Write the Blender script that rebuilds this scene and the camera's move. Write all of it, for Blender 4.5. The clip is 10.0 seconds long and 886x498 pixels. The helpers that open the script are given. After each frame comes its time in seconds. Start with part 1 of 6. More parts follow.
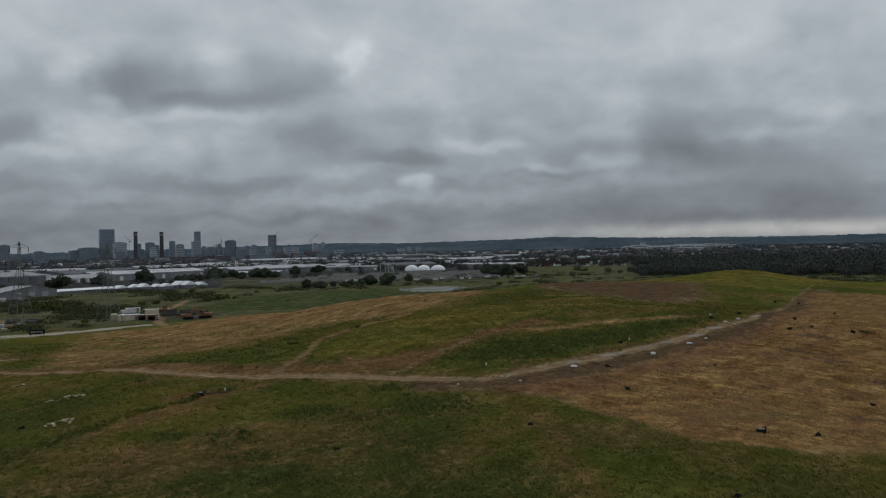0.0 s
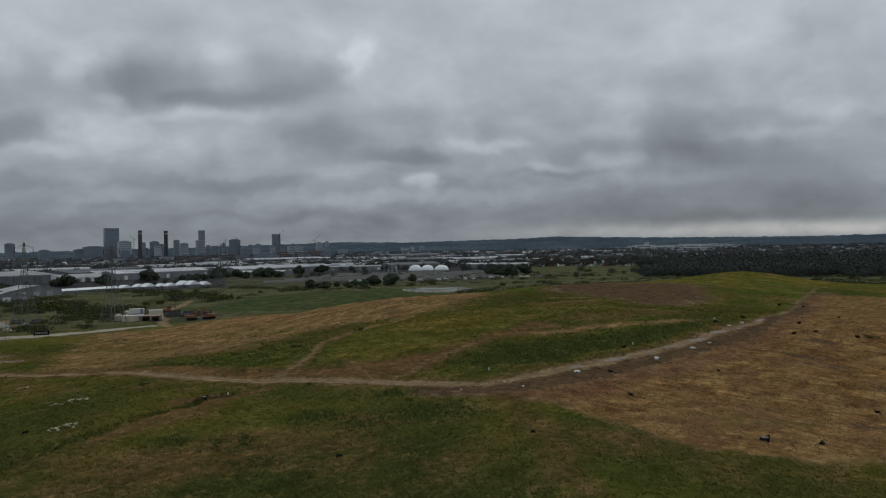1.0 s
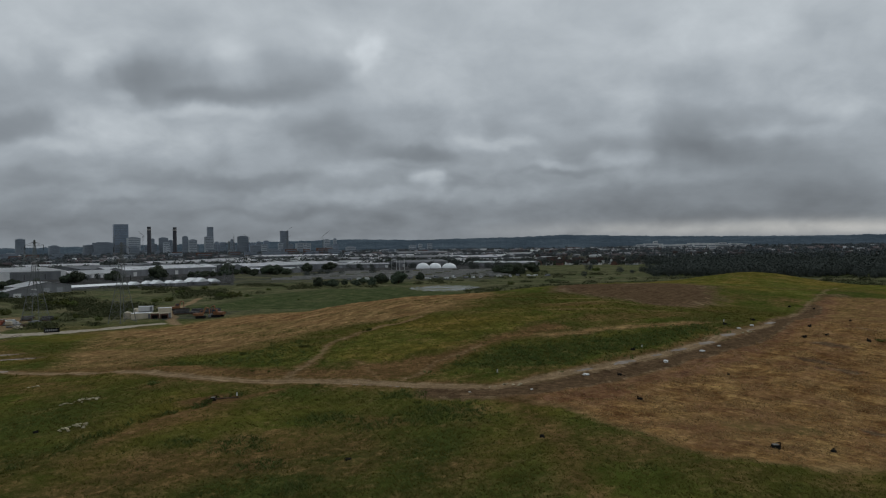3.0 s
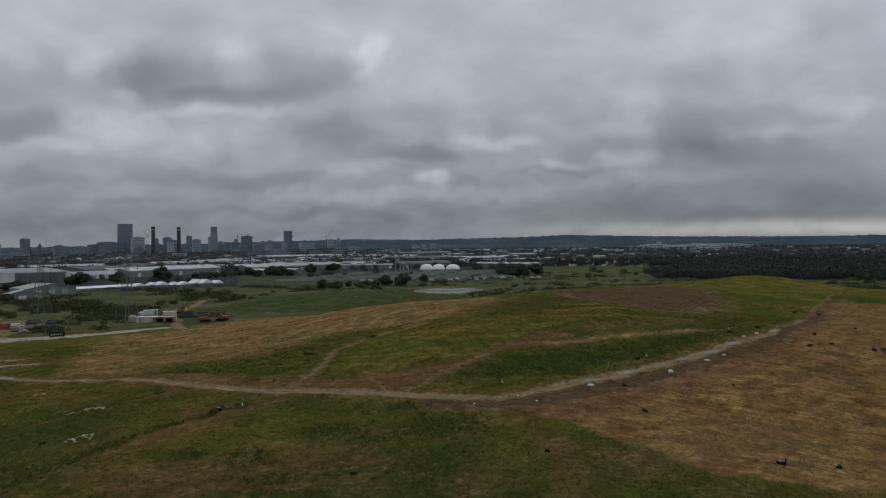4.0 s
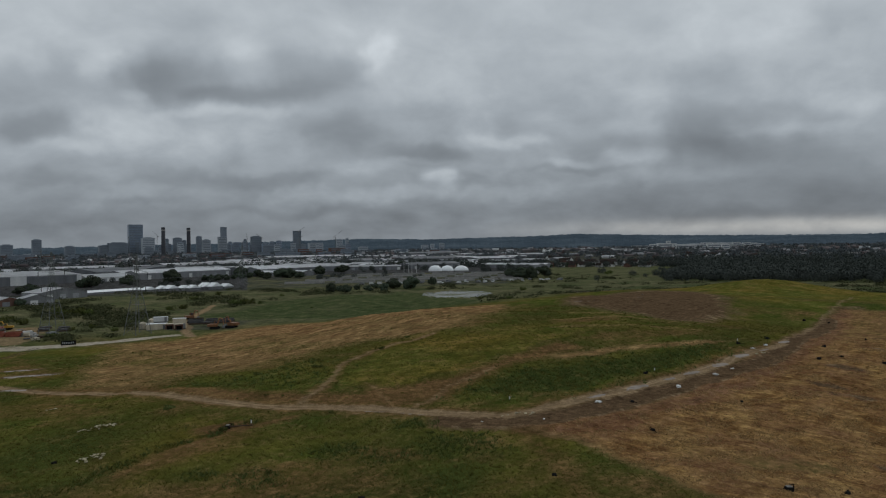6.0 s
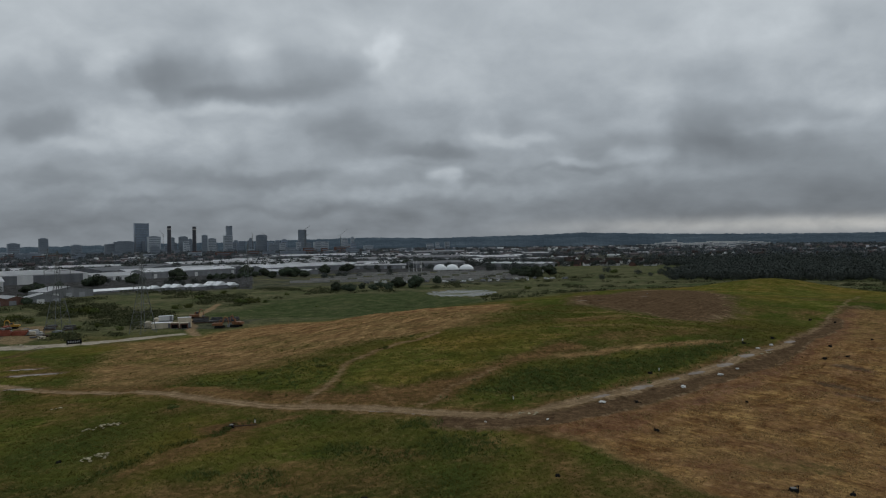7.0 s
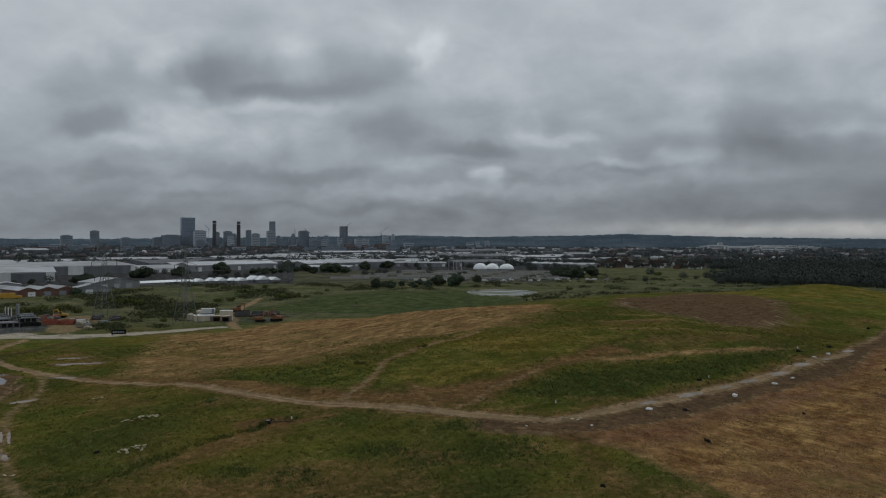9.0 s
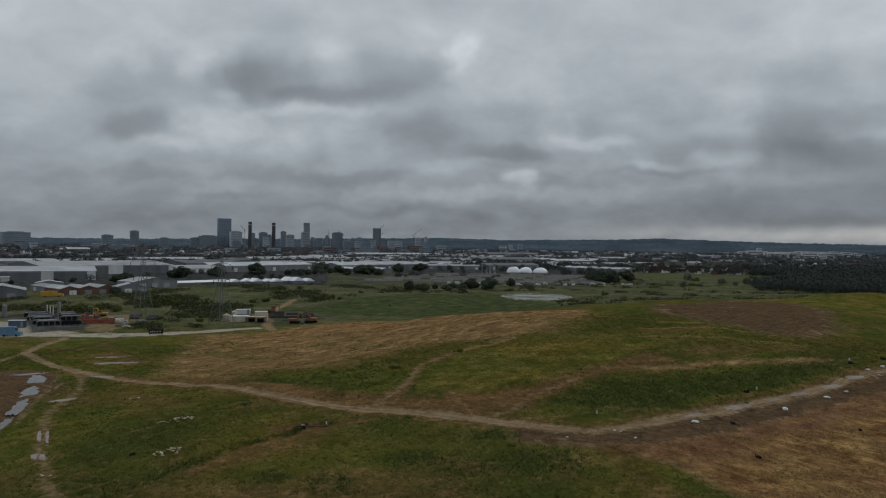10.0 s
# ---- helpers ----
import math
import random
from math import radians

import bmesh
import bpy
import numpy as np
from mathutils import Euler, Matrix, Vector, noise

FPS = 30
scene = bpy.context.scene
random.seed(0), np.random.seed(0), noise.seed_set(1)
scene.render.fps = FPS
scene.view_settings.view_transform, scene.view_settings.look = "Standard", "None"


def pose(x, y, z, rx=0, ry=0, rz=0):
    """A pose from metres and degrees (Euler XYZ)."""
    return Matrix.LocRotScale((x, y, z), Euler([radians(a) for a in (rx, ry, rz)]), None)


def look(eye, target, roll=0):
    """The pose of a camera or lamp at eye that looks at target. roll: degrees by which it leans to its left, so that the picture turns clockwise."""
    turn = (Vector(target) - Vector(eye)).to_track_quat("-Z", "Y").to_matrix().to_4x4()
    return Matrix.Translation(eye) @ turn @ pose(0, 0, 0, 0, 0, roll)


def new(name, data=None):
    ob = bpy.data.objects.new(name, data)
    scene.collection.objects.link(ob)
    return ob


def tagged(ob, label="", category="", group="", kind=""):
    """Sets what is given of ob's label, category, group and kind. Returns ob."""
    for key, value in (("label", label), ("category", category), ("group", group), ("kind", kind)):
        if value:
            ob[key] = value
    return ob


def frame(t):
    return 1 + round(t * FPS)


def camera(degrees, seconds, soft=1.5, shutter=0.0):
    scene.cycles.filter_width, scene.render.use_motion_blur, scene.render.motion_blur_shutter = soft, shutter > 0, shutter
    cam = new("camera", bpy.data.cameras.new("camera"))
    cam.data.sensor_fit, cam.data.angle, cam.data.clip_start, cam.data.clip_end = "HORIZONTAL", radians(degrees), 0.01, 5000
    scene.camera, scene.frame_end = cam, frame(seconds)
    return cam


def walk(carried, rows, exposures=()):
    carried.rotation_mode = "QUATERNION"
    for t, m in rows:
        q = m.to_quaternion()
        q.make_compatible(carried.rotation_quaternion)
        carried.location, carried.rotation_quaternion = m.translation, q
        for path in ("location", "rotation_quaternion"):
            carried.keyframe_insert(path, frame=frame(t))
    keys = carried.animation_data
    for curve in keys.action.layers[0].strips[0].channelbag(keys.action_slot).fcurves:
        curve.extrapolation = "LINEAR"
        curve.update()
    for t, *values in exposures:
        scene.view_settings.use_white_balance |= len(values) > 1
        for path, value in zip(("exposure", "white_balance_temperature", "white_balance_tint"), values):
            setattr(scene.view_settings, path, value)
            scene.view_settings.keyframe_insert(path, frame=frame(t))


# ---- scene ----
cam = camera(64.83, 10.0, soft=1.15)
PATH = [
    (0, (-0.000, 0.000, 26.000), (0.004, 100.000, 26.175), -1.200),
    (0.5, (0.082, 0.051, 26.612), (-0.171, 100.050, 26.726), -1.177),
    (1, (0.126, 0.079, 26.953), (-0.414, 100.078, 27.028), -1.071),
    (1.5, (0.134, 0.154, 26.996), (-0.689, 100.150, 27.006), -0.995),
    (2, (0.110, 0.249, 26.945), (-1.004, 100.243, 26.875), -0.899),
    (2.5, (0.020, 0.327, 27.118), (-1.361, 100.318, 26.935), -0.836),
    (4, (-0.369, 0.138, 29.636), (-2.490, 100.115, 29.321), -0.696),
    (4.5, (-0.392, 0.071, 30.544), (-2.768, 100.043, 30.280), -0.702),
    (5, (-0.360, -0.071, 31.496), (-2.981, 99.894, 31.210), -0.751),
    (5.5, (-0.231, -0.155, 32.394), (-3.197, 99.800, 32.032), -0.813),
    (7, (0.209, 0.074, 32.999), (-3.902, 99.987, 32.367), -0.861),
    (7.5, (0.280, 0.490, 32.921), (-4.226, 100.385, 32.224), -0.866),
    (8, (0.257, 1.220, 32.801), (-5.285, 101.064, 32.056), -0.875),
    (8.5, (0.073, 2.124, 32.734), (-7.476, 101.836, 31.954), -0.368),
    (9, (-0.357, 3.294, 32.692), (-10.186, 102.807, 31.918), 0.167),
    (9.5, (-0.977, 4.515, 32.774), (-13.094, 103.776, 32.092), 0.543),
    (10, (-1.681, 5.784, 32.864), (-16.131, 104.733, 32.445), 0.713),
]
walk(cam, [(t, look(eye, target, roll)) for t, eye, target, roll in PATH])

# ---- world: a low overcast sky, with its own dark and bright cloud banks ----
SUN_EL, SUN_AZ = radians(48), radians(35)


def build_world():
    world = bpy.data.worlds.new("overcast_sky")
    scene.world = world
    world.use_nodes = True
    nt = world.node_tree
    nt.nodes.clear()
    N, L = nt.nodes.new, nt.links.new

    def math_node(op, a, b=None, c=None):
        n = N("ShaderNodeMath")
        n.operation = op
        for i, v in enumerate((a, b, c)):
            if v is None:
                continue
            if isinstance(v, (int, float)):
                n.inputs[i].default_value = v
            else:
                L(v, n.inputs[i])
        return n.outputs[0]

    tc = N("ShaderNodeTexCoord")
    sep = N("ShaderNodeSeparateXYZ")
    L(tc.outputs["Generated"], sep.inputs[0])
    X, Y, Z = sep.outputs
    ay = math_node("MAXIMUM", math_node("ABSOLUTE", Y), 0.25)
    u = math_node("DIVIDE", X, ay)
    v = math_node("DIVIDE", Z, ay)
    # cloud deck as a plane overhead: foreshortened towards the horizon
    zz = math_node("ADD", math_node("MAXIMUM", Z, 0.0), 0.22)
    deck = N("ShaderNodeCombineXYZ")
    L(math_node("DIVIDE", X, zz), deck.inputs[0])
    L(math_node("DIVIDE", Y, zz), deck.inputs[1])

    def fbm(vec, scale, detail, rough, offset):
        m = N("ShaderNodeMapping")
        m.inputs["Location"].default_value = offset
        L(vec, m.inputs["Vector"])
        n = N("ShaderNodeTexNoise")
        n.inputs["Scale"].default_value = scale
        n.inputs["Detail"].default_value = detail
        n.inputs["Roughness"].default_value = rough
        n.inputs["Distortion"].default_value = 0.25
        L(m.outputs[0], n.inputs["Vector"])
        return n.outputs["Fac"]

    zs = math_node("ADD", math_node("MAXIMUM", Z, 0.0), 0.50)
    near_deck = N("ShaderNodeCombineXYZ")
    L(math_node("DIVIDE", X, zs), near_deck.inputs[0])
    L(math_node("DIVIDE", Y, zs), near_deck.inputs[1])
    big = fbm(deck.outputs[0], 1.5, 6, 0.55, (3.1, 1.7, 0))
    fine = fbm(near_deck.outputs[0], 9.0, 6, 0.52, (8.3, 4.4, 0))
    # billowed coordinates for the separate banks
    uv = N("ShaderNodeCombineXYZ")
    L(u, uv.inputs[0])
    L(v, uv.inputs[1])
    wob = N("ShaderNodeTexNoise")
    wob.inputs["Scale"].default_value = 11.0
    wob.inputs["Detail"].default_value = 3.5
    wob.inputs["Roughness"].default_value = 0.5
    L(uv.outputs[0], wob.inputs["Vector"])
    off = N("ShaderNodeVectorMath")
    off.operation = "MULTIPLY_ADD"
    off.inputs[1].default_value = (0.13, 0.055, 0)
    L(wob.outputs["Color"], off.inputs[0])
    L(uv.outputs[0], off.inputs[2])
    shift = N("ShaderNodeVectorMath")
    shift.operation = "SUBTRACT"
    shift.inputs[1].default_value = (0.065, 0.0275, 0)
    L(off.outputs[0], shift.inputs[0])

    banks = DARK_BANKS + DARK_LAYERS + DARK_WISPS + BRIGHT_BANKS + BRIGHT_WISPS
    total = None
    for cu, cv, ru, rv, k in banks:
        d = N("ShaderNodeVectorMath")
        d.operation = "SUBTRACT"
        L(shift.outputs[0], d.inputs[0])
        d.inputs[1].default_value = (cu, cv, 0)
        s = N("ShaderNodeVectorMath")
        s.operation = "MULTIPLY"
        L(d.outputs[0], s.inputs[0])
        s.inputs[1].default_value = (0.88 / ru, 0.80 / rv, 0)
        q = N("ShaderNodeVectorMath")
        q.operation = "DOT_PRODUCT"
        L(s.outputs[0], q.inputs[0])
        L(s.outputs[0], q.inputs[1])
        g = math_node("POWER", 2.718, math_node("MULTIPLY", math_node("POWER", q.outputs["Value"], 1.5), -0.8))
        total = math_node("MULTIPLY_ADD", g, 0.84 * k, total if total is not None else 0.0)
    # tone of the deck from the horizon up
    rise = N("ShaderNodeValToRGB")
    L(math_node("DIVIDE", v, 0.4), rise.inputs[0])
    tones = [(0.0, 0.515), (0.09, 0.515), (0.18, 0.56), (0.28, 0.605), (0.38, 0.635), (0.48, 0.66), (0.58, 0.68), (0.70, 0.70), (0.85, 0.715)]
    e = rise.color_ramp.elements
    while len(e) < len(tones):
        e.new(0.5)
    for el, (at, tone) in zip(e, tones):
        el.position, el.color = at, (tone, tone, tone, 1)
    val = math_node("MULTIPLY_ADD", math_node("SUBTRACT", big, 0.5), 0.13, rise.outputs[0])
    val = math_node("MULTIPLY_ADD", math_node("SUBTRACT", fine, 0.5), 0.17, val)
    total = math_node("MULTIPLY", total, math_node("MULTIPLY_ADD", fine, 1.1, 0.50))
    val = math_node("ADD", val, total)
    ramp = N("ShaderNodeValToRGB")
    e = ramp.color_ramp.elements
    shades = [(0.35, (0.092, 0.102, 0.111)), (0.45, (0.153, 0.171, 0.190)), (0.55, (0.235, 0.263, 0.291)), (0.65, (0.341, 0.380, 0.417)), (0.75, (0.480, 0.525, 0.563)), (0.85, (0.640, 0.692, 0.735))]
    while len(e) < len(shades):
        e.new(0.5)
    for el, (at, colour) in zip(e, shades):
        el.position, el.color = at, (*colour, 1)
    L(val, ramp.inputs[0])
    # thin warm light under the edge of the deck
    warm = N("ShaderNodeMix")
    warm.data_type = "RGBA"
    low = math_node("POWER", 2.718, math_node("MULTIPLY", math_node("MULTIPLY", math_node("SUBTRACT", v, 0.021), math_node("SUBTRACT", v, 0.021)), -8000.0))
    side = N("ShaderNodeMapRange")
    side.inputs["From Min"].default_value, side.inputs["From Max"].default_value = 0.0, 0.5
    L(u, side.inputs["Value"])
    L(math_node("MULTIPLY", math_node("MULTIPLY", low, side.outputs[0]), math_node("MULTIPLY_ADD", fine, 1.0, 0.05)), warm.inputs["Factor"])
    L(ramp.outputs["Color"], warm.inputs["A"])
    warm.inputs["B"].default_value = (0.60, 0.59, 0.56, 1)
    cloud = N("ShaderNodeBackground")
    cloud.inputs["Strength"].default_value = 1.0
    L(warm.outputs["Result"], cloud.inputs["Color"])
    sky = N("ShaderNodeTexSky")
    sky.sky_type = "NISHITA"
    sky.sun_disc = False
    sky.sun_elevation, sky.sun_rotation = SUN_EL, SUN_AZ
    blue = N("ShaderNodeBackground")
    blue.inputs["Strength"].default_value = 0.06
    L(sky.outputs[0], blue.inputs["Color"])
    mix = N("ShaderNodeMixShader")
    mix.inputs["Fac"].default_value = 0.985
    L(blue.outputs[0], mix.inputs[1])
    L(cloud.outputs[0], mix.inputs[2])
    out = N("ShaderNodeOutputWorld")
    L(mix.outputs[0], out.inputs["Surface"])


# azimuth tangent, elevation tangent, half sizes, tone
DARK_BANKS = [
    (-0.419, 0.253, 0.0688, 0.0291, -0.141), (-0.46, 0.266, 0.0324, 0.0243, -0.047), (-0.337, 0.226, 0.0688, 0.0105, -0.102), (-0.205, 0.254, 0.0688, 0.0275, -0.11),
    (-0.255, 0.233, 0.0486, 0.0146, -0.039), (-0.632, 0.18, 0.0688, 0.0194, -0.125), (-0.652, 0.245, 0.0567, 0.0211, -0.047), (-0.543, 0.255, 0.0445, 0.0308, -0.031),
    (-0.164, 0.166, 0.0445, 0.0227, -0.086), (-0.064, 0.13, 0.0526, 0.0121, -0.094), (-0.218, 0.184, 0.0405, 0.0146, -0.047), (-0.421, 0.108, 0.0729, 0.0073, -0.055),
]
DARK_LAYERS = [
    (-0.297, 0.098, 0.081, 0.0081, -0.078), (-0.612, 0.101, 0.0891, 0.0097, -0.051), (-0.471, 0.074, 0.0567, 0.004, -0.039), (0.338, 0.157, 0.0526, 0.0291, -0.11),
    (0.413, 0.13, 0.1538, 0.0178, -0.086), (0.198, 0.134, 0.0526, 0.0146, -0.067), (0.19, 0.105, 0.0445, 0.004, -0.047), (0.444, 0.068, 0.1862, 0.0308, -0.055),
    (0.229, 0.065, 0.0607, 0.0146, -0.047), (0.038, 0.173, 0.0364, 0.0105, -0.047), (0.095, 0.261, 0.0567, 0.0243, -0.035), (0.343, 0.234, 0.0486, 0.0227, -0.039),
    (0.51, 0.302, 0.0283, 0.0178, -0.039),
]
DARK_WISPS = [
    (0.421, 0.191, 0.0567, 0.0097, -0.047), (0.006, 0.092, 0.0308, 0.0065, -0.047), (0.121, 0.104, 0.0364, 0.004, -0.035), (-0.02, 0.137, 0.0445, 0.013, -0.047),
    (0.546, 0.078, 0.0729, 0.0324, -0.039), (-0.094, 0.054, 0.2105, 0.0073, -0.031), (-0.546, 0.05, 0.1619, 0.0081, -0.024), (0.348, 0.037, 0.2105, 0.0073, -0.035),
    (0.224, 0.316, 0.0486, 0.0243, -0.024), (-0.393, 0.338, 0.0486, 0.0243, -0.024), (-0.241, 0.056, 0.0972, 0.0049, -0.031),
]
BRIGHT_BANKS = [
    (-0.535, 0.279, 0.0211, 0.0211, 0.071), (-0.618, 0.311, 0.0607, 0.0291, 0.031), (-0.482, 0.228, 0.0194, 0.0097, 0.063), (-0.499, 0.18, 0.0526, 0.0243, 0.086),
    (-0.362, 0.203, 0.085, 0.0065, 0.059), (-0.42, 0.152, 0.0688, 0.0178, 0.055), (-0.305, 0.166, 0.0445, 0.0162, 0.039), (-0.115, 0.279, 0.0178, 0.0227, 0.086),
    (-0.155, 0.312, 0.0486, 0.0291, 0.024), (-0.318, 0.289, 0.0227, 0.0162, 0.039), (-0.038, 0.095, 0.0211, 0.0089, 0.133), (-0.093, 0.076, 0.0972, 0.0065, 0.059),
    (-0.077, 0.12, 0.0445, 0.004, 0.047), (-0.154, 0.113, 0.0364, 0.0057, 0.047),
]
BRIGHT_WISPS = [
    (-0.22, 0.077, 0.0486, 0.0073, 0.031), (0.012, 0.171, 0.0194, 0.0178, 0.059), (0.057, 0.149, 0.0486, 0.0073, 0.071), (0.141, 0.114, 0.0364, 0.0049, 0.055),
    (-0.034, 0.233, 0.0648, 0.0243, 0.024), (0.254, 0.123, 0.0364, 0.0105, 0.078), (0.263, 0.195, 0.0324, 0.0308, 0.031), (0.528, 0.222, 0.0445, 0.0243, 0.055),
    (0.391, 0.297, 0.0688, 0.0364, 0.031), (0.575, 0.191, 0.0486, 0.0146, 0.039), (-0.57, 0.149, 0.0486, 0.0073, 0.047), (0.293, 0.09, 0.0972, 0.0073, 0.027),
    (0.069, 0.073, 0.0567, 0.0065, 0.031), (0.484, 0.163, 0.0729, 0.0065, 0.035),
]
build_world()

sun = new("sun", bpy.data.lights.new("sun", "SUN"))
sun.data.energy, sun.data.angle, sun.data.color = 0.5, radians(40), (1.0, 0.97, 0.92)
sun.rotation_euler = (radians(90) - SUN_EL, 0, -SUN_AZ + math.pi)

# ---- materials ----


class Nodes:
    """A node material being wired."""

    def __init__(self, name):
        self.mat = bpy.data.materials.new(name)
        self.mat.use_nodes = True
        self.nt = self.mat.node_tree
        self.bsdf = self.nt.nodes["Principled BSDF"]
        self.pos = self.nt.nodes.new("ShaderNodeNewGeometry").outputs["Position"]

    def add(self, kind):
        return self.nt.nodes.new(kind)

    def link(self, a, b):
        self.nt.links.new(a, b)

    def noise(self, scale, detail=4.0, rough=0.55, vec=None, stretch=None):
        n = self.add("ShaderNodeTexNoise")
        n.inputs["Scale"].default_value = scale
        n.inputs["Detail"].default_value = detail
        n.inputs["Roughness"].default_value = rough
        v = vec or self.pos
        if stretch:
            m = self.add("ShaderNodeMapping")
            m.inputs["Rotation"].default_value = (0, 0, stretch[1])
            m.vector_type = "TEXTURE"
            m.inputs["Scale"].default_value = [1 / k for k in stretch[0]]
            self.link(v, m.inputs["Vector"])
            v = m.outputs[0]
        self.link(v, n.inputs["Vector"])
        return n.outputs["Fac"]

    def ramp(self, fac, stops):
        r = self.add("ShaderNodeValToRGB")
        els = r.color_ramp.elements
        while len(els) < len(stops):
            els.new(0.5)
        for el, (p, c) in zip(els, stops):
            el.position = p
            el.color = (*c, 1) if len(c) == 3 else c
        self.link(fac, r.inputs[0])
        return r.outputs["Color"]

    def mix(self, fac, a, b, mode="MIX"):
        m = self.add("ShaderNodeMix")
        m.data_type, m.blend_type = "RGBA", mode
        for sock, v in ((m.inputs["Factor"], fac), (m.inputs["A"], a), (m.inputs["B"], b)):
            if isinstance(v, (int, float)):
                sock.default_value = v
            elif isinstance(v, tuple):
                sock.default_value = (*v, 1)
            else:
                self.link(v, sock)
        return m.outputs["Result"]

    def calc(self, op, a, b=0.0, c=0.0, clamp=False):
        m = self.add("ShaderNodeMath")
        m.operation, m.use_clamp = op, clamp
        for i, v in enumerate((a, b, c)):
            if isinstance(v, (int, float)):
                m.inputs[i].default_value = v
            else:
                self.link(v, m.inputs[i])
        return m.outputs[0]

    def bump(self, height, strength, distance):
        b = self.add("ShaderNodeBump")
        b.inputs["Strength"].default_value, b.inputs["Distance"].default_value = strength, distance
        self.link(height, b.inputs["Height"])
        self.link(b.outputs[0], self.bsdf.inputs["Normal"])

    def finish(self, colour, rough=0.8, metal=0.0, spec=0.3):
        if isinstance(colour, tuple):
            self.bsdf.inputs["Base Color"].default_value = (*colour, 1)
        else:
            self.link(colour, self.bsdf.inputs["Base Color"])
        if isinstance(rough, (int, float)):
            self.bsdf.inputs["Roughness"].default_value = rough
        else:
            self.link(rough, self.bsdf.inputs["Roughness"])
        if spec == 0:
            matte = self.add("ShaderNodeBsdfDiffuse")
            matte.inputs["Roughness"].default_value = 0.6
            for pin, pout in (("Base Color", "Color"), ("Normal", "Normal")):
                for l in list(self.bsdf.inputs[pin].links):
                    self.link(l.from_socket, matte.inputs[pout])
            self.link(matte.outputs[0], self.nt.nodes["Material Output"].inputs["Surface"])
            self.nt.nodes.remove(self.bsdf)
            return self.mat
        self.bsdf.inputs["Metallic"].default_value = metal
        self.bsdf.inputs["Specular IOR Level"].default_value = spec
        return self.mat


def surface(name, base, worn, scale=0.6, rough=0.8, metal=0.0, bump=0.0, streak=False, spread=0.25, matte=False):
    """A worn surface: two scales of variation between two colours, a shift from object to object, and relief."""
    s = Nodes(name)
    coarse = s.noise(scale, 3, 0.5, stretch=((1, 1, 0.12), 0) if streak else None)
    fine = s.noise(scale * 9, 4, 0.6)
    f = s.calc("MULTIPLY_ADD", fine, 0.4, s.calc("MULTIPLY", coarse, 0.6))
    col = s.ramp(f, [(0.36, base), (0.66, worn)])
    info = s.add("ShaderNodeObjectInfo")
    lift = s.calc("MULTIPLY_ADD", info.outputs["Random"], spread, 1 - spread / 2)
    hsv = s.add("ShaderNodeHueSaturation")
    s.link(lift, hsv.inputs["Value"])
    s.link(col, hsv.inputs["Color"])
    if bump:
        s.bump(fine, 0.6, bump)
    return s.finish(hsv.outputs["Color"], rough, metal, 0 if matte else 0.3)


def foliage(name, dark, light):
    s = Nodes(name)
    isl = s.add("ShaderNodeNewGeometry").outputs["Random Per Island"]
    coarse = s.noise(0.25, 3)
    f = s.calc("MULTIPLY_ADD", isl, 0.65, s.calc("MULTIPLY", coarse, 0.35))
    info = s.add("ShaderNodeObjectInfo")
    hsv = s.add("ShaderNodeHueSaturation")
    s.link(s.calc("MULTIPLY_ADD", info.outputs["Random"], 0.5, 0.72), hsv.inputs["Value"])
    s.link(s.calc("MULTIPLY_ADD", info.outputs["Random"], 0.05, 0.475), hsv.inputs["Hue"])
    s.link(s.ramp(f, [(0.15, dark), (0.85, light)]), hsv.inputs["Color"])
    return s.finish(hsv.outputs["Color"], 0.8, 0.0, 0)


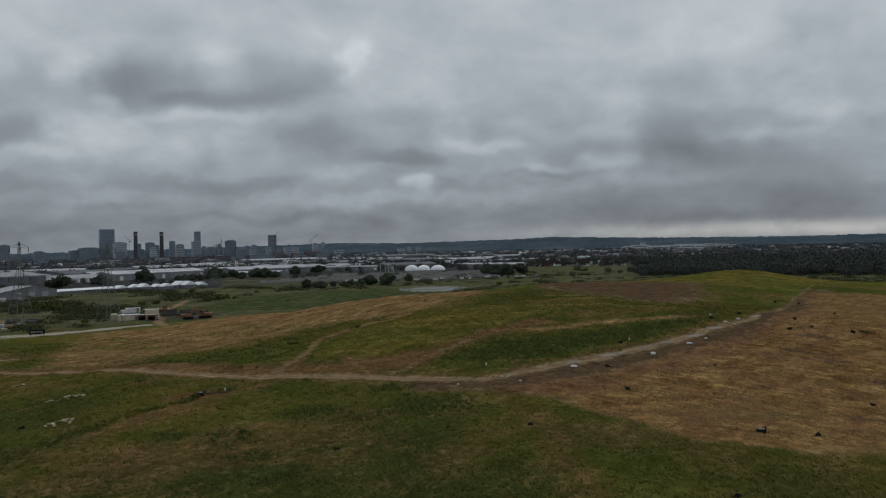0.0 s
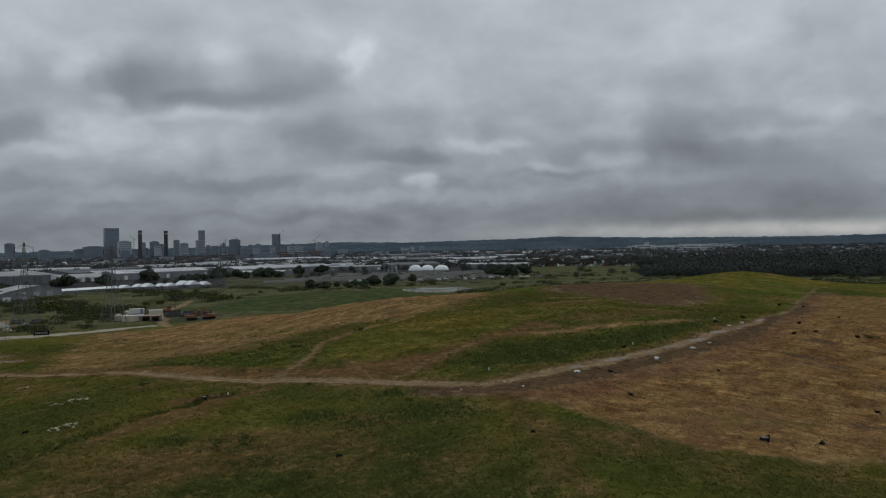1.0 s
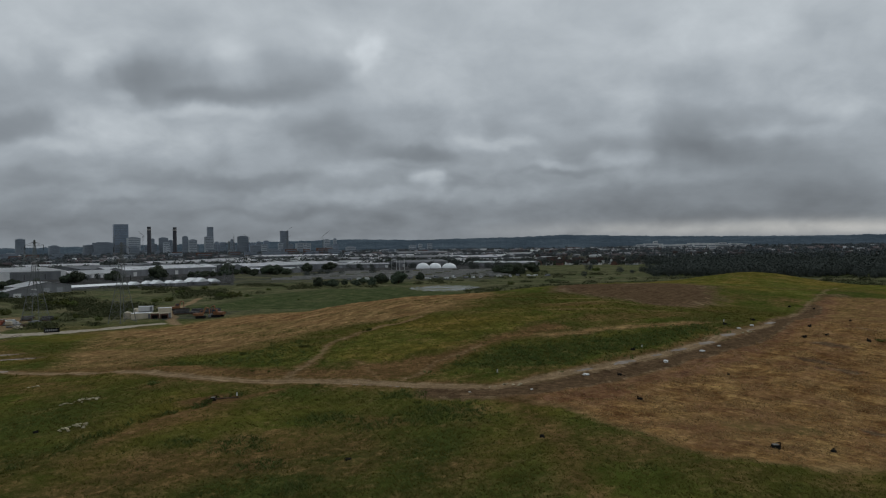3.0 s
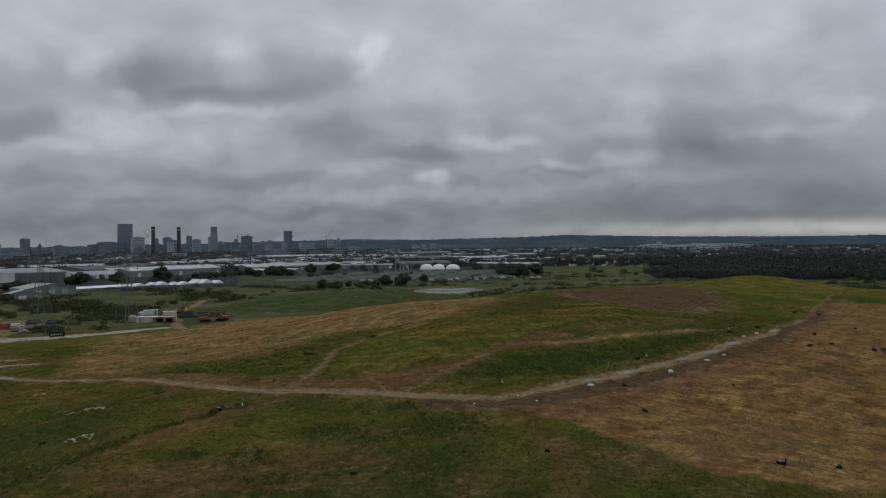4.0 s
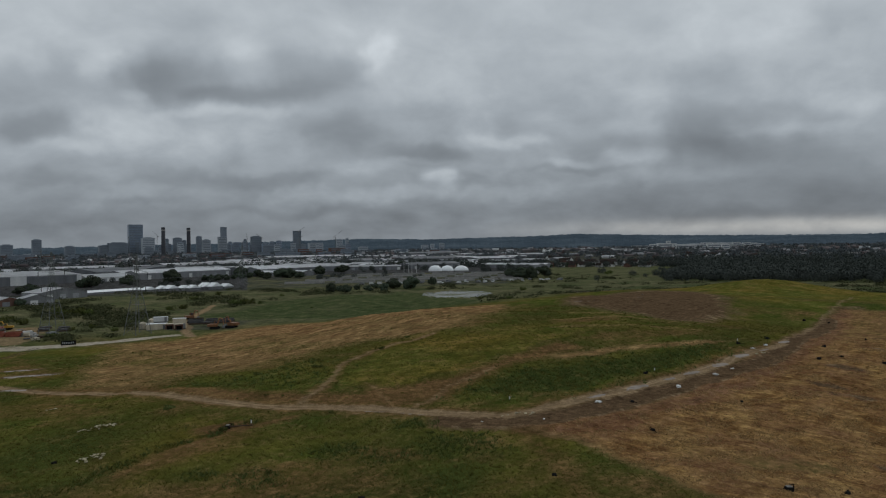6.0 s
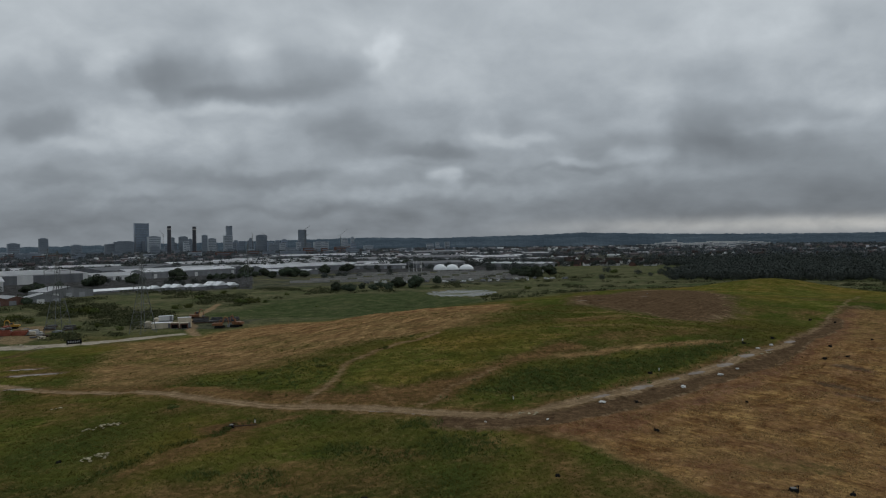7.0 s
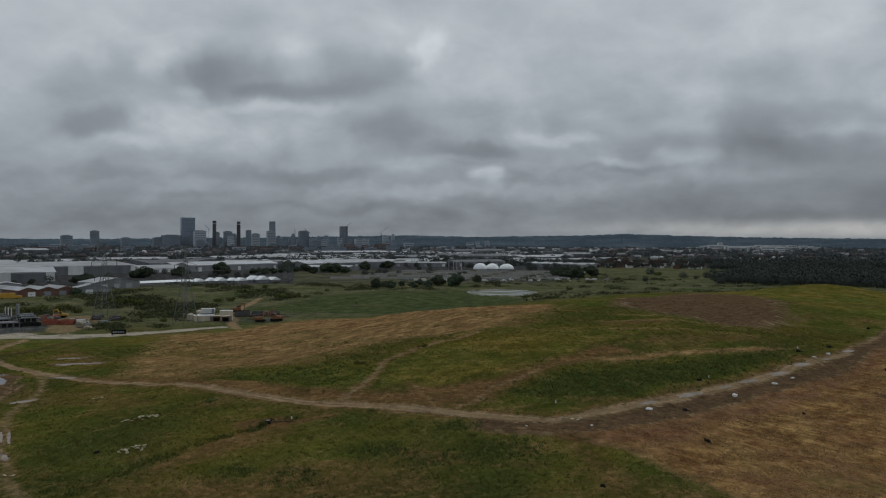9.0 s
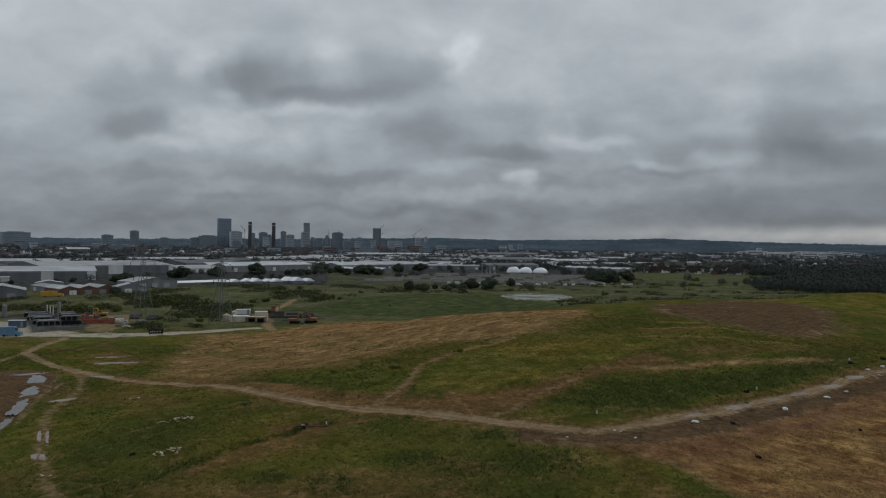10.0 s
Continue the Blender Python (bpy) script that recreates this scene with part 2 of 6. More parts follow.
def ground_material():
    s = Nodes("open_ground")
    za = s.add("ShaderNodeAttribute")
    za.attribute_name = "zone_a"
    zb = s.add("ShaderNodeAttribute")
    zb.attribute_name = "zone_b"

    def split(a):
        n = s.add("ShaderNodeSeparateColor")
        s.link(a.outputs["Color"], n.inputs[0])
        return n.outputs

    dry, lush_dim, road = split(za)
    wet, pale, town = split(zb)
    n_big = s.noise(0.035, 4, 0.55)
    n_mid = s.noise(0.16, 5, 0.6)
    n_wide = s.noise(0.30, 4, 0.6, stretch=((0.7, 1.15, 1), radians(38)))
    n_small = s.noise(0.9, 5, 0.62)
    n_fine = s.noise(4.5, 4, 0.65)
    furrow = s.noise(0.5, 4, 0.6, stretch=((0.36, 1.4, 1), radians(44)))
    plough = s.noise(0.45, 4, 0.6, stretch=((0.20, 1.5, 1), radians(-60)))

    rough_edge = s.calc("MULTIPLY_ADD", n_small, 0.45, s.calc("MULTIPLY_ADD", furrow, 0.2, s.calc("MULTIPLY", n_mid, 0.35)))

    def ragged(mask, amount, source, gain=2.2):
        v = s.calc("MULTIPLY_ADD", s.calc("SUBTRACT", source, 0.5), amount, mask)
        return s.calc("MULTIPLY_ADD", s.calc("SUBTRACT", v, 0.5), gain, 0.5, clamp=True)

    patch = s.calc("MULTIPLY_ADD", n_small, 0.4, s.calc("MULTIPLY", n_mid, 0.6))
    grass = s.ramp(patch, [(0.34, (0.061, 0.070, 0.014)), (0.50, (0.122, 0.121, 0.029)), (0.66, (0.238, 0.193, 0.058))])
    olive = s.ramp(n_big, [(0.42, (0.82, 0.95, 0.8)), (0.62, (1.28, 1.04, 0.95))])
    grass = s.mix(1.0, grass, olive, "MULTIPLY")
    deep = s.ramp(n_small, [(0.3, (0.031, 0.045, 0.011)), (0.7, (0.089, 0.105, 0.027))])
    rust = s.ramp(s.calc("MULTIPLY_ADD", n_wide, 0.5, s.calc("MULTIPLY", n_mid, 0.5)), [(0.40, (0.66, 0.52, 0.47)), (0.50, (0.96, 0.85, 0.78)), (0.60, (1.12, 1.08, 1.0))])
    zc = s.add("ShaderNodeAttribute")
    zc.attribute_name = "along_track"
    lanes = s.add("ShaderNodeSeparateXYZ")
    s.link(zc.outputs["Vector"], lanes.inputs[0])
    mown = s.calc("DIVIDE", lanes.outputs[2], 100.0, clamp=True)
    swath = s.noise(0.55, 5, 0.65, stretch=((0.30, 1.5, 1), radians(-35)))
    stalk = s.noise(2.6, 4, 0.7, stretch=((0.5, 1.3, 1), radians(-30)))
    bank_straw = s.ramp(s.calc("MULTIPLY_ADD", furrow, 0.6, s.calc("MULTIPLY", n_small, 0.4)), [(0.33, (0.144, 0.095, 0.049)), (0.50, (0.275, 0.181, 0.090)), (0.68, (0.488, 0.342, 0.166))])
    field_straw = s.ramp(s.calc("MULTIPLY_ADD", swath, 0.42, s.calc("MULTIPLY_ADD", stalk, 0.36, s.calc("MULTIPLY", n_small, 0.22))), [(0.38, (0.104, 0.065, 0.029)), (0.47, (0.228, 0.146, 0.062)), (0.55, (0.387, 0.262, 0.109)), (0.63, (0.593, 0.426, 0.178))])
    straw = s.mix(mown, bank_straw, field_straw)
    straw = s.mix(1.0, straw, rust, "MULTIPLY")
    ruts = s.noise(1.0, 4, 0.6, vec=zc.outputs["Vector"], stretch=((1.5, 0.05, 1), 0))
    dirt = s.ramp(s.calc("MULTIPLY_ADD", ruts, 0.65, s.calc("MULTIPLY", n_small, 0.35)), [(0.34, (0.162, 0.106, 0.057)), (0.50, (0.284, 0.198, 0.114)), (0.66, (0.402, 0.295, 0.181))])
    mud = s.ramp(s.calc("MULTIPLY_ADD", n_small, 0.6, s.calc("MULTIPLY", ruts, 0.4)), [(0.34, (0.066, 0.042, 0.024)), (0.50, (0.124, 0.080, 0.045)), (0.66, (0.208, 0.136, 0.078))])
    slab = s.ramp(n_small, [(0.3, (0.33, 0.282, 0.220)), (0.7, (0.52, 0.46, 0.37))])
    tar = s.ramp(n_mid, [(0.40, (0.040, 0.042, 0.038)), (0.54, (0.078, 0.076, 0.076)), (0.70, (0.15, 0.146, 0.148))])

    col = s.mix(ragged(lush_dim, 1.6, rough_edge, 1.7), grass, deep)
    earth = s.ramp(s.calc("MULTIPLY_ADD", n_small, 0.5, s.calc("MULTIPLY", furrow, 0.5)), [(0.34, (0.113, 0.081, 0.035)), (0.50, (0.207, 0.142, 0.060)), (0.66, (0.338, 0.230, 0.104))])
    loam = s.ramp(s.calc("MULTIPLY_ADD", n_small, 0.6, s.calc("MULTIPLY", n_mid, 0.4)), [(0.34, (0.083, 0.052, 0.023)), (0.50, (0.160, 0.095, 0.041)), (0.66, (0.255, 0.152, 0.067))])
    col = s.mix(ragged(s.calc("ADD", zb.outputs["Alpha"], 0.08), 1.7, rough_edge, 1.6), col, loam)
    col = s.mix(ragged(s.calc("ADD", dry, 0.14), 1.6, rough_edge, 1.5), col, earth)
    col = s.mix(ragged(s.calc("SUBTRACT", dry, 0.20), 1.7, rough_edge, 1.7), col, straw)
    meadow = s.ramp(patch, [(0.36, (0.072, 0.074, 0.041)), (0.50, (0.147, 0.138, 0.076)), (0.64, (0.262, 0.217, 0.129))])
    cool = s.ramp(patch, [(0.36, (0.035, 0.050, 0.020)), (0.50, (0.068, 0.088, 0.037)), (0.64, (0.136, 0.138, 0.063))])
    meadow = s.mix(ragged(lush_dim, 2.4, s.calc("MULTIPLY_ADD", n_big, 0.6, s.calc("MULTIPLY", n_mid, 0.4)), 1.5), meadow, cool)
    col = s.mix(za.outputs["Alpha"], col, meadow)
    mud = s.mix(ragged(wet, 0.0, n_small), mud, s.mix(s.calc("MULTIPLY", s.calc("MULTIPLY_ADD", wet, -8.0, 7.3, clamp=True), s.ramp(plough, [(0.50, (0, 0, 0)), (0.64, (0.9, 0.9, 0.9))])), mud, (0.30, 0.215, 0.130)))
    clay = s.ramp(n_small, [(0.34, (0.118, 0.056, 0.032)), (0.50, (0.200, 0.098, 0.056)), (0.66, (0.285, 0.160, 0.094))])
    mud = s.mix(s.calc("MULTIPLY", s.calc("MULTIPLY", mown, 1.3, clamp=True), s.calc("MULTIPLY_ADD", wet, -9.0, 6.6, clamp=True)), mud, clay)
    col = s.mix(ragged(wet, 1.6, rough_edge, 1.8), col, mud)
    col = s.mix(ragged(road, 0.7, n_small), col, dirt)
    col = s.mix(ragged(pale, 0.4, n_small), col, slab)
    col = s.mix(ragged(town, 1.3, n_big), col, tar)
    grain = s.ramp(s.calc("MULTIPLY_ADD", n_fine, 0.5, s.calc("MULTIPLY", n_wide, 0.5)), [(0.34, (0.55, 0.55, 0.55)), (0.66, (1.42, 1.42, 1.42))])
    col = s.mix(0.8, col, grain, "MULTIPLY")
    s.bump(s.calc("MULTIPLY_ADD", n_fine, 0.35, n_small), 0.9, 0.5)
    gloss = s.calc("MULTIPLY_ADD", ragged(wet, 0.8, n_small), -0.25, 0.95)
    return s.finish(col, gloss, 0.0, 0)


def water_material():
    s = Nodes("still_water")
    s.bump(s.noise(2.0, 3), 0.15, 0.02)
    murk = s.ramp(s.noise(0.4, 3), [(0.3, (0.22, 0.182, 0.150)), (0.7, (0.34, 0.288, 0.245))])
    s.bsdf.inputs["IOR"].default_value = 1.33
    mat = s.finish(murk, 0.16, 0.0, 0.12)
    silt = s.add("ShaderNodeBsdfDiffuse")
    s.link(murk, silt.inputs["Color"])
    both = s.add("ShaderNodeMixShader")
    both.inputs["Fac"].default_value = 0.68
    s.link(s.bsdf.outputs[0], both.inputs[1])
    s.link(silt.outputs[0], both.inputs[2])
    s.link(both.outputs[0], s.nt.nodes["Material Output"].inputs["Surface"])
    return mat


def ditch_material():
    """Dark water between mud banks."""
    s = Nodes("dark_ditch_water")
    s.bump(s.noise(1.6, 3), 0.2, 0.03)
    s.bsdf.inputs["IOR"].default_value = 1.33
    return s.finish(s.ramp(s.noise(0.5, 3), [(0.35, (0.055, 0.048, 0.044)), (0.65, (0.105, 0.092, 0.084))]), 0.14, 0.0, 0.22)


def pond_material():
    """Grey water with drifts of floating weed."""
    s = Nodes("weedy_pond_water")
    drift = s.noise(0.10, 4, 0.6, stretch=((0.5, 1.6, 1), 0))
    s.bump(s.noise(1.2, 3), 0.3, 0.05)
    col = s.ramp(drift, [(0.42, (0.085, 0.080, 0.062)), (0.56, (0.10, 0.105, 0.055))])
    weed = s.ramp(drift, [(0.44, (0.55, 0.55, 0.55)), (0.58, (0.0, 0.0, 0.0))])
    s.link(weed, s.bsdf.inputs["Coat Weight"])
    mat = s.finish(col, s.ramp(drift, [(0.44, (0.2, 0.2, 0.2)), (0.58, (0.85, 0.85, 0.85))]), 0.0, 0.08)
    return mat


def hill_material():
    s = Nodes("hazed_far_hills")
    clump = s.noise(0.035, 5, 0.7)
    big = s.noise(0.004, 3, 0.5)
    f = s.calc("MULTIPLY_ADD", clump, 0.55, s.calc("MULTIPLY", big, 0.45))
    # blue-grey in place of leaf green: the haze over the hills is painted here
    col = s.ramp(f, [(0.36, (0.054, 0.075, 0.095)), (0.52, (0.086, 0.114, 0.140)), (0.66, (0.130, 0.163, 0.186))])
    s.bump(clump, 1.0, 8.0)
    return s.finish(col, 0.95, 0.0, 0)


MAT_GROUND = ground_material()
MAT_WATER = water_material()
MAT_DITCH = ditch_material()
MAT_HILL = hill_material()
MAT_POND = pond_material()
# green lifted and slightly blued, with some haze mixed into the leaf colour
MAT_LEAF = foliage("tree_leaves", (0.042, 0.055, 0.042), (0.094, 0.112, 0.072))
# leaf green paled and blued so the colour itself holds the distance haze
MAT_FARLEAF = foliage("hazed_distant_leaves", (0.070, 0.084, 0.090), (0.112, 0.130, 0.132))
MAT_WOOD = foliage("woodland_leaves", (0.066, 0.078, 0.074), (0.124, 0.138, 0.122))
MAT_WEED = foliage("weeds", (0.052, 0.068, 0.020), (0.125, 0.142, 0.046))
MAT_SCRUB = foliage("brambles", (0.048, 0.058, 0.030), (0.108, 0.116, 0.058))
MAT_CABIN = surface("off_white_cabin_paint", (0.44, 0.39, 0.30), (0.62, 0.56, 0.45), 0.5, 0.7, streak=True, matte=True)
MAT_DKGREY = surface("dark_grey_steel", (0.040, 0.042, 0.045), (0.095, 0.097, 0.10), 0.6, 0.6)
MAT_TUFT = foliage("grass_tufts", (0.086, 0.092, 0.021), (0.208, 0.186, 0.052))
MAT_STRAW = foliage("straw_tufts", (0.250, 0.170, 0.074), (0.600, 0.440, 0.200))
MAT_BARK = surface("bark", (0.06, 0.045, 0.035), (0.12, 0.09, 0.07), 2.0, 0.9, matte=True)
MAT_CLAD = surface("grey_cladding", (0.14, 0.146, 0.155), (0.24, 0.247, 0.258), 0.15, 0.55, streak=True)
MAT_CLADDK = surface("dark_grey_cladding", (0.105, 0.111, 0.120), (0.180, 0.188, 0.198), 0.12, 0.6, streak=True)
MAT_WHITE = surface("white_cladding", (0.46, 0.47, 0.47), (0.66, 0.66, 0.65), 0.12, 0.5, streak=True)
MAT_ROOF = surface("pale_sheet_roof", (0.54, 0.55, 0.57), (0.80, 0.81, 0.82), 0.08, 0.45, spread=0.5)
MAT_ROOFDK = surface("dull_sheet_roof", (0.20, 0.21, 0.225), (0.34, 0.35, 0.365), 0.08, 0.6, spread=0.5)
MAT_BRICK = surface("red_brick", (0.13, 0.072, 0.058), (0.21, 0.125, 0.10), 0.5, 0.85, matte=True)
MAT_TILE = surface("brown_roof_tiles", (0.055, 0.045, 0.042), (0.10, 0.078, 0.07), 0.4, 0.8, matte=True)
MAT_CONC = surface("concrete", (0.25, 0.25, 0.24), (0.40, 0.39, 0.37), 0.4, 0.85, bump=0.02, matte=True)
# far glazing: distance haze is put into the colour, pale and low in contrast
MAT_FARGLASS = surface("hazed_glazing", (0.135, 0.165, 0.20), (0.195, 0.225, 0.26), 0.05, 0.4)
MAT_GLASS = surface("dark_glazing", (0.035, 0.045, 0.058), (0.075, 0.09, 0.11), 0.1, 0.2)
# tower walls carry painted haze: base colours lifted and shifted to blue
MAT_TOWER = surface("hazed_curtain_wall", (0.17, 0.215, 0.285), (0.26, 0.31, 0.375), 0.03, 0.35, spread=0.4)
MAT_TOWERLT = surface("hazed_pale_panels", (0.32, 0.355, 0.395), (0.46, 0.495, 0.535), 0.03, 0.6, spread=0.4)
MAT_TOWERDK = surface("hazed_dark_panels", (0.145, 0.175, 0.212), (0.235, 0.265, 0.303), 0.03, 0.6, spread=0.4)
# dark brick raised towards blue to imitate haze in front of the chimneys
MAT_SMOKE = surface("hazed_chimney_brick", (0.050, 0.052, 0.062), (0.085, 0.085, 0.094), 0.1, 0.85)
MAT_STEEL = surface("galvanised_steel", (0.10, 0.108, 0.105), (0.18, 0.19, 0.185), 0.4, 0.7)
MAT_BLACK = surface("black_plastic", (0.012, 0.012, 0.012), (0.032, 0.031, 0.030), 1.5, 0.85, matte=True)
MAT_ORANGE = surface("orange_machine_paint", (0.16, 0.066, 0.030), (0.27, 0.13, 0.06), 0.8, 0.5)
MAT_RED = surface("red_skip_paint", (0.20, 0.05, 0.03), (0.32, 0.10, 0.06), 0.6, 0.6)
MAT_YELLOW = surface("yellow_paint", (0.36, 0.20, 0.02), (0.46, 0.28, 0.05), 0.6, 0.5)
MAT_BLUE = surface("blue_paint", (0.045, 0.075, 0.12), (0.085, 0.125, 0.18), 0.6, 0.5)
MAT_SKYBLUE = surface("light_blue_paint", (0.10, 0.19, 0.30), (0.17, 0.28, 0.40), 0.6, 0.5)
MAT_RUBBLE = surface("pale_rubble", (0.30, 0.265, 0.175), (0.56, 0.50, 0.35), 1.6, 0.9, bump=0.03, spread=0.5, matte=True)
MAT_DOME = surface("white_gas_membrane", (0.72, 0.74, 0.75), (0.84, 0.86, 0.87), 0.2, 0.4, spread=0.1)
MAT_SACK = surface("white_woven_sack", (0.55, 0.55, 0.53), (0.78, 0.78, 0.76), 2.0, 0.75, bump=0.02, matte=True)

# ---- shape of the land ----
MOUNDS = [  # x, y, spread, height
    (85, 270, 90, 10.66), (168, 400, 27, 8.6), (0, 160, 40, 4.52), (-23, 247, 26, 4.15), (16, 65, 26, 4.23), (107, 221, 26, -4.12),
    (-120, 200, 40, -1.26), (-50, 360, 60, -2.19), (-62, 117, 26, 1.74), (16, 208, 26, 2.08), (94, 403, 26, 2.29), (240, 340, 40, 2.97),
    (133, 117, 26, -3.84), (94, 169, 26, 2.37), (42, 273, 26, 2.57), (3, 0, 26, 1.67), (-101, 91, 26, -2.62), (-23, 78, 26, -1.46),
    (81, 91, 26, -1.29), (260, 260, 40, 4.17), (-68, 395, 30, 2.6),
]


def wave(x, y, size, seed):
    """Smooth unevenness between -1 and 1, about size metres across."""
    rng = np.random.RandomState(seed)
    v = np.zeros_like(x)
    for k in range(5):
        a, ph = rng.uniform(0, 2 * math.pi, 2)
        f = 2 * math.pi / (size * rng.uniform(0.6, 1.5))
        v += np.sin(f * (x * math.cos(a) + y * math.sin(a)) + ph)
    return v / 5


def land(x, y):
    """Height of the land: the filled mounds, their unevenness, and the slow rise of the wooded suburbs."""
    x, y = np.asarray(x, float), np.asarray(y, float)
    z = np.zeros_like(x)
    for cx, cy, s, h in MOUNDS:
        z += h * np.exp(-((x - cx) ** 2 + (y - cy) ** 2) / (2 * s * s))
    r, u = np.hypot(x, y), x / np.maximum(y, 1.0)
    z += np.clip((650 - r) / 300, 0, 1) * (0.35 * wave(x, y, 30, 23) + 0.22 * wave(x, y, 15, 24) + 0.16 * wave(x, y, 9, 21) + 0.10 * wave(x, y, 3.7, 22))
    far = np.clip((r - 1150) / 1800, 0, 1)
    return z + 14 * far * far * (3 - 2 * far) * (y > 1)


def land_at(x, y):
    return float(land(np.array([x]), np.array([y]))[0])


def line_mask(x, y, pts, half, soft):
    """1 on a band round a broken line, fading out over soft metres."""
    d = np.full(x.shape, 1e9)
    for (ax, ay), (bx, by) in zip(pts, pts[1:]):
        lx, ly = bx - ax, by - ay
        t = np.clip(((x - ax) * lx + (y - ay) * ly) / (lx * lx + ly * ly), 0, 1)
        d = np.minimum(d, np.hypot(x - ax - t * lx, y - ay - t * ly))
    return np.clip((half + soft / 2 - d) / soft, 0, 1)


def area_mask(x, y, pts, soft):
    """1 inside a closed outline, fading over soft metres."""
    inside = np.zeros(x.shape, bool)
    d = np.full(x.shape, 1e9)
    for (ax, ay), (bx, by) in zip(pts, pts[1:] + pts[:1]):
        lx, ly = bx - ax, by - ay
        t = np.clip(((x - ax) * lx + (y - ay) * ly) / (lx * lx + ly * ly), 0, 1)
        d = np.minimum(d, np.hypot(x - ax - t * lx, y - ay - t * ly))
        if ay != by:
            cross = ((ay > y) != (by > y)) & (x < (bx - ax) * (y - ay) / (by - ay) + ax)
            inside ^= cross
    return np.clip(np.where(inside, d, -d) / soft + 0.5, 0, 1)


HAUL_ROAD = [(-163, 222), (-163, 213), (-154.6, 193.6), (-140, 182.3), (-122.9, 171.7), (-103, 160.1), (-88, 154.2), (-71.2, 146.8), (-60.7, 139.6), (-49, 132.6), (-38.5, 127), (-33, 125), (-23.3, 123.6),
             (-13.3, 122.4), (-5.5, 118.8), (1.1, 117), (6.8, 116), (11.4, 118), (16, 121.8), (21.5, 125.6), (29, 131.2), (37.6, 138.4), (46.6, 145.5), (55.2, 152.8), (60.7, 159), (67, 164.8), (76, 171)]
FAR_TRACK = [(76, 171), (92, 196), (105.7, 219.8), (116.8, 235), (133.3, 257.4), (150, 284), (169.1, 314.2), (178, 329)]
CONCRETE_ROAD = [(-240, 200), (-181, 226), (-168, 231), (-152, 233), (-137, 244), (-121, 256), (-112, 262)]
TRACKS = [
    [(-163, 213), (-166, 229)],
    [(-122.9, 171.7), (-112.8, 161.7), (-103.4, 146.7), (-96.6, 130.9), (-87.9, 115.8), (-80.1, 104.7), (-71.4, 94.9), (-63.5, 86.4), (-52, 72)],
    [(-154.6, 193.6), (-151.6, 184.5), (-150, 178), (-152, 160)],
    [(-30.5, 126), (-28.9, 144), (-29.2, 158.8), (-27.8, 165.7), (-24.8, 173.2), (-19, 180), (-9, 192)],
    [(-10, 123), (-7.1, 127.8), (-4.1, 135.1), (0, 140), (5, 146)],
    [(-13.4, 124), (-16.5, 132), (-20, 138)],
    [(-103, 256), (-113, 276), (-125, 305), (-134, 335), (-142, 370), (-151, 409)],
]
FOOTWORN = [(8, 110), (10.5, 100), (12.4, 90), (13, 80), (12.4, 70), (12.3, 60), (12, 48)]
DRY_BANK = [(-95, 166), (-110, 200), (-123, 243), (-103, 243), (-94, 272), (-69, 284), (-36, 262), (-10, 262), (12, 262), (14, 238), (7, 217), (-4, 200), (-17, 194), (-29, 192), (-39, 187), (-49, 176), (-60, 165), (-72, 160), (-82, 157)]
DRY_FIELD = [(10, 108), (13, 112), (26, 119.4), (37.5, 128), (55.4, 147.8), (72.5, 164.8), (114, 230), (134, 254), (150, 250), (175, 236), (160, 200), (110, 130), (60, 84), (50, 79.5), (43, 77), (34, 76.2), (28.2, 77.6), (24.3, 83.7), (20.3, 93), (17.4, 102)]
PLOUGHED = [(34, 246), (36, 272), (60, 330), (80, 380), (98, 388), (124, 369), (112, 310), (101, 270), (93, 246), (84, 228), (73, 215), (64, 217), (49, 231)]
BARE_SLOPE = [(-11, 127), (-13, 136), (-3, 142), (6, 151), (14, 163), (22, 172), (28, 166), (14, 152), (5, 143), (-1, 134), (-5, 126)]
RANK_BANK = [(-1.5, 129), (6.4, 128), (18, 129), (36, 143), (58, 161), (57, 170), (40, 159), (20.7, 148), (8.5, 144)]
RANK_PLAIN = [(-140, 330), (-110, 470), (-22, 500), (12, 400), (0, 300), (-35, 285), (-83, 315)]
BARE_STRIP = [(18, 157), (28, 162.6), (41, 167.8), (56, 175.5), (66, 175), (54, 169), (39, 163.6), (21, 153)]
GREEN_HILL = [(118, 300), (110, 420), (230, 460), (260, 330), (190, 290), (170, 315)]
GREEN_STRIP = [(-66, 150), (-53, 153), (-49, 158), (-43, 172), (-33, 168), (-29.5, 150), (-31, 140), (-40, 139), (-52, 144)]
SOIL_PATCHES = [  # x, y, half length, half width, turn, strength
    (-30, 89, 17, 7, 20, 0.55), (-43, 104, 11, 3, 50, 0.55), (-24, 97, 7, 3, 10, 0.5), (-42, 83, 8, 4, 40, 0.5), (-16, 90, 8, 3, 15, 0.5), (-40.5, 115, 4.5, 2.2, 20, 0.9), (-12, 101, 6, 2, -30, 0.5),
    (-13.7, 131, 6, 5, 0, 0.75), (13, 107.5, 7, 3.5, -20, 0.85), (46, 184, 18, 5, 25, 0.5), (20, 186, 16, 8, 10, 0.45), (-6, 205, 14, 9, 20, 0.6), (36, 208, 12, 4, 35, 0.6), (-47, 133, 12, 3, -30, 0.7), (-82, 155, 16, 6, -12, 0.7),
]
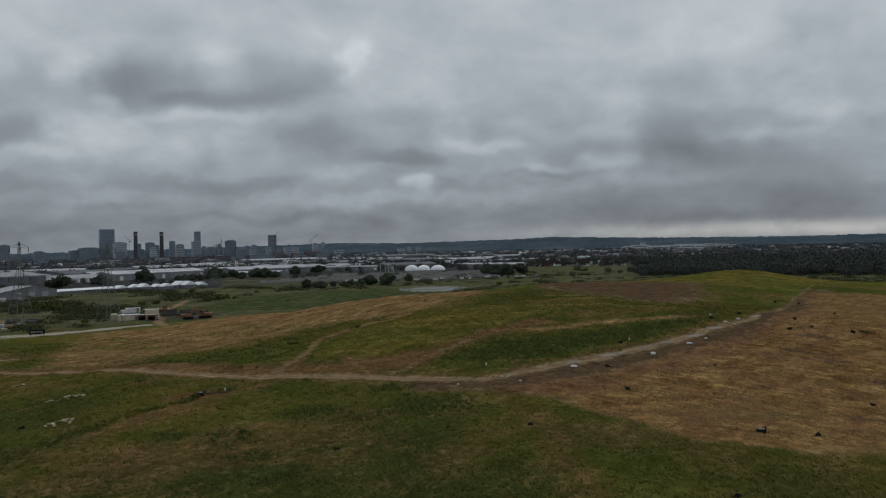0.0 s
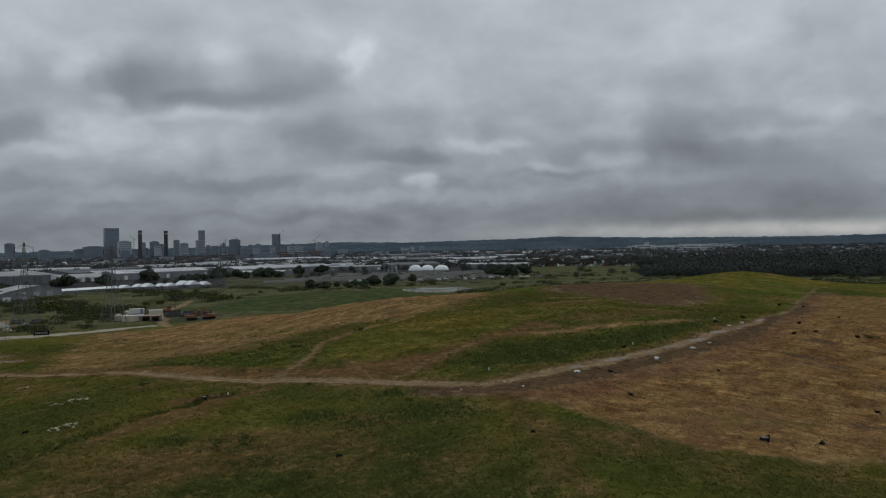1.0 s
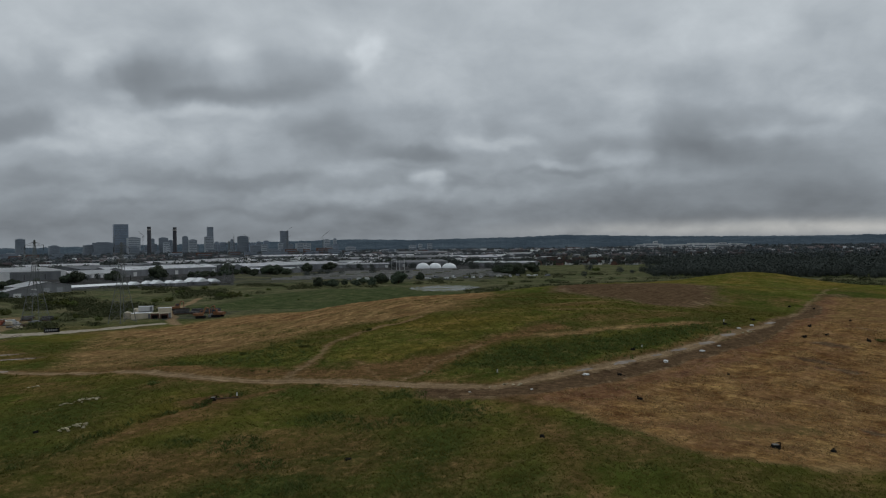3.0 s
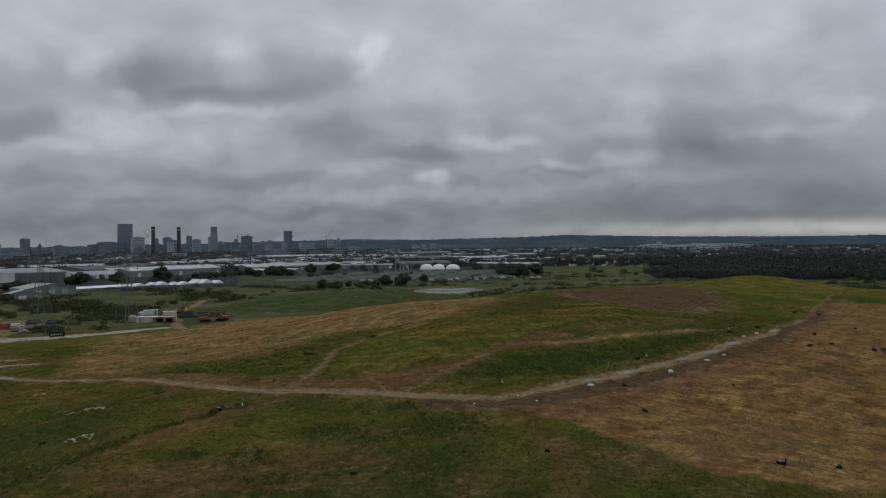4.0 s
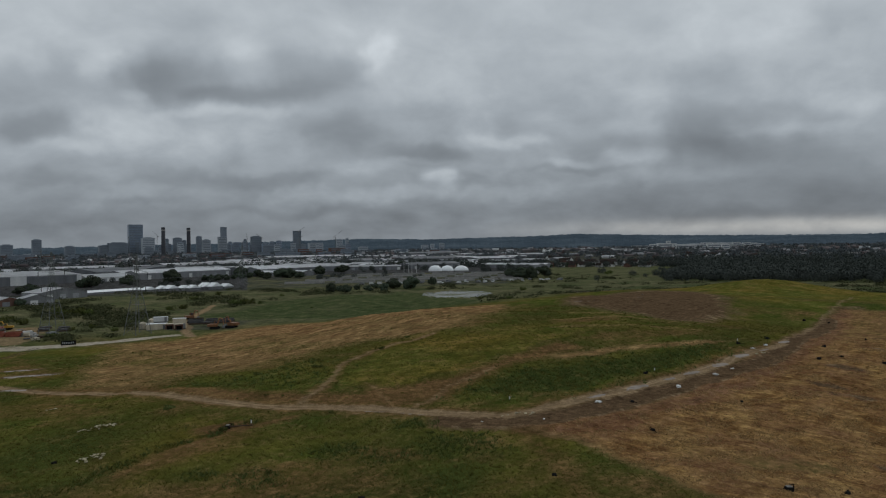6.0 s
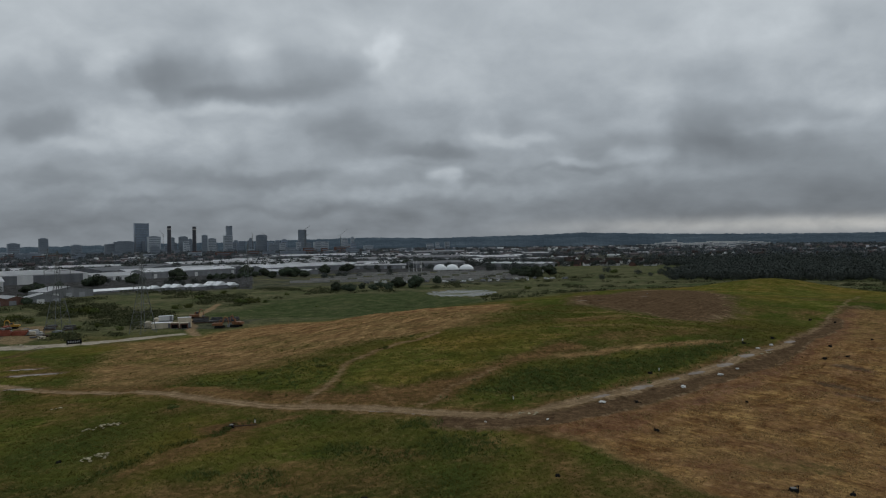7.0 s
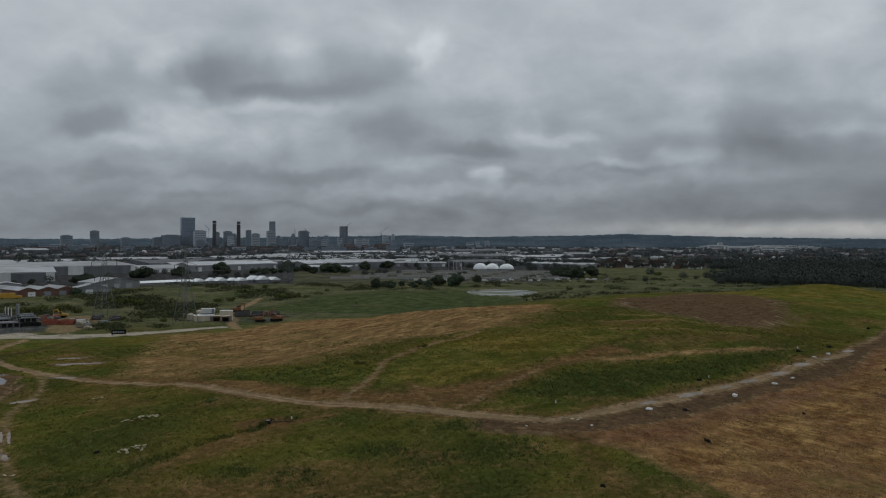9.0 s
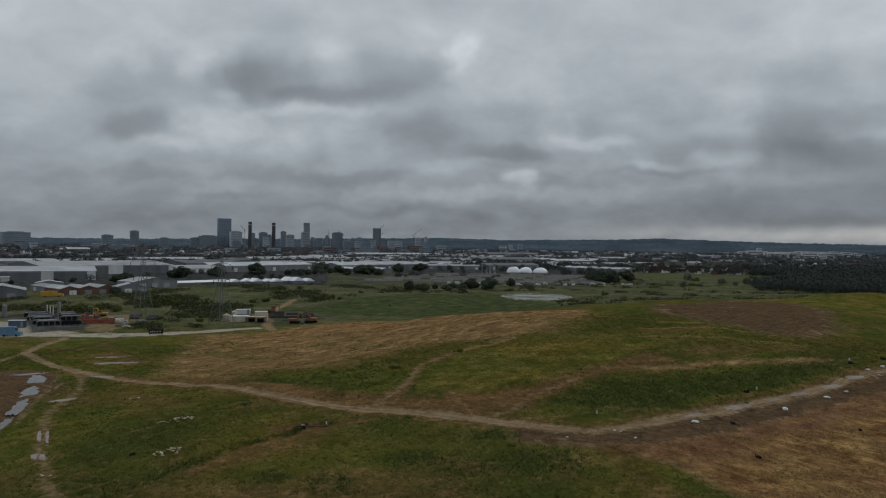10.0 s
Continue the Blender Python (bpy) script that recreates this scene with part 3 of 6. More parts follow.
POOLS = [  # x, y, half length, half width, turn
    (-119, 186, 7.5, 2.0, 20), (-127, 193.5, 4.5, 1.2, 20), (-109, 163.4, 3.6, 1.2, 5), (-100, 137.2, 2.6, 1.1, 50), (-86, 112.8, 4.6, 0.34, -52), (-84.2, 112.4, 4.4, 0.32, -53),
    (-79.2, 103.4, 2.0, 0.7, -52), (-77.2, 102.4, 1.7, 0.5, -52), (-121.5, 156.6, 8.6, 1.9, -54), (-112.6, 143.4, 8.2, 1.6, -56), (-105.2, 131.4, 7.4, 1.2, -60), (-99.4, 120.8, 6.2, 0.8, -62), (-131, 165, 5.0, 1.5, 40),
    (23.6, 127.2, 2.4, 0.7, 38),
]
POOLS += [(32.2, 134.2, 3.3, 1.15, 40), (40.6, 141.2, 2.6, 0.7, 42), (45.8, 145, 3.0, 0.85, 40), (54.2, 152.2, 3.0, 1.35, 42), (61.6, 159.8, 3.0, 1.3, 45), (69.6, 166.4, 2.4, 0.6, 45), (77.9, 174.6, 3, 1.0, 50), (-18, 121.6, 3, 0.35, -5), (-9, 119.2, 2.5, 0.3, -20),
          (-7, 474, 23, 32, 0), (76, 470, 8, 6, 20), (100, 478, 9, 4, 10), (40, 258, 3.2, 1.0, 20), (46, 257, 2.6, 0.8, 15), (66, 273, 3, 0.8, 10), (-147, 426, 8, 2.2, 4), (-201, 419, 6, 1.6, 8)]


def pool_level(x, y):
    return land_at(x, y) - 0.22


BARE_PATCHES = [(78.5, 149, 4.5, 2.6, -40), (69, 138, 4.5, 1.8, -35), (70.8, 131, 4.2, 2.2, -40), (72.5, 117, 3, 1.5, -20), (58, 95, 3.2, 1.6, -30), (95, 165, 4, 2, -30), (110, 190, 6, 2.2, -40)]
SCARP = [(-62, 74), (-56.1, 87.5), (-53.1, 94.9), (-48.9, 102.4), (-45.8, 106.7), (-41.1, 113.1), (-37, 118)]
SCARP_STRIP = [(-49.6, 95.6), (-44.6, 103.8), (-40.9, 109.8), (-36.3, 115.3), (-31, 118.5)]
BRIGHT_GRASS = [(-25, 136), (-24, 160), (-16, 181), (2, 186), (22, 196), (38, 190), (18, 172), (8, 156), (-3, 146), (-13, 137)]


def track_frame(x, y, pts):
    """Distance across and along a broken line, for what follows it."""
    d, across, along, run = np.full(x.shape, 1e9), np.zeros(x.shape), np.zeros(x.shape), 0.0
    for (ax, ay), (bx, by) in zip(pts, pts[1:]):
        lx, ly = bx - ax, by - ay
        ln = math.hypot(lx, ly)
        t = np.clip(((x - ax) * lx + (y - ay) * ly) / (ln * ln), 0, 1)
        e = np.hypot(x - ax - t * lx, y - ay - t * ly)
        near = e < d
        side = np.sign((x - ax) * ly - (y - ay) * lx)
        d, across, along = np.where(near, e, d), np.where(near, e * side, across), np.where(near, run + t * ln, along)
        run += ln
    return across, along


def zones(x, y):
    r, u = np.hypot(x, y), x / np.maximum(y, 1.0)
    front = y > 1
    w = 3.0 * wave(x, y, 18, 3) + 1.6 * wave(x, y, 7, 4)
    xx, yy = x + w, y + 2.5 * wave(x, y, 15, 5)
    dry = area_mask(xx, yy, DRY_BANK, 12) * (0.72 + 0.30 * wave(x * 0.6 + 0.4 * y, y - 0.4 * x, 24, 33) - 0.06 * np.clip((-30 - x) / 40, 0, 1) * np.clip((235 - y) / 40, 0, 1) + 0.25 * np.clip((y - 225) / 25, 0, 1))
    dry = np.maximum(dry, area_mask(x + 0.35 * w, y, DRY_FIELD, 4) * (1.15 - 0.45 * np.clip((y - 150) / 45, 0, 1)))
    dry = np.maximum(dry, area_mask(x + 0.5 * w, y, BARE_STRIP, 3) * 0.8)
    for k, seam in enumerate(([(26, 206), (38, 214), (50, 219), (61, 215), (72, 205)], [(34, 224), (44, 228), (54, 226)], [(22, 190), (36, 196), (50, 198), (62, 193)])):
        dry = np.maximum(dry, line_mask(x + 0.4 * w, y, seam, 0.9, 3) * (0.85, 0.7, 0.6)[k])
    lush_dim = 0.45 + 0.4 * wave(x, y, 42, 9)
    lush_dim = np.maximum(lush_dim, area_mask(x + 0.6 * w, y, RANK_BANK, 6) * 0.95)
    lush_dim = np.maximum(lush_dim, area_mask(xx, yy, RANK_PLAIN, 26) * 0.88)
    lush_dim = np.where(area_mask(x, y, GREEN_HILL, 20) > 0.5, 0.15, lush_dim)
    lush_dim = np.where(r > 420, np.maximum(lush_dim, 0.42), lush_dim)
    lush_dim = np.maximum(lush_dim, np.clip((r - 560) / 100, 0, 1) * np.clip((u - 0.22) / 0.08, 0, 1) * 0.8)
    road = line_mask(x + 0.25 * w, y, HAUL_ROAD, 1.45, 2.2)
    road = np.maximum(road, line_mask(x + 0.5 * w, y, FAR_TRACK, 1.1, 3.0) * 0.62)
    road = np.maximum(road, line_mask(x, y + 0.4 * w, [(-26, 122), (-13, 119.6), (-3, 116.4), (6, 113.6)], 0.35, 1.3) * 0.62)
    road = np.maximum(road, line_mask(x, y + 0.4 * w, [(-16, 118.4), (-5, 114.6), (2, 112)], 0.3, 1.2) * 0.5)
    road = np.maximum(road, line_mask(x + 0.3 * w, y, SCARP_STRIP, 0.6, 1.8) * 0.36)
    for i, t in enumerate(TRACKS):
        road = np.maximum(road, line_mask(x + 0.4 * w, y, t, 1.3 if i != 6 else 2.0, 2.6) * (0.55, 0.50, 0.6, 0.55, 0.44, 0.34, 0.95)[i])
    wet = line_mask(x + 0.5 * w, y, [(-4, 114.4), (4, 111.6), (13, 113.4), (24, 121), (34.5, 130), (45, 139), (57.5, 149), (70, 160), (86, 182), (104, 212), (120, 236)], 3.7, 4.5)
    wet = np.maximum(wet, line_mask(xx, yy, [(14, 109), (28, 117), (40, 126), (50, 136), (62, 147), (76, 161), (92, 184), (110, 214), (124, 236), (138, 258)], 4.4, 7) * 0.65)
    wet = np.maximum(wet, area_mask(xx, yy, PLOUGHED, 13) * 0.92)
    wet = np.maximum(wet, area_mask(xx, yy, [(-140, 168), (-133, 171), (-121, 164), (-106, 141), (-101, 130), (-96, 118), (-92, 110), (-110, 108), (-132, 140)], 4) * 0.95)
    for px, py, rx, ry, turn in BARE_PATCHES:
        c, sn = math.cos(radians(turn)), math.sin(radians(turn))
        q = np.hypot((c * (xx - px) + sn * (yy - py)) / rx, (c * (yy - py) - sn * (xx - px)) / ry)
        wet = np.maximum(wet, np.clip(1.5 - q, 0, 1) * 0.88)
    dry = np.where(np.hypot((x - 42) / 7, (y - 94) / 3.5) < 1, dry * 0.5, dry)
    wet = np.maximum(wet, area_mask(xx, yy, [(9, 110), (25, 119), (34, 122), (29, 108), (22, 98), (17, 102)], 8) * 0.60)
    road = np.maximum(road, area_mask(xx, yy, [(-172, 242), (-192, 278), (-200, 297), (-180, 295), (-166, 262), (-158, 240)], 5) * 0.62)
    road = np.maximum(road, line_mask(x + 0.5 * w, y, [(-116, 152), (-107, 141), (-101, 129), (-95, 119)], 0.8, 2.2) * 0.5)
    wet = np.maximum(wet, area_mask(xx, yy, DRY_FIELD, 8) * (0.35 + 0.2 * wave(x, y, 16, 88)))
    pale = line_mask(x, y, CONCRETE_ROAD[:5], 4.3, 2.0)
    pale = np.maximum(pale, line_mask(x, y, CONCRETE_ROAD[4:], 3.0, 2.0))
    pale = np.maximum(pale, area_mask(x, y, [(-240, 212), (-235, 262), (-210, 262), (-190, 246), (-168, 240), (-178, 224)], 4) * 0.75)
    town = np.clip((r - 540) / 60, 0, 1) * np.clip((0.10 - u) / 0.05, 0, 1) * front * np.clip((2600 - r) / 500, 0, 1) * np.where((u > -0.32) & (r < 860), 0.52, 1.0)
    town = np.maximum(town, 0.5 * area_mask(x, y, [(-124, 290), (-112, 276), (-92, 276), (-96, 318), (-124, 322)], 8))
    town = np.maximum(town, 0.75 * area_mask(x, y, [(-240, 272), (-212, 262), (-186, 233), (-173, 246), (-195, 288), (-228, 300)], 6))
    town = np.maximum(town, 0.7 * np.clip((r - 950) / 100, 0, 1) * front)
    for px, py, prx, pry, turn in POOLS:
        c, sn = math.cos(radians(turn)), math.sin(radians(turn))
        q = np.hypot((c * (x - px) + sn * (y - py)) / prx, (c * (y - py) - sn * (x - px)) / pry)
        wet = np.maximum(wet, np.clip(1.9 - q, 0, 1) * (0.85 if prx < 15 else 0.3))
    lush_dim = np.where(area_mask(xx, yy, BRIGHT_GRASS, 8) > 0.5, np.minimum(lush_dim, 0.12), lush_dim)
    # nearest grass painted darker, standing in for vignetting and less lit blade tips
    lush_dim = np.maximum(lush_dim, 0.95 * np.clip((112 - y) / 25, 0, 1) * np.clip((22 - x) / 20, 0, 1) * front * (0.80 + 0.5 * wave(x, y, 20, 61)))
    mead = np.clip((r - 265) / 50, 0, 1) * np.clip((4.5 - land(x, y)) / 2.5, 0, 1) * front * np.clip((0.60 - dry) / 0.3, 0, 1)
    mead = np.maximum(mead, np.clip((r - 480) / 60, 0, 1))
    return dry, lush_dim, road, wet, pale, town * 0.9, mead


def soils(x, y):
    """Thin brown ground between the grass: worn patches, track verges, and open sward; and the mown field."""
    w = 3.0 * wave(x, y, 18, 3) + 1.6 * wave(x, y, 7, 4)
    soil = 0.14 + 0.40 * np.clip(wave(x, y, 34, 71) + 0.7 * wave(x, y, 13, 72), -0.5, 1)
    for px, py, rx, ry, turn, k in SOIL_PATCHES:
        c, sn = math.cos(radians(turn)), math.sin(radians(turn))
        q = np.hypot((c * (x + 0.5 * w - px) + sn * (y - py)) / rx, (c * (y - py) - sn * (x + 0.5 * w - px)) / ry)
        soil = np.maximum(soil, np.clip(1.7 - q, 0, 1) * k)
    soil = np.maximum(soil, area_mask(x + 0.5 * w, y, BARE_SLOPE, 5) * 0.82)
    soil = np.maximum(soil, line_mask(x + 0.6 * w, y, HAUL_ROAD[5:], 4.0, 5) * 0.66)
    soil = np.maximum(soil, line_mask(x + w, y, [(-78, 154), (-60, 144), (-43, 134), (-27, 129), (-12, 127)], 4.0, 6) * 0.8)
    soil = np.maximum(soil, line_mask(x + 0.4 * w, y, FOOTWORN, 2.2, 5) * 0.56)
    soil = np.maximum(soil, line_mask(x + 0.4 * w, y, SCARP_STRIP, 1.2, 3) * 0.8)
    for t, k in zip(TRACKS[1:6], (0.42, 0.42, 0.72, 0.72, 0.72)):
        soil = np.maximum(soil, line_mask(x + 0.5 * w, y, t, 1.9, 4) * k)
    soil = soil * (1 - 0.9 * area_mask(x + 0.6 * w, y, RANK_BANK, 5)) * (1 - 0.8 * area_mask(x + w, y, GREEN_STRIP, 5)) * (1 - 0.6 * area_mask(x + w, y, BRIGHT_GRASS, 8)) * (1 - 0.8 * area_mask(x, y, GREEN_HILL, 20)) + 0.10 * area_mask(x, y, GREEN_HILL, 20)
    return np.clip(soil, 0, 1), area_mask(x, y, DRY_FIELD, 6)


def mesh_of(name, verts, faces):
    """A mesh from arrays of vertices and of triangles or quads."""
    me = bpy.data.meshes.new(name)
    faces = np.asarray(faces, np.int32)
    me.vertices.add(len(verts))
    me.vertices.foreach_set("co", np.asarray(verts, np.float32).ravel())
    me.loops.add(faces.size)
    me.loops.foreach_set("vertex_index", faces.ravel())
    me.polygons.add(len(faces))
    me.polygons.foreach_set("loop_start", np.arange(0, faces.size, faces.shape[1], dtype=np.int32))
    me.update(calc_edges=True)
    return me


def lattice(cols, rows, closed=False):
    """Quads of a grid of rows x cols vertices; closed joins the last column to the first."""
    j, i = np.meshgrid(np.arange(rows - 1), np.arange(cols if closed else cols - 1), indexing="ij")
    n = (i + 1) % cols
    a, b = j * cols + i, j * cols + n
    return np.stack([a, b, b + cols, a + cols], -1).reshape(-1, 4)


def smooth(me):
    me.polygons.foreach_set("use_smooth", np.ones(len(me.polygons), bool))
    return me


def build_ground():
    ang = np.radians(np.r_[np.arange(-48, 48, 0.16), np.arange(48, 312, 3.0)])
    ang = ang[::-1]
    rad = np.r_[0.01, 6, 12, 18, 24, 30, 36, np.geomspace(42, 700, 430), np.geomspace(722, 4950, 64)]
    A, R = np.meshgrid(ang, rad)
    x, y = R * np.sin(A), R * np.cos(A)
    z = land(x, y)
    near = np.clip((650 - R) / 300, 0, 1)
    dry, lush_dim, road, wet, pale, town, mead = zones(x, y)
    soil, mown = soils(x, y)
    rng = np.random.RandomState(5)
    z += near * (1 - road) * (1 - pale) * (0.05 + 0.10 * lush_dim) * rng.uniform(-1, 1, x.shape) * np.clip((R - 40) / 20, 0, 1)
    z -= 0.22 * road + 0.10 * wet + 0.25 * line_mask(x, y, SCARP, 0.4, 2.6)
    z += 0.25 * line_mask(x, y, [(-23, 75), (-17.7, 80.5), (-12, 84.5)], 0.3, 3.0)
    for px, py, prx, pry, turn in POOLS:
        c, s = math.cos(radians(turn)), math.sin(radians(turn))
        dx, dy = x - px, y - py
        q = np.hypot((c * dx + s * dy) / prx, (c * dy - s * dx) / pry)
        m = np.clip((1.9 - q) / 0.7, 0, 1)
        m = m * m * (3 - 2 * m)
        bed = pool_level(px, py) - 0.06 + 0.10 * np.clip(q - 1.0, -0.8, 1.2) + 0.05 * wave(x, y, 2.3, 40)
        z = z * (1 - m) + bed * m
    me = mesh_of("ground", np.stack([x, y, z], -1).reshape(-1, 3), lattice(len(ang), len(rad), True))
    smooth(me)
    for name, parts in (("zone_a", (dry, lush_dim, road, mead)), ("zone_b", (wet, pale, town, soil))):
        at = me.attributes.new(name, "FLOAT_COLOR", "POINT")
        c = np.ones((x.size, 4), np.float32)
        for k, p in enumerate(parts):
            c[:, k] = p.ravel()
        at.data.foreach_set("color", c.ravel())
    ac, al = track_frame(x, y, HAUL_ROAD + FAR_TRACK[1:])
    at = me.attributes.new("along_track", "FLOAT_VECTOR", "POINT")
    at.data.foreach_set("vector", np.stack([ac, al, 100 * mown], -1).astype(np.float32).ravel())
    me.materials.append(MAT_GROUND)
    ob = new("ground", me)
    return tagged(ob, "rough grassland with dry brown patches and muddy vehicle tracks", "ground", kind="structure")


ground = build_ground()


def build_hills():
    """Low wooded hills along the horizon."""
    us = [-1.2, -0.63, -0.30, -0.15, -0.05, 0.01, 0.10, 0.155, 0.22, 0.33, 0.42, 0.55, 0.63, 1.2]
    hs = [48, 53, 71, 85, 74, 81, 85, 95, 86, 74, 68, 65, 66, 60]
    ang = np.radians(np.arange(-52, 52, 0.07))[::-1]
    top = np.interp(np.tan(ang), us, hs) + 2.2 * wave(ang * 4400, ang * 0, 160, 31) + 1.8 * wave(ang * 4400, ang * 0, 45, 32)
    rng = np.random.RandomState(8)
    rad = np.array([2900, 3200, 3500, 3750, 3950, 4100, 4230, 4350, 4420, 4480, 4600])
    lift = np.array([-2, 0.05, 0.14, 0.28, 0.45, 0.62, 0.78, 0.92, 1.0, 0.97, 0.5])
    A, R = np.meshgrid(ang, rad)
    z = lift[:, None] * top[None] + rng.uniform(-2.4, 2.4, A.shape) * (lift[:, None] > 0.1)
    z += 5 * wave(A * 3000, R, 400, 33) * (lift[:, None] > 0.1) * (lift[:, None] < 0.9)
    me = mesh_of("hills", np.stack([R * np.sin(A), R * np.cos(A), z], -1).reshape(-1, 3), lattice(len(ang), len(rad)))
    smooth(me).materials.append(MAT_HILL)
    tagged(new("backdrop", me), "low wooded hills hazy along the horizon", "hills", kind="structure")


build_hills()

# ---- building helpers ----


def part(name, bm, material, parent, label="", m=None):
    me = bpy.data.meshes.new(name)
    bm.to_mesh(me)
    bm.free()
    me.materials.append(material)
    ob = new(name, me)
    ob.parent = parent
    if m is not None:
        ob.matrix_basis = m
    if label:
        ob["label"] = label
    return ob


def part_of(name, me, material, parent, label=""):
    if material.name not in me.materials:
        me.materials.append(material)
    ob = new(name, me)
    ob.parent = parent
    if label:
        ob["label"] = label
    return ob


def thing(name, x, y, z, turn, label, category, group="", kind=""):
    ob = new(name)
    ob.empty_display_size = 0.5
    ob.matrix_basis = pose(x, y, z, 0, 0, turn)
    return tagged(ob, label, category, group, kind)


def box(bm, x0, y0, z0, x1, y1, z1, bevel=0.0):
    r = bmesh.ops.create_cube(bm, size=1.0)
    vs = r["verts"]
    for v in vs:
        v.co = Vector(((x0 + x1) / 2 + v.co.x * (x1 - x0), (y0 + y1) / 2 + v.co.y * (y1 - y0), (z0 + z1) / 2 + v.co.z * (z1 - z0)))
    if bevel:
        bmesh.ops.bevel(bm, geom=list({e for v in vs for e in v.link_edges}), offset=bevel, segments=2, affect="EDGES")
    return bm


def boxed(*args, **kw):
    return box(bmesh.new(), *args, **kw)


def tube(bm, a, b, r0, r1=None, sides=8, caps=True):
    """A tapered round bar from a to b."""
    a, b = Vector(a), Vector(b)
    d = b - a
    m = Matrix.Translation((a + b) / 2) @ d.to_track_quat("Z", "Y").to_matrix().to_4x4()
    bmesh.ops.create_cone(bm, cap_ends=caps, segments=sides, radius1=r0, radius2=r0 if r1 is None else r1, depth=d.length, matrix=m)
    return bm


def bar(bm, a, b, w):
    return tube(bm, a, b, w / 2, sides=4, caps=False)


def prism(bm, profile, x0, x1):
    """A closed profile of (y, z) drawn out along x."""
    left = [bm.verts.new((x0, y, z)) for y, z in profile]
    right = [bm.verts.new((x1, y, z)) for y, z in profile]
    n = len(profile)
    for i in range(n):
        bm.faces.new((left[i], left[(i + 1) % n], right[(i + 1) % n], right[i]))
    bm.faces.new(left[::-1])
    bm.faces.new(right)
    bmesh.ops.recalc_face_normals(bm, faces=bm.faces)
    return bm


# ---- trees and scrub ----


def leaf_cloud(rng, centres, radii, count, size):
    """Small ragged leaf clumps scattered through the given lobes."""
    k = rng.randint(0, len(centres), count)
    d = rng.normal(size=(count, 3))
    d /= np.linalg.norm(d, axis=1)[:, None]
    p = centres[k] + d * radii[k] * rng.uniform(0.55, 1.0, (count, 1)) ** 0.5
    a = rng.normal(size=(count, 3))
    a -= 0.85 * (a * d).sum(1)[:, None] * d
    a /= np.linalg.norm(a, axis=1)[:, None]
    b = np.cross(a, d)
    b /= np.linalg.norm(b, axis=1)[:, None] + 1e-6
    s = size * rng.uniform(0.5, 1.3, (count, 1))
    t = s * rng.uniform(0.5, 1.0, (count, 1))
    v = np.stack([p - a * s, p - b * t * 0.8 + d * s * 0.3, p + a * s * 0.9, p + b * t + d * s * 0.2], 1).reshape(-1, 3)
    return v, np.arange(count * 4).reshape(-1, 4)


def tree_kind(seed, height, spread, leaves, size):
    """One tree: a tapered trunk with limbs, and a crown of many leaf clumps."""
    rng = np.random.RandomState(seed)
    bm = bmesh.new()
    fork = height * 0.12
    tube(bm, (0, 0, -0.3), (0, 0, fork), 0.035 * height, 0.022 * height, 7)
    n = 9
    cen, rad = [], []
    for i in range(n):
        a = 2 * math.pi * i / n + rng.uniform(-0.4, 0.4)
        reach = spread * rng.uniform(0.35, 0.75)
        top = Vector((math.cos(a) * reach, math.sin(a) * reach, height * rng.uniform(0.22, 0.68)))
        tube(bm, (0, 0, fork * rng.uniform(0.8, 1.0)), top, 0.014 * height, 0.004 * height, 5)
        cen.append(top)
        rad.append([spread * rng.uniform(0.38, 0.55)] * 2 + [height * rng.uniform(0.17, 0.25)])
    tube(bm, (0, 0, fork), (0, 0, height * 0.8), 0.02 * height, 0.005 * height, 5)
    cen += [(0, 0, height * 0.76), (0, 0, height * 0.42)]
    rad += [[spread * 0.5, spread * 0.5, height * 0.23], [spread * 0.75, spread * 0.75, height * 0.36]]
    v, f = leaf_cloud(rng, np.array([tuple(c) for c in cen]), np.array(rad), leaves, size)
    me = bpy.data.meshes.new("trunk")
    bm.to_mesh(me)
    bm.free()
    return me, mesh_of("crown", v, f)


TREE_KINDS = [tree_kind(40 + i, 1.0, 0.50 + 0.05 * (i % 3), 2000, 0.068) for i in range(5)]
BUSH_RNG = np.random.RandomState(77)


def plant_tree(x, y, h, i):
    t = thing("tree", x, y, land_at(x, y), 47 * i, "dark green broadleaf tree in full leaf", "tree", "trees on the plain")
    tr, cr = TREE_KINDS[i % 5]
    for name, me, mat in (("trunk", tr, MAT_BARK), ("crown", cr, MAT_LEAF)):
        ob = part_of(name, me, mat, t)
        w = h * (1.25 + 0.25 * math.sin(i * 2.3))
        ob.scale = (w, w, h)
    return t


def bush_kind(seed, n=320, size=0.10):
    rng = np.random.RandomState(seed)
    c = np.array([(rng.uniform(-0.6, 0.6), rng.uniform(-0.6, 0.6), rng.uniform(0.25, 0.55)) for _ in range(6)])
    r = np.array([[rng.uniform(0.3, 0.5)] * 2 + [rng.uniform(0.25, 0.45)] for _ in range(6)])
    v, f = leaf_cloud(rng, c, r, n, size)
    v[:, 2] = np.maximum(v[:, 2], -0.05)
    return mesh_of("leaves", v, f)


BUSH_KINDS = [bush_kind(60 + i) for i in range(4)]


def plant_bush(x, y, w, h, i, label="dark green scrub bush on rough grass", name="bush", group="scrub bushes", mat=None):
    me = BUSH_KINDS[i % 4]
    if mat is not None:
        me = me.copy()
        me.materials.clear()
    ob = new(name, me)
    if not me.materials:
        me.materials.append(mat or MAT_WEED)
    ob.matrix_basis = pose(x, y, land_at(x, y) - 0.05, 0, 0, 61 * i)
    ob.scale = (w / 2, w / 2, h)
    return tagged(ob, label, "bush", group)


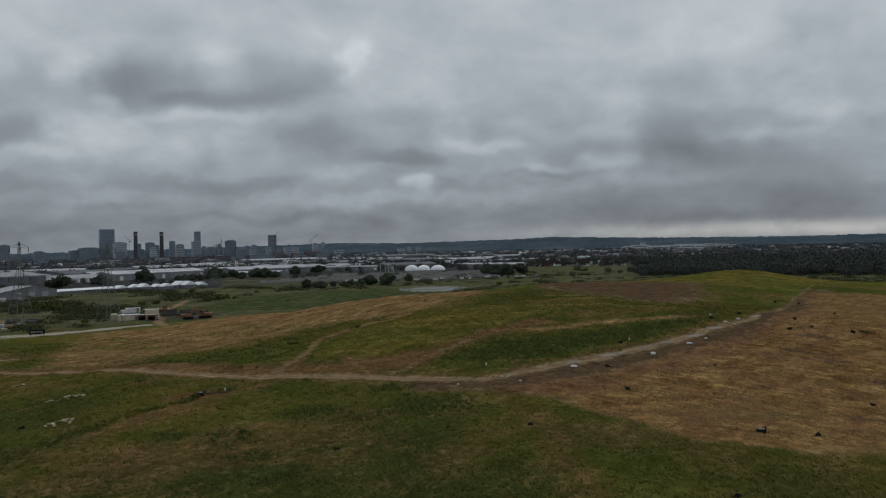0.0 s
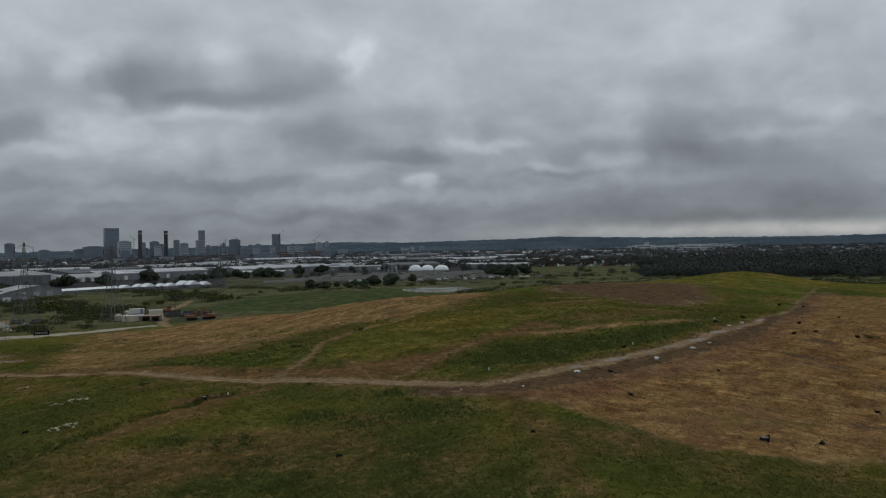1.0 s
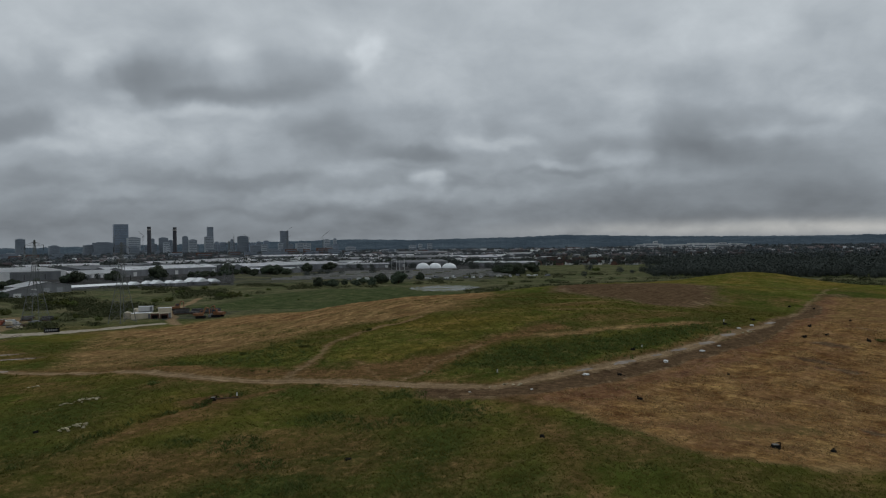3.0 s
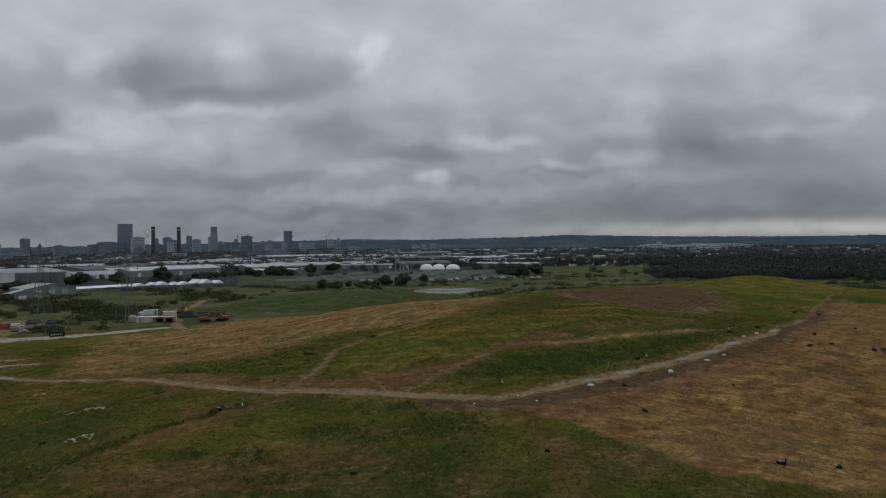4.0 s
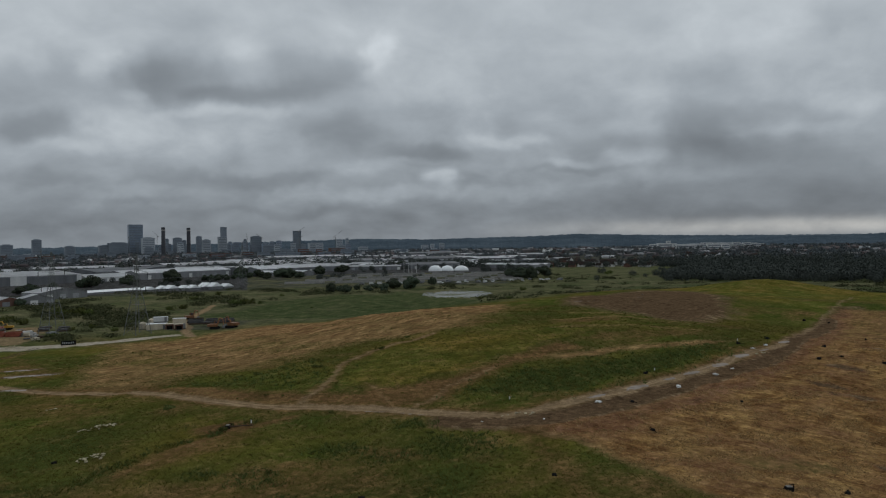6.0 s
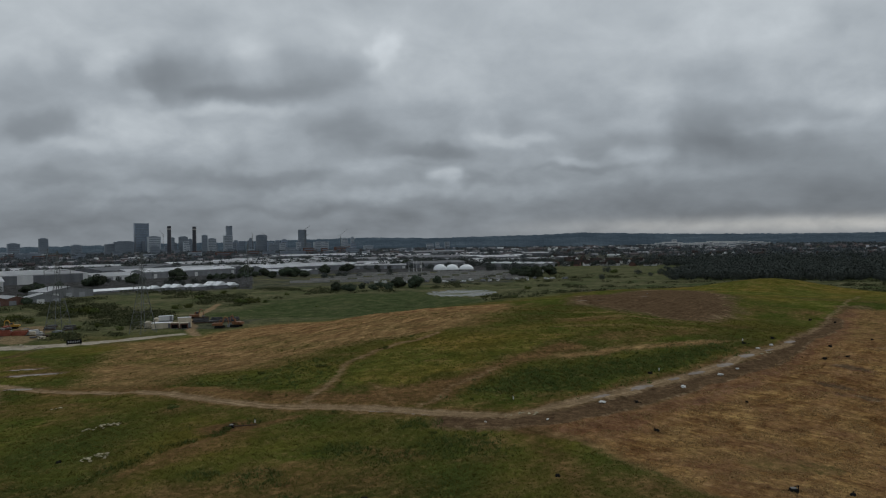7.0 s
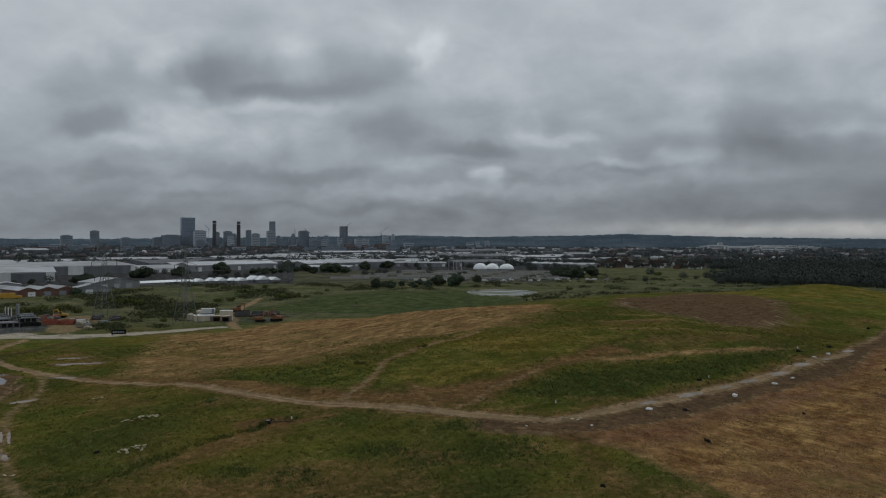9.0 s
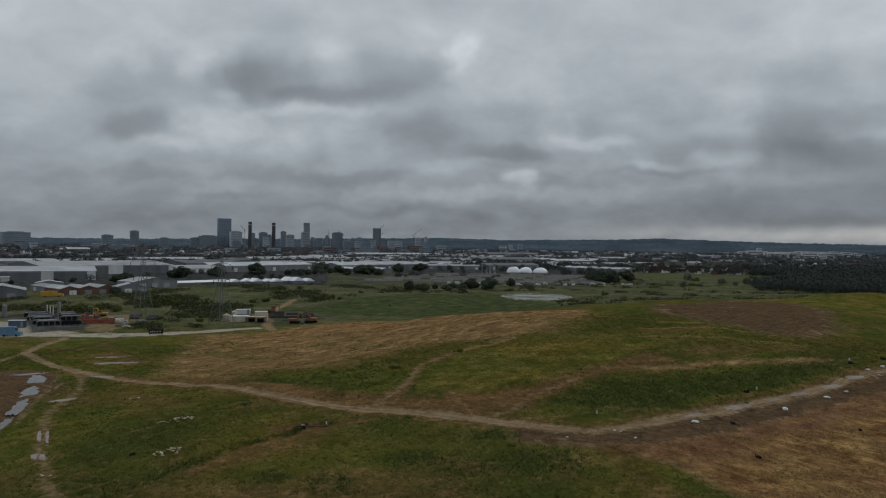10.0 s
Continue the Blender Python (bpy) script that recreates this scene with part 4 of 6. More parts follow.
TREES = [
    (-344, 616, 11), (-339, 619, 14), (-321, 652, 13), (-296, 692, 17), (-264, 807, 16), (-236, 784, 12), (-204, 765, 14), (-197, 769, 14),
    (-180, 849, 14), (-161, 901, 13), (-99, 505, 8), (-87, 496, 7), (-73, 514, 5), (-61, 511, 7), (-57, 541, 9), (-43, 531, 11),
    (-29, 582, 8), (53, 690, 12), (62, 672, 13), (43, 708, 10), (80, 723, 12), (-349, 548, 8), (-347, 530, 8), (-378, 500, 5),
    (-392, 470, 5), (-377, 518, 5), (-272, 415, 6), (-367, 607, 7), (-98, 1061, 12), (-61, 1054, 12), (31, 1135, 11),
    (-245, 780, 8), (-211, 731, 10), (-217, 794, 9), (-204, 775, 8), (-194, 755, 8), (-180, 745, 9), (-199, 927, 10), (-172, 918, 9),
    (-166, 944, 9), (-132, 962, 8), (-105, 530, 5), (-95, 516, 4.5), (-84, 530, 5), (-72, 545, 5),
]
BUSHES = [
    (-210, 353, 5), (-200, 348, 5), (-195, 350, 4), (-159, 384, 3), (-162, 375, 3), (-137, 409, 4), (-131, 411, 4), (-124, 413, 2),
    (-222, 303, 4), (-222, 315, 4), (-214, 317, 4), (-201, 309, 3), (-160, 293, 2), (-164, 282, 2), (-161, 264, 2), (-144, 279, 2),
    (-82, 366, 1), (7, 411, 2), (23, 386, 2), (39, 496, 3), (151, 752, 5), (-127, 476, 2), (-179, 497, 3), (-177, 447, 3),
]
TREES_BY_SHEDS = [(-273, 717, 8), (-262, 707, 9), (-256, 710, 9), (-253, 726, 8), (-251, 743, 7), (-249, 761, 8), (-241, 765, 8), (-233, 786, 9), (-241, 881, 10), (-222, 848, 9), (-198, 785, 8), (-190, 789, 8), (-201, 949, 9), (-171, 941, 8), (-141, 1037, 9), (-348, 615, 9), (-349, 627, 10), (-344, 629, 10), (-336, 673, 9), (-375, 580, 6), (-378, 590, 7), (-368, 582, 6)]
for i, (x, y, h) in enumerate(TREES + TREES_BY_SHEDS):
    plant_tree(x, y, h * (0.8 if x < -110 else 0.92), i)
for i, (x, y, h) in enumerate(BUSHES):
    plant_bush(x, y, h * 2.6, h, i)


def far_woods():
    """Woods, garden trees and hedges out to the hills, past counting."""
    rng = np.random.RandomState(12)
    spots = []

    def scatter(n, u0, u1, r0, r1, h0, h1, clump):
        k = max(1, n // clump)
        for _ in range(k):
            u, r = rng.uniform(u0, u1), r0 * (r1 / r0) ** rng.uniform(0, 1)
            for _ in range(clump):
                y = r / math.hypot(1, u) + rng.normal() * 0.02 * r
                x = u * r / math.hypot(1, u) + rng.normal() * 0.035 * r
                spots.append((x, y, rng.uniform(h0, h1)))

    scatter(1400, 0.30, 0.95, 620, 1000, 4, 11, 7)
    scatter(1500, 0.24, 0.95, 900, 1900, 5, 13, 8)
    scatter(900, 0.08, 0.95, 1150, 2900, 8, 12, 9)
    scatter(260, 0.10, 0.32, 800, 1000, 6, 10, 5)
    scatter(1000, -0.95, 0.10, 1000, 2900, 8, 14, 9)
    scatter(1900, -0.95, 0.12, 1500, 3200, 7, 12, 8)
    scatter(70, -0.90, -0.2, 640, 1000, 4, 7, 4)
    scatter(24, -0.3, -0.1, 640, 900, 4, 7, 3)
    scatter(60, -0.2, 0.1, 930, 1150, 5, 9, 4)
    scatter(1100, 0.20, 0.95, 1700, 3100, 8, 13, 12)
    level = land(np.array([p[0] for p in spots]), np.array([p[1] for p in spots]))
    sets = {"near": [[], [], 0], "far": [[], [], 0]}
    for (x, y, h), g in zip(spots, level):
        r = math.hypot(x, y)
        if r > 4300 or y < 200 or (0.09 < x / y < 0.31 and 780 < r < 975):
            continue
        # farther trees go to the set whose leaf colour has haze painted in
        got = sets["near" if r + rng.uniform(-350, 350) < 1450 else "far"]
        n = 300 if r < 1000 else 150 if r < 1400 else 40
        w = h * rng.uniform(0.38, 0.62)
        c = np.array([(x, y, g + h * 0.55), (x + w * 0.5, y, g + h * 0.42), (x - w * 0.4, y + w * 0.3, g + h * 0.46)])
        q = np.array([(w, w, h * 0.45), (w * 0.7, w * 0.7, h * 0.4), (w * 0.7, w * 0.7, h * 0.42)])
        v, f = leaf_cloud(rng, c, q, n, h * (0.075 if r < 1000 else 0.095 if r < 1400 else 0.15))
        got[0].append(v)
        got[1].append(f + got[2])
        got[2] += len(v)
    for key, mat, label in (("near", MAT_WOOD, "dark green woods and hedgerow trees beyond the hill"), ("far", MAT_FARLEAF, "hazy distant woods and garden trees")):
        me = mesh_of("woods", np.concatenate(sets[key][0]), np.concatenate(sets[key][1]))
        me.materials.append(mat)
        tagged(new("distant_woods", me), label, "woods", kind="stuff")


far_woods()


def far_roofs():
    """Small gabled houses and yards of the town, too far and too many to tell apart."""
    rng = np.random.RandomState(17)
    n = 900
    u = rng.uniform(-0.95, 0.75, n)
    r = 1500 * (3000 / 1500) ** rng.uniform(0, 1, n)
    x, y = u * r / np.hypot(1, u), r / np.hypot(1, u)
    z = land(x, y) - 0.5
    L, D, Hh = rng.uniform(4, 16, n), rng.uniform(4, 6, n), rng.uniform(4.5, 8.0, n)
    a = rng.uniform(-0.6, 0.6, n)
    prof = np.array([(-1, 0), (1, 0), (1, 0.72), (0, 1.05), (-1, 0.72)])
    v = np.zeros((n, 10, 3))
    for k, sx in enumerate((-1, 1)):
        for j, (py, pz) in enumerate(prof):
            lx, ly = sx * L, py * D
            v[:, k * 5 + j] = np.stack([x + lx * np.cos(a) - ly * np.sin(a), y + lx * np.sin(a) + ly * np.cos(a), z + pz * Hh], -1)
    quads = np.array([(0, 1, 6, 5), (1, 2, 7, 6), (2, 3, 8, 7), (3, 4, 9, 8), (4, 0, 5, 9), (0, 4, 3, 2), (5, 7, 8, 9)])
    f = (quads[None] + 10 * np.arange(n)[:, None, None]).reshape(-1, 4)
    me = mesh_of("rooftops", v.reshape(-1, 3), f)
    s = Nodes("distant_walls_and_roofs")
    isl = s.add("ShaderNodeNewGeometry").outputs["Random Per Island"]
    me.materials.append(s.finish(s.ramp(isl, [(0.0, (0.090, 0.080, 0.083)), (0.45, (0.16, 0.130, 0.126)), (0.72, (0.24, 0.232, 0.238)), (0.90, (0.38, 0.385, 0.395)), (1.0, (0.62, 0.63, 0.63))]), 0.8, 0.0, 0))
    tagged(new("distant_rooftops", me), "scattered distant houses and sheds of the town", "houses", kind="stuff")


far_roofs()

# ---- industrial estate ----


def warehouse(x, y, turn, length, depth, h, i, wall=None, roof=None, bays=1, label="large grey metal warehouse with a pale low-pitched roof", name="warehouse", gables=False, panels=()):
    """A shed whose front runs along its own x axis and whose depth goes back; bays gives the ridges side by side."""
    t = thing(name, x, y, land_at(x, y), turn, label, name.replace("_", " "), "sheds on the industrial estate")
    wall, roof = wall or (MAT_CLADDK, MAT_CLAD, MAT_CLAD, MAT_CLADDK)[i % 4], roof or (MAT_ROOF, MAT_ROOFDK)[(i % 4) == 3]
    if gables:
        rise, w = min(0.3 * length / bays / 2, h * 0.6), length / bays
        prof = [(0, 0), (length, 0)]
        for b in range(bays, 0, -1):
            prof += [(b * w, h), ((b - 0.5) * w, h + rise)]
        prof += [(0, h)]
        bm = bmesh.new()
        ends = [[bm.verts.new((px - length / 2, py, pz)) for px, pz in prof] for py in (0, depth)]
        n = len(prof)
        for k in range(n):
            bm.faces.new((ends[0][(k + 1) % n], ends[0][k], ends[1][k], ends[1][(k + 1) % n]))
        bm.faces.new(ends[0])
        bm.faces.new(ends[1][::-1])
        bmesh.ops.recalc_face_normals(bm, faces=bm.faces)
        slopes = []
        for b in range(bays):
            x0, x1, x2 = b * w - length / 2, (b + 0.5) * w - length / 2, (b + 1) * w - length / 2
            slopes += [((x0, -0.6, h), (x1, -0.6, h + rise), (x1, depth + 0.6, h + rise), (x0, depth + 0.6, h)), ((x1, -0.6, h + rise), (x2, -0.6, h), (x2, depth + 0.6, h), (x1, depth + 0.6, h + rise))]
    else:
        w = depth / bays
        rise = min(0.2 * w / 2, 3.4)
        prof = [(0, 0)] + [p for b in range(bays) for p in ((b * w, h), ((b + 0.5) * w, h + rise))] + [(depth, h), (depth, 0)]
        bm = prism(bmesh.new(), prof, -length / 2, length / 2)
        slopes = []
        e = length / 2 + 0.6
        for b in range(bays):
            y0, y1, y2 = b * w, (b + 0.5) * w, (b + 1) * w
            slopes += [((-e, y0 - 0.5 * (b == 0), h), (e, y0 - 0.5 * (b == 0), h), (e, y1, h + rise), (-e, y1, h + rise)), ((-e, y1, h + rise), (e, y1, h + rise), (e, y2, h), (-e, y2, h))]
    part("wall", bm, wall, t)
    for quad in slopes:
        bm = bmesh.new()
        f = bm.faces.new([bm.verts.new((p[0], p[1], p[2] + 0.06)) for p in quad])
        bmesh.ops.solidify(bm, geom=[f], thickness=-0.25)
        part("roof_slope", bm, roof, t)
    for p0, p1 in panels:
        part("pale_panel", boxed(p0, -0.26, 0.0, p1, 0.02, h - 0.05), MAT_WHITE, t, "white cladding panel")
    step = max(9.0, length / 7)
    k = 0
    px = -length / 2 + step * 0.6
    while px < length / 2 - 3 and not panels:
        part("loading_door", boxed(px, -0.12, 0.0, px + 4.2, 0.05, min(4.6, h * 0.7)), MAT_WHITE if k % 3 == 0 else MAT_ROOFDK, t)
        px += step
        k += 1
    if h > 5:
        part("fascia", boxed(-length / 2, -0.18, h - 0.9, length / 2, 0.0, h - 0.1), MAT_ROOFDK, t)
    return t


SHEDS = [  # x, y, turn, length, depth, eaves, ridges
    (-418, 526, 39, 92, 60, 8.0, 1), (-440, 662, 54, 130, 110, 9.0, 1), (-280, 475, 60, 34, 22, 4.8, 1), (-267, 425, 45, 19, 12, 4.0, 1),
    (-301, 355, 40, 24, 26, 5.0, 1), (-352, 459, 42, 18, 12, 3.0, 1), (-330, 815, 61, 130, 60, 7.1, 2),
    (-444, 890, 64, 82, 60, 6.6, 1), (-211, 923, 58, 170, 60, 7.1, 2), (-424, 1135, 62, 124, 60, 8.2, 2), (-285, 1129, 50, 141, 60, 6.3, 2),
]
PANELS = {0: [(5, 14), (39, 45.5)], 1: [(-2.5, 12), (60, 64.9)]}
SHEDS_FAR = [
    (-57, 1362, 46, 120, 60, 8.4, 2), (59, 1351, 48, 110, 50, 7.3, 1), (190, 1371, 32, 40, 20, 4.3, 1), (-367, 1645, 52, 200, 60, 8.9, 2),
    (-84, 1898, 50, 200, 60, 9.3, 2), (-1110, 1540, 52, 50, 40, 10.1, 1), (-560, 1000, 55, 110, 50, 8, 2), (-640, 780, 45, 80, 50, 8, 2),
]
for i, (x, y, a, ln, d, h, b) in enumerate(SHEDS + SHEDS_FAR):
    warehouse(x, y, a, ln, d, h, i, bays=b, gables=ln < 36, wall=MAT_CLADDK if i < 2 else MAT_CLAD if i < 4 else None, roof=MAT_ROOF if i < 4 else None, panels=PANELS.get(i, ()))
warehouse(-378, 748, 56, 70, 34, 4.6, 0, wall=MAT_WHITE, roof=MAT_ROOF, label="low white shed with a pale roof behind trees", name="low_shed")
warehouse(-437, 503, 39, 24, 8, 3.4, 2, wall=MAT_WHITE, roof=MAT_ROOF, label="low white lean-to in front of a large shed", name="lean_to_shed")
warehouse(-322, 414, -32, 42, 14, 3.4, 1, wall=MAT_CLAD, roof=MAT_ROOF, label="long low grey shed with a pale roof beside the workshop", name="low_shed")

rng = np.random.RandomState(91)
placed = [(x, y) for x, y, *_ in SHEDS + SHEDS_FAR]
made = 0
while made < 60:
    u = rng.uniform(-0.75, 0.10)
    r = 680 * ((1250 if u < -0.36 else 1850) / 680) ** rng.uniform(0, 1)
    x, y = u * r / math.hypot(1, u), r / math.hypot(1, u)
    if min(math.hypot(x - a, y - b) for a, b in placed) < 70 or (-170 < x < 160 and y < 1010) or (u < 0.0 and r < 860):
        continue
    placed.append((x, y))
    warehouse(x, y, 50 + rng.uniform(-8, 8) + 90 * (rng.rand() < 0.2), rng.uniform(35, 110), rng.uniform(20, 42), rng.uniform(4, 7.5), made, bays=rng.randint(1, 3), gables=made % 7 == 3)
    made += 1

made = 0
while made < 34:
    u = rng.uniform(-0.34, 0.06)
    r = 960 * (1900 / 960) ** rng.uniform(0, 1)
    x, y = u * r / math.hypot(1, u), r / math.hypot(1, u)
    if min(math.hypot(x - a, y - b) for a, b in placed) < 45:
        continue
    placed.append((x, y))
    warehouse(x, y, 12 + rng.uniform(-10, 10), rng.uniform(50, 110), rng.uniform(26, 46), rng.uniform(3.5, 5.5), made, wall=(MAT_CLADDK, MAT_CLAD)[made % 3 == 0], roof=(MAT_ROOF, MAT_ROOF, MAT_ROOFDK)[made % 3], bays=rng.randint(1, 3),
              label="long low metal shed with a pale sheet roof")
    made += 1

warehouse(-283, 404, 58, 33, 24, 3.9, 0, wall=MAT_BRICK, roof=MAT_ROOF, bays=3, gables=True, label="red brick workshop with three pale gabled roofs", name="workshop")


def polytunnel(x, y, turn, length, wide, h, i):
    t = thing("storage_tent", x, y, land_at(x, y), turn, "white ridged fabric storage tent", "tent", "row of white storage tents")
    e = h * 0.5
    part("wall", boxed(-length / 2, 0, 0, length / 2, wide, e), MAT_CLAD, t)
    part("canopy", prism(bmesh.new(), [(-0.3, e), (wide + 0.3, e), (wide / 2, h * 1.12)], -length / 2 - 0.3, length / 2 + 0.3), MAT_DOME, t)
    part("doorway", boxed(-length / 2 - 0.35, wide * 0.3, 0, -length / 2 - 0.28, wide * 0.7, e * 0.9), MAT_BLACK, t)
    return t


for i in range(8):
    polytunnel(-254 + 7.3 * i, 538 + 3.8 * i + 5 * (i % 2), -34 + (4, -3, 2, 0, -5, 3, -2, 5)[i], (7.4, 7.0, 7.8, 7.2, 7.6, 8.4, 8.2, 7.4)[i], (10, 9.4, 10.4, 9.6, 10, 11, 10.6, 9.8)[i], 3.6 + (1.4 if i in (5, 6) else 0.3 * (i % 3)), i)
for i in range(3):
    polytunnel(-284 + 9 * i, 522 + 13 * i, 54, 15, 8, 2.5, i)


def digester(x, y, r, h):
    t = thing("digester_tank", x, y, 0, 0, "white domed gas holder on a low grey drum", "storage tank", "white domed tanks")
    bm = bmesh.new()
    tube(bm, (0, 0, 0), (0, 0, h * 0.16), r * 1.02, sides=32)
    part("drum", bm, MAT_CONC, t)
    bm = bmesh.new()
    bmesh.ops.create_uvsphere(bm, u_segments=32, v_segments=16, radius=1.0)
    bmesh.ops.delete(bm, geom=[v for v in bm.verts if v.co.z < -0.01], context="VERTS")
    for v in bm.verts:
        v.co = Vector((v.co.x * r, v.co.y * r, h * 0.15 + v.co.z * h * 0.85))
    for f in bm.faces:
        f.smooth = True
    part("dome", bm, MAT_DOME, t)


digester(-40, 880, 8.6, 8.4)
digester(-25, 886, 8.3, 7.9)
digester(-7, 893, 9.2, 7.4)

# ---- the town on the skyline ----


def tower(x, y, w, h, wall, label, name="tower_block", depth=None, crown=0.0, fins=True):
    d = depth or w * 0.8
    t = thing(name, x, y, land_at(x, y) if x > 0 or name == "town_building" else 0, math.degrees(math.atan2(-x, y)) + 8, label, "building", "town skyline")
    part("wall", boxed(-w / 2, -d / 2, -1, w / 2, d / 2, h), wall, t)
    storeys = max(2, int(h / 7))
    for k in range(storeys):
        z = (k + 0.35) * h / storeys
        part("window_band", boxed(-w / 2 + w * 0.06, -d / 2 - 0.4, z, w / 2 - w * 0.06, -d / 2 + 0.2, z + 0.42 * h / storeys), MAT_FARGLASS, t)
    part("parapet", boxed(-w / 2 - 0.4, -d / 2 - 0.4, h, w / 2 + 0.4, d / 2 + 0.4, h + 1.2), wall, t)
    if crown:
        part("plant_room", boxed(-w * 0.3, -d * 0.3, h + 1.2, w * 0.3, d * 0.3, h + crown), MAT_TOWERDK, t)
    return t


SKYLINE_PALE = [(-1343, 2900, 62, 83), (-1132, 3000, 42, 72), (-586, 3200, 34, 67), (-558, 3250, 19, 72), (-434, 2500, 14, 27), (-653, 3000, 75, 52), (-387, 2600, 43, 32), (-821, 3000, 30, 48),
                (-174, 2900, 35, 36), (-142, 2900, 19, 40), (-102, 2900, 24, 42)]
SKYLINE_DARK = [(-1349, 3100, 19, 80), (-1259, 3000, 45, 82), (-1249, 3050, 21, 72), (-1222, 3150, 30, 90), (-961, 3000, 15, 71), (-883, 2900, 52, 82), (-1448, 2500, 42, 49), (-1522, 2900, 74, 54),
                (-1512, 3000, 79, 65), (-1063, 2300, 35, 40), (-745, 2600, 44, 42), (-1920, 2306, 112, 63), (-1575, 2506, 38, 75), (-1891, 2806, 55, 61), (-1446, 2506, 35, 43), (-1477, 2906, 92, 64)]
for x, y, w, h in SKYLINE_PALE:
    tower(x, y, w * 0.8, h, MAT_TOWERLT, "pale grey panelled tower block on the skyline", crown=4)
for x, y, w, h in SKYLINE_DARK:
    tower(x, y, w * 0.78, h, MAT_TOWERDK, "dark office block on the skyline, tinted blue-grey for haze", crown=4)
rng = np.random.RandomState(29)
for i in range(34):
    u, y = rng.uniform(-0.50, -0.17), rng.uniform(2850, 3250)
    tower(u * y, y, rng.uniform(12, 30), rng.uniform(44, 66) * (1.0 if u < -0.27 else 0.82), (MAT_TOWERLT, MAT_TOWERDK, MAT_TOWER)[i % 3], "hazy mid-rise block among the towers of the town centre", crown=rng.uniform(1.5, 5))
tower(-1445, 3000, 57, 144, MAT_TOWER, "tall glazed tower tinted blue-grey for haze", depth=40)
tower(-807, 3300, 36, 113, MAT_TOWERDK, "dark unfinished tower block with a crane beside it")
tower(-486, 2600, 56, 30, MAT_BRICK, "red brick apartment block on the skyline")
b = tower(-1057, 2990, 36, 85, MAT_TOWERLT, "two-toned tower, pale below and dark above", depth=30)
part("upper_storeys", boxed(-7, -12, 85, 17, 12, 128), MAT_TOWERDK, b, "dark upper storeys")


def chimney(x, y, h, w):
    t = thing("chimney", x, y, 0, 12, "tall dark square brick power station chimney", "chimney", "pair of chimneys")
    bm = boxed(-w / 2, -w / 2, 0, w / 2, w / 2, h * 0.93)
    for v in bm.verts:
        if v.co.z > 1:
            v.co.x *= 0.86
            v.co.y *= 0.86
    part("shaft", bm, MAT_SMOKE, t)
    part("collar", boxed(-w * 0.47, -w * 0.47, h * 0.89, w * 0.47, w * 0.47, h * 0.93), MAT_CONC, t, "pale banded collar")
    part("cap", boxed(-w * 0.44, -w * 0.44, h * 0.93, w * 0.44, w * 0.44, h), MAT_SMOKE, t)


chimney(-1030, 2340, 110, 12)
chimney(-943, 2340, 107, 12)

# ---- standing water ----


def water_sheet(name, x, y, z, rx, ry, turn, label, seed):
    rng = np.random.RandomState(seed)
    n = 48
    a = np.linspace(0, 2 * math.pi, n, endpoint=False)
    k = 1.0 + sum(amp * np.sin(m * a + rng.uniform(0, 6)) for m, amp in ((2, 0.12), (3, 0.10), (5, 0.10), (8, 0.07), (13, 0.05)))
    bm = bmesh.new()
    bm.faces.new([bm.verts.new((rx * 1.15 * k[i] * math.cos(a[i]), ry * 1.15 * k[i] * math.sin(a[i]), 0)) for i in range(n)])
    me = bpy.data.meshes.new(name)
    bm.to_mesh(me)
    bm.free()
    me.materials.append(MAT_POND if name == "pond" else MAT_DITCH if name == "ditch" else MAT_WATER)
    ob = new(name, me)
    ob.matrix_basis = pose(x, y, z, 0, 0, turn)
    return tagged(ob, label, name, kind="structure")


for i, (x, y, rx, ry, a) in enumerate(POOLS):
    big = rx > 15
    kind = "pond" if big else "ditch" if x < -97 and y < 170 and rx > 4.5 else "puddle"
    label = {"pond": "still grey pond on the grassy plain", "ditch": "dark standing water in a muddy ditch", "puddle": "shallow pale puddle in the mud"}[kind]
    water_sheet(kind, x, y, pool_level(x, y) - 0.06, rx, ry, a, label, 300 + i)

# ---- the landfill surface: wellheads, posts, sacks, rubble ----


def wellhead(x, y, turn, size=1.0, pale=False):
    t = thing("gas_wellhead", x, y, land_at(x, y) - 0.05, turn, "black plastic gas wellhead box with a pale lid on rough grass" if pale else "black plastic gas wellhead box with a bent pipe",
              "wellhead", "gas wellheads on the hill")
    s = size * 0.68
    part("chamber", boxed(-0.55 * s, -0.45 * s, -0.2, 0.55 * s, 0.45 * s, 0.5 * s, bevel=0.05), MAT_BLACK, t)
    bm = boxed(-0.4 * s, -0.35 * s, 0.5 * s, 0.4 * s, 0.35 * s, 0.6 * s, bevel=0.02)
    part("lid", bm, MAT_CONC if pale else MAT_BLACK, t, "pale lid" if pale else "")
    bm = bmesh.new()
    tube(bm, (0.75 * s, 0.1, -0.2), (0.75 * s, 0.1, 0.85 * s), 0.09 * s)
    tube(bm, (0.75 * s, 0.1, 0.82 * s), (0.2 * s, 0.1, 0.72 * s), 0.07 * s)
    part("riser_pipe", bm, MAT_BLACK, t)
    bm = bmesh.new()
    tube(bm, (-0.55 * s, 0, 0.2 * s), (-1.9 * s, 0.5 * s, -0.02), 0.08 * s)
    part("hose", bm, MAT_BLACK, t)
    return t


